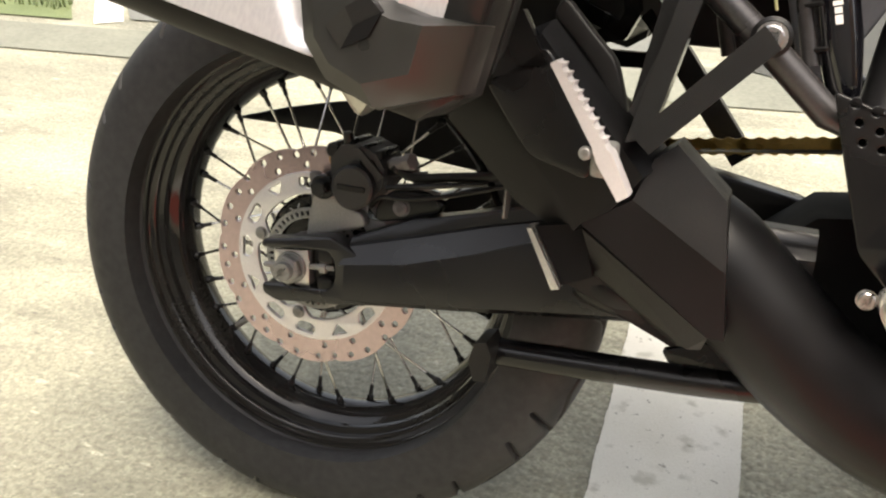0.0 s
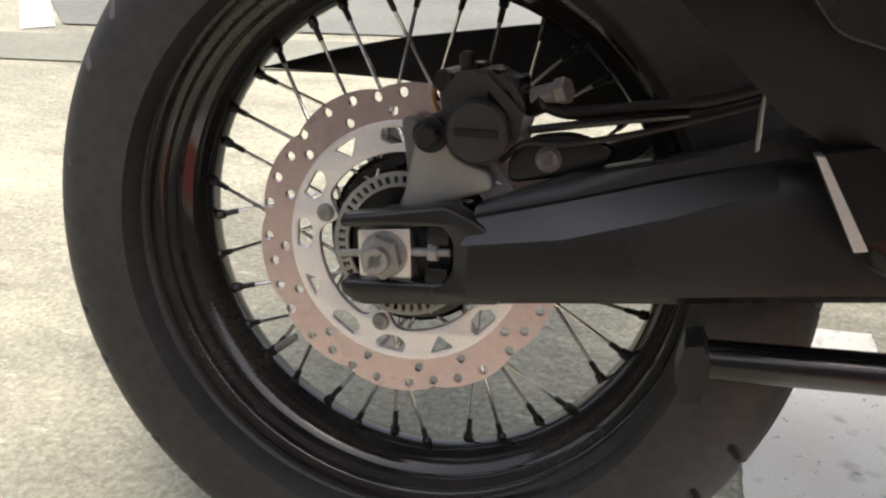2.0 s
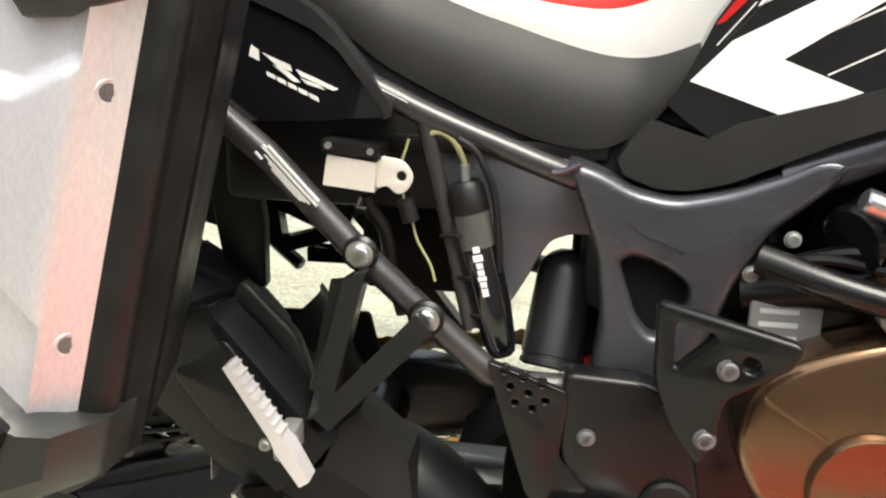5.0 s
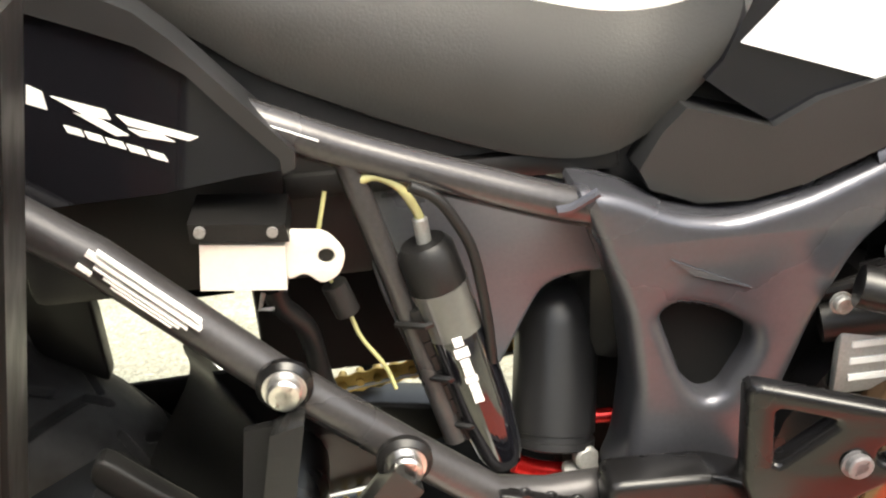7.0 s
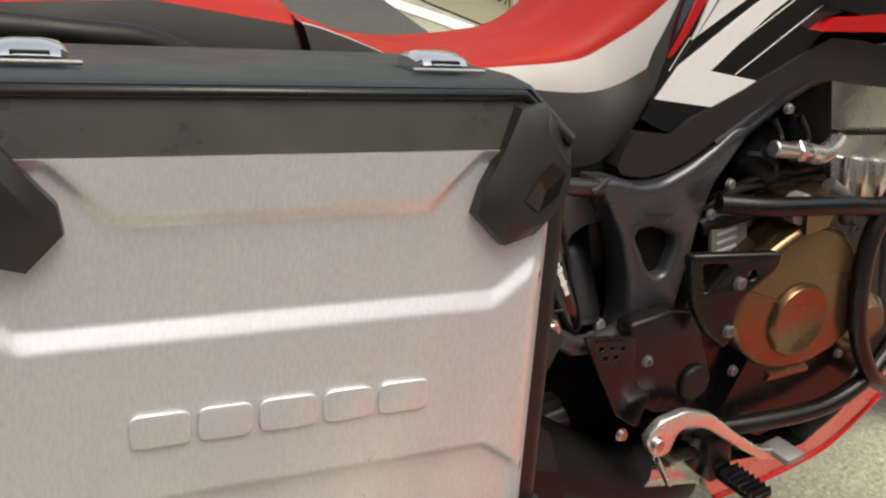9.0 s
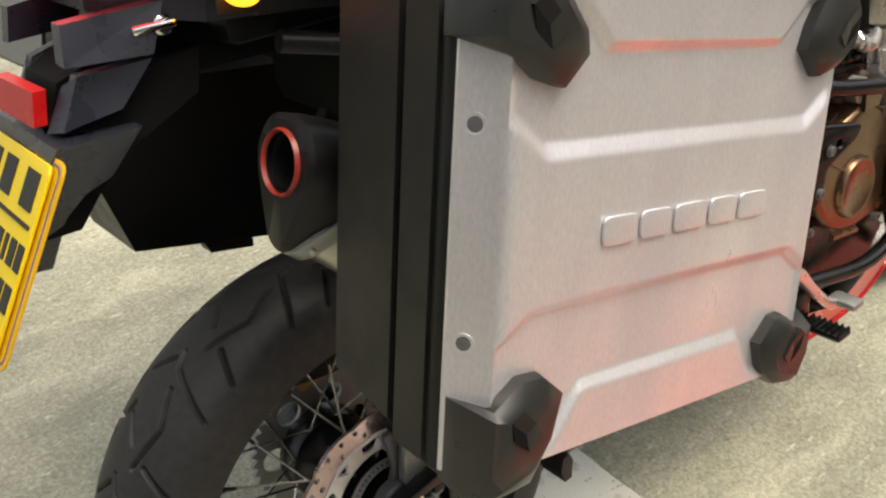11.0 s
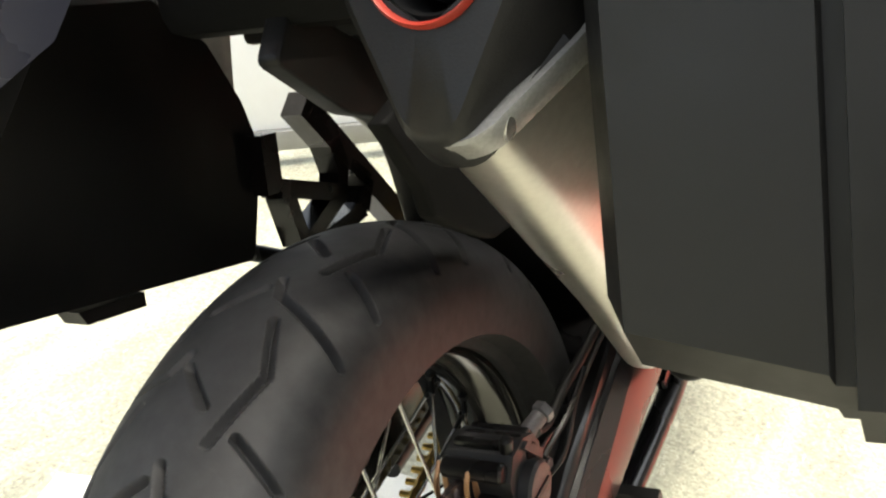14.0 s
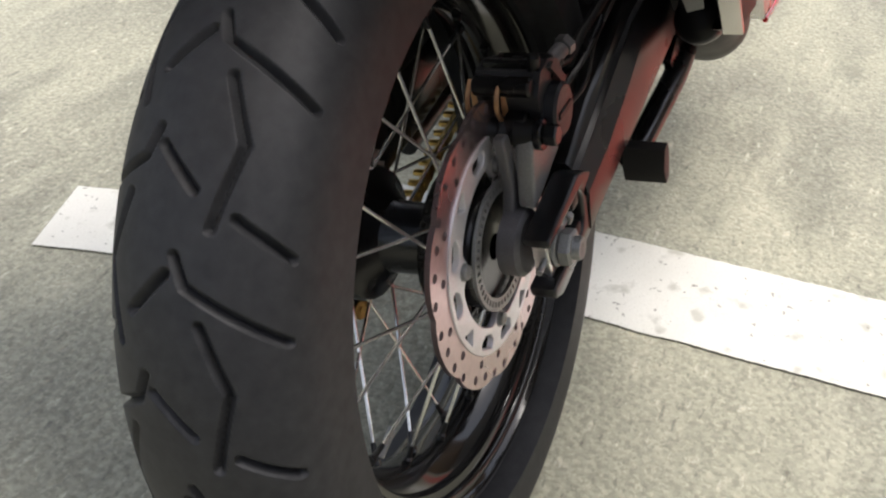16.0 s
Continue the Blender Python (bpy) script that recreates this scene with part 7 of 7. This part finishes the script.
# ---- what stands round the parking bay, and unseen walls added for the light ----
def strips():
    """The flat strips of ground beyond the pale bay."""
    sheet("pavement", [(-9, 0.80), (-1.45, 1.535), (0.4, 1.725), (0.9, 1.80), (0.35, 2.08), (-1.75, 1.80), (-9, 1.1)], 0.005, STRIP, "greenish grey tarmac strip along the bay", "pavement")
    sheet("ground", [(-9, 1.2), (-1.95, 1.86), (-3.4, 3.6), (-9, 6)], 0.006, LAWN, "bright green lawn beyond the path", "lawn")
    sheet("road", [(-1.75, 1.93), (0.2, 2.12), (-1.1, 6.9), (-3.4, 6.9), (-3.2, 3.6)], 0.006, TARMAC_PALE, "grey tarmac path beyond the bay", "path")
    painted_line((-1.8, 1.87), (-3.35, 3.9), 0.1, "white painted edge line beside the lawn")
    rng = random.Random(9)
    verts, faces = [], []
    for k in range(5000):
        t = rng.random()
        x0, y0 = -2.0 - rng.random() * 2.2, 1.95 + rng.random() * 1.8
        if x0 > -1.95 - (y0 - 1.86) * 0.83 or y0 < 1.86 + (x0 + 1.95) * 0.1:
            continue
        a = rng.random() * 6.283
        h, w = 0.03 + rng.random() * 0.06, 0.003 + rng.random() * 0.004
        i = len(verts)
        sx, sy = -math.sin(a) * w, math.cos(a) * w
        verts += [(x0 - sx, y0 - sy, 0.004), (x0 + sx, y0 + sy, 0.004), (x0 + h * 0.4 * math.cos(a), y0 + h * 0.4 * math.sin(a), h)]
        faces += [(i, i + 1, i + 2)]
    me = bpy.data.meshes.new("grass")
    me.from_pydata(verts, [], faces)
    tagged(part("grass", me, LAWN, None), "short bright green lawn grass", "grass", kind="stuff")


LAWN = material("pale lawn green", (0.14, 0.19, 0.07), 0.7, vary=0.3, grain=12, bump=0.2, stain=(0.22, 0.26, 0.12))
TARMAC_PALE = material("grey path tarmac", (0.16, 0.165, 0.15), 0.85, vary=0.2, grain=8, bump=0.4, stain=(0.22, 0.225, 0.2))
strips()


def barrier():
    """A striped safety strip on a dark block, its end only in view."""
    m = Matrix.Translation((-2.12, 1.33, 0)) @ Matrix.Rotation(radians(12), 4, "Z")
    ob = thing("safety_barrier", "dark block with a yellow and black striped edge on asphalt", "barrier", m)
    part("block", box(-0.25, 0.18, -0.08, 0.1, -0.001, 0.10, 0.012), PLASTIC, ob)
    for k in range(6):
        x = -0.25 + 0.075 * k
        part("stripe", prism([(x, -0.092, 0.005), (x + 0.06, -0.092, 0.005), (x + 0.075, -0.092, 0.055), (x + 0.015, -0.092, 0.055)], [(x, -0.078, 0.005), (x + 0.06, -0.078, 0.005), (x + 0.075, -0.078, 0.055), (x + 0.015, -0.078, 0.055)], 0.001), YELLOW if k % 2 else INK, ob)


barrier()


def hazard_strip():
    """A worn yellow and black edge where the red surface begins."""
    a, b = Vector((1.82, 0.02)), Vector((1.895, -0.34))
    d = (b - a) / 7
    n = Vector((-d.y, d.x)).normalized() * 0.022
    for k in range(7):
        p, q = a + d * (k + 0.04), a + d * (k + 0.96)
        sheet("painted_line", [tuple(p - n), tuple(q - n), tuple(q + n), tuple(p + n)], 0.009, INK if k % 2 else YELLOW, "worn yellow and black edge marking", "road marking")


hazard_strip()


def rear_wall():
    # unseen wall, added to cut the low sky light on upright faces
    tagged(part("unseen_wall_west", box(-9.0, 9.0, -4.5, -4.25, -0.01, 3.4, 0.02, 2), DARK_RENDER, None), "unseen tall pale wall added to hold back low sky light", "wall", kind="structure")


def side_wall():
    # unseen wall, added only so that rear faces reflect something dark
    tagged(part("unseen_wall_south", box(-3.85, -3.6, -4.2, 0.5, -0.01, 3.4, 0.02, 2), DARK_BRICK, None), "unseen dark brown wall added to darken reflections in rear faces", "wall", kind="structure")


def end_wall():
    # unseen wall, added to give the pannier's front strip a tan reflection
    tagged(part("unseen_wall_north", box(6.5, 6.75, -4.2, -1.4, -0.01, 3.4, 0.02, 2), TAN, None), "unseen tan wall added to tint reflections in the pannier's front strip", "wall", kind="structure")


TAN = material("tan wall render", (0.42, 0.27, 0.16), 0.85, vary=0.2, grain=5, bump=0.4)
end_wall()
DARK_BRICK = material("dark brown wall paint", (0.062, 0.053, 0.045), 0.8, vary=0.2, grain=5, bump=0.4)
side_wall()
DARK_RENDER = material("pale wall render", (0.34, 0.32, 0.29), 0.85, vary=0.2, grain=5, bump=0.4)
rear_wall()


def sign_board():
    a, b = Vector((1.32, 1.36, 0)), Vector((1.98, 0.62, 0))
    d = (b - a).normalized()
    n = Vector((d.y, -d.x, 0))
    m = Matrix.Identity(4)
    m.col[0], m.col[1], m.col[3] = (*d, 0), (*(-n), 0), (*a, 1)
    m.col[2] = (0, 0, 1, 0)
    L = (b - a).length
    ob = thing("sign_board", "white board with small dark print standing on the asphalt", "sign board", m)
    part("panel", box(0, L, -0.012, 0.012, 0.10, 0.95, 0.004), VAN, ob, "plain white panel")
    part("base_rail", box(-0.02, L + 0.02, -0.03, 0.03, 0.045, 0.10, 0.004), DULL, ob, "grey metal base rail")
    for x in (0.05, L - 0.05):
        part("foot", box(x - 0.03, x + 0.03, -0.12, 0.12, -0.002, 0.045, 0.004), PLASTIC, ob)
    for k, w in enumerate((0.012, 0.010, 0.004, 0.012, 0.010)):
        part("print_bar", box(0.08 + 0.02 * k, 0.08 + 0.02 * k + w, -0.0145, -0.011, 0.375, 0.40, 0.0), INK, ob)


sign_board()


def surroundings():
    sheet("road", [(0.35, 2.1), (0.9, 1.75), (1.48, 1.62), (1.48, 2.6), (0.4, 7.0), (-1.0, 7.0)], 0.006, TARMAC, "dark grey tarmac lane behind the parking bay", "road")
    sheet("verge", [(1.72, 2.0), (2.9, -0.6), (9, 0.5), (9, 9), (0.9, 9), (0.6, 7.0)], 0.008, SOIL, "dry pale verge at the road's edge", "verge")
    rng = random.Random(4)
    verts, faces = [], []
    for k in range(5200):
        t = rng.random()
        x0 = 1.86 + rng.random() ** 1.3 * 1.6
        y0 = 1.7 + t * 2.4
        if x0 < 2.62 - 0.42 * y0 + 0.35 + 0.05 * noise.noise((x0 * 4, y0 * 4, 0)) - 0.2:
            continue
        a = rng.random() * 6.283
        h, w = 0.05 + rng.random() * 0.11, 0.003 + rng.random() * 0.003
        lx, ly = math.cos(a) * h * 0.5 * rng.random(), math.sin(a) * h * 0.5 * rng.random()
        i = len(verts)
        sx, sy = -math.sin(a) * w, math.cos(a) * w
        verts += [(x0 - sx, y0 - sy, 0.005), (x0 + sx, y0 + sy, 0.005), (x0 + lx * 0.4 + sx * 0.7, y0 + ly * 0.4 + sy * 0.7, h * 0.6), (x0 + lx * 0.4 - sx * 0.7, y0 + ly * 0.4 - sy * 0.7, h * 0.6), (x0 + lx, y0 + ly, h)]
        faces += [(i, i + 1, i + 2, i + 3), (i + 3, i + 2, i + 4)]
    me = bpy.data.meshes.new("grass")
    me.from_pydata(verts, [], faces)
    tagged(part("grass", me, GRASS, None), "tufts of green grass on the dry verge", "grass", kind="stuff")


TARMAC = material("dark tarmac", (0.06, 0.062, 0.056), 0.85, vary=0.2, grain=10, bump=0.5, stain=(0.085, 0.086, 0.075))
surroundings()
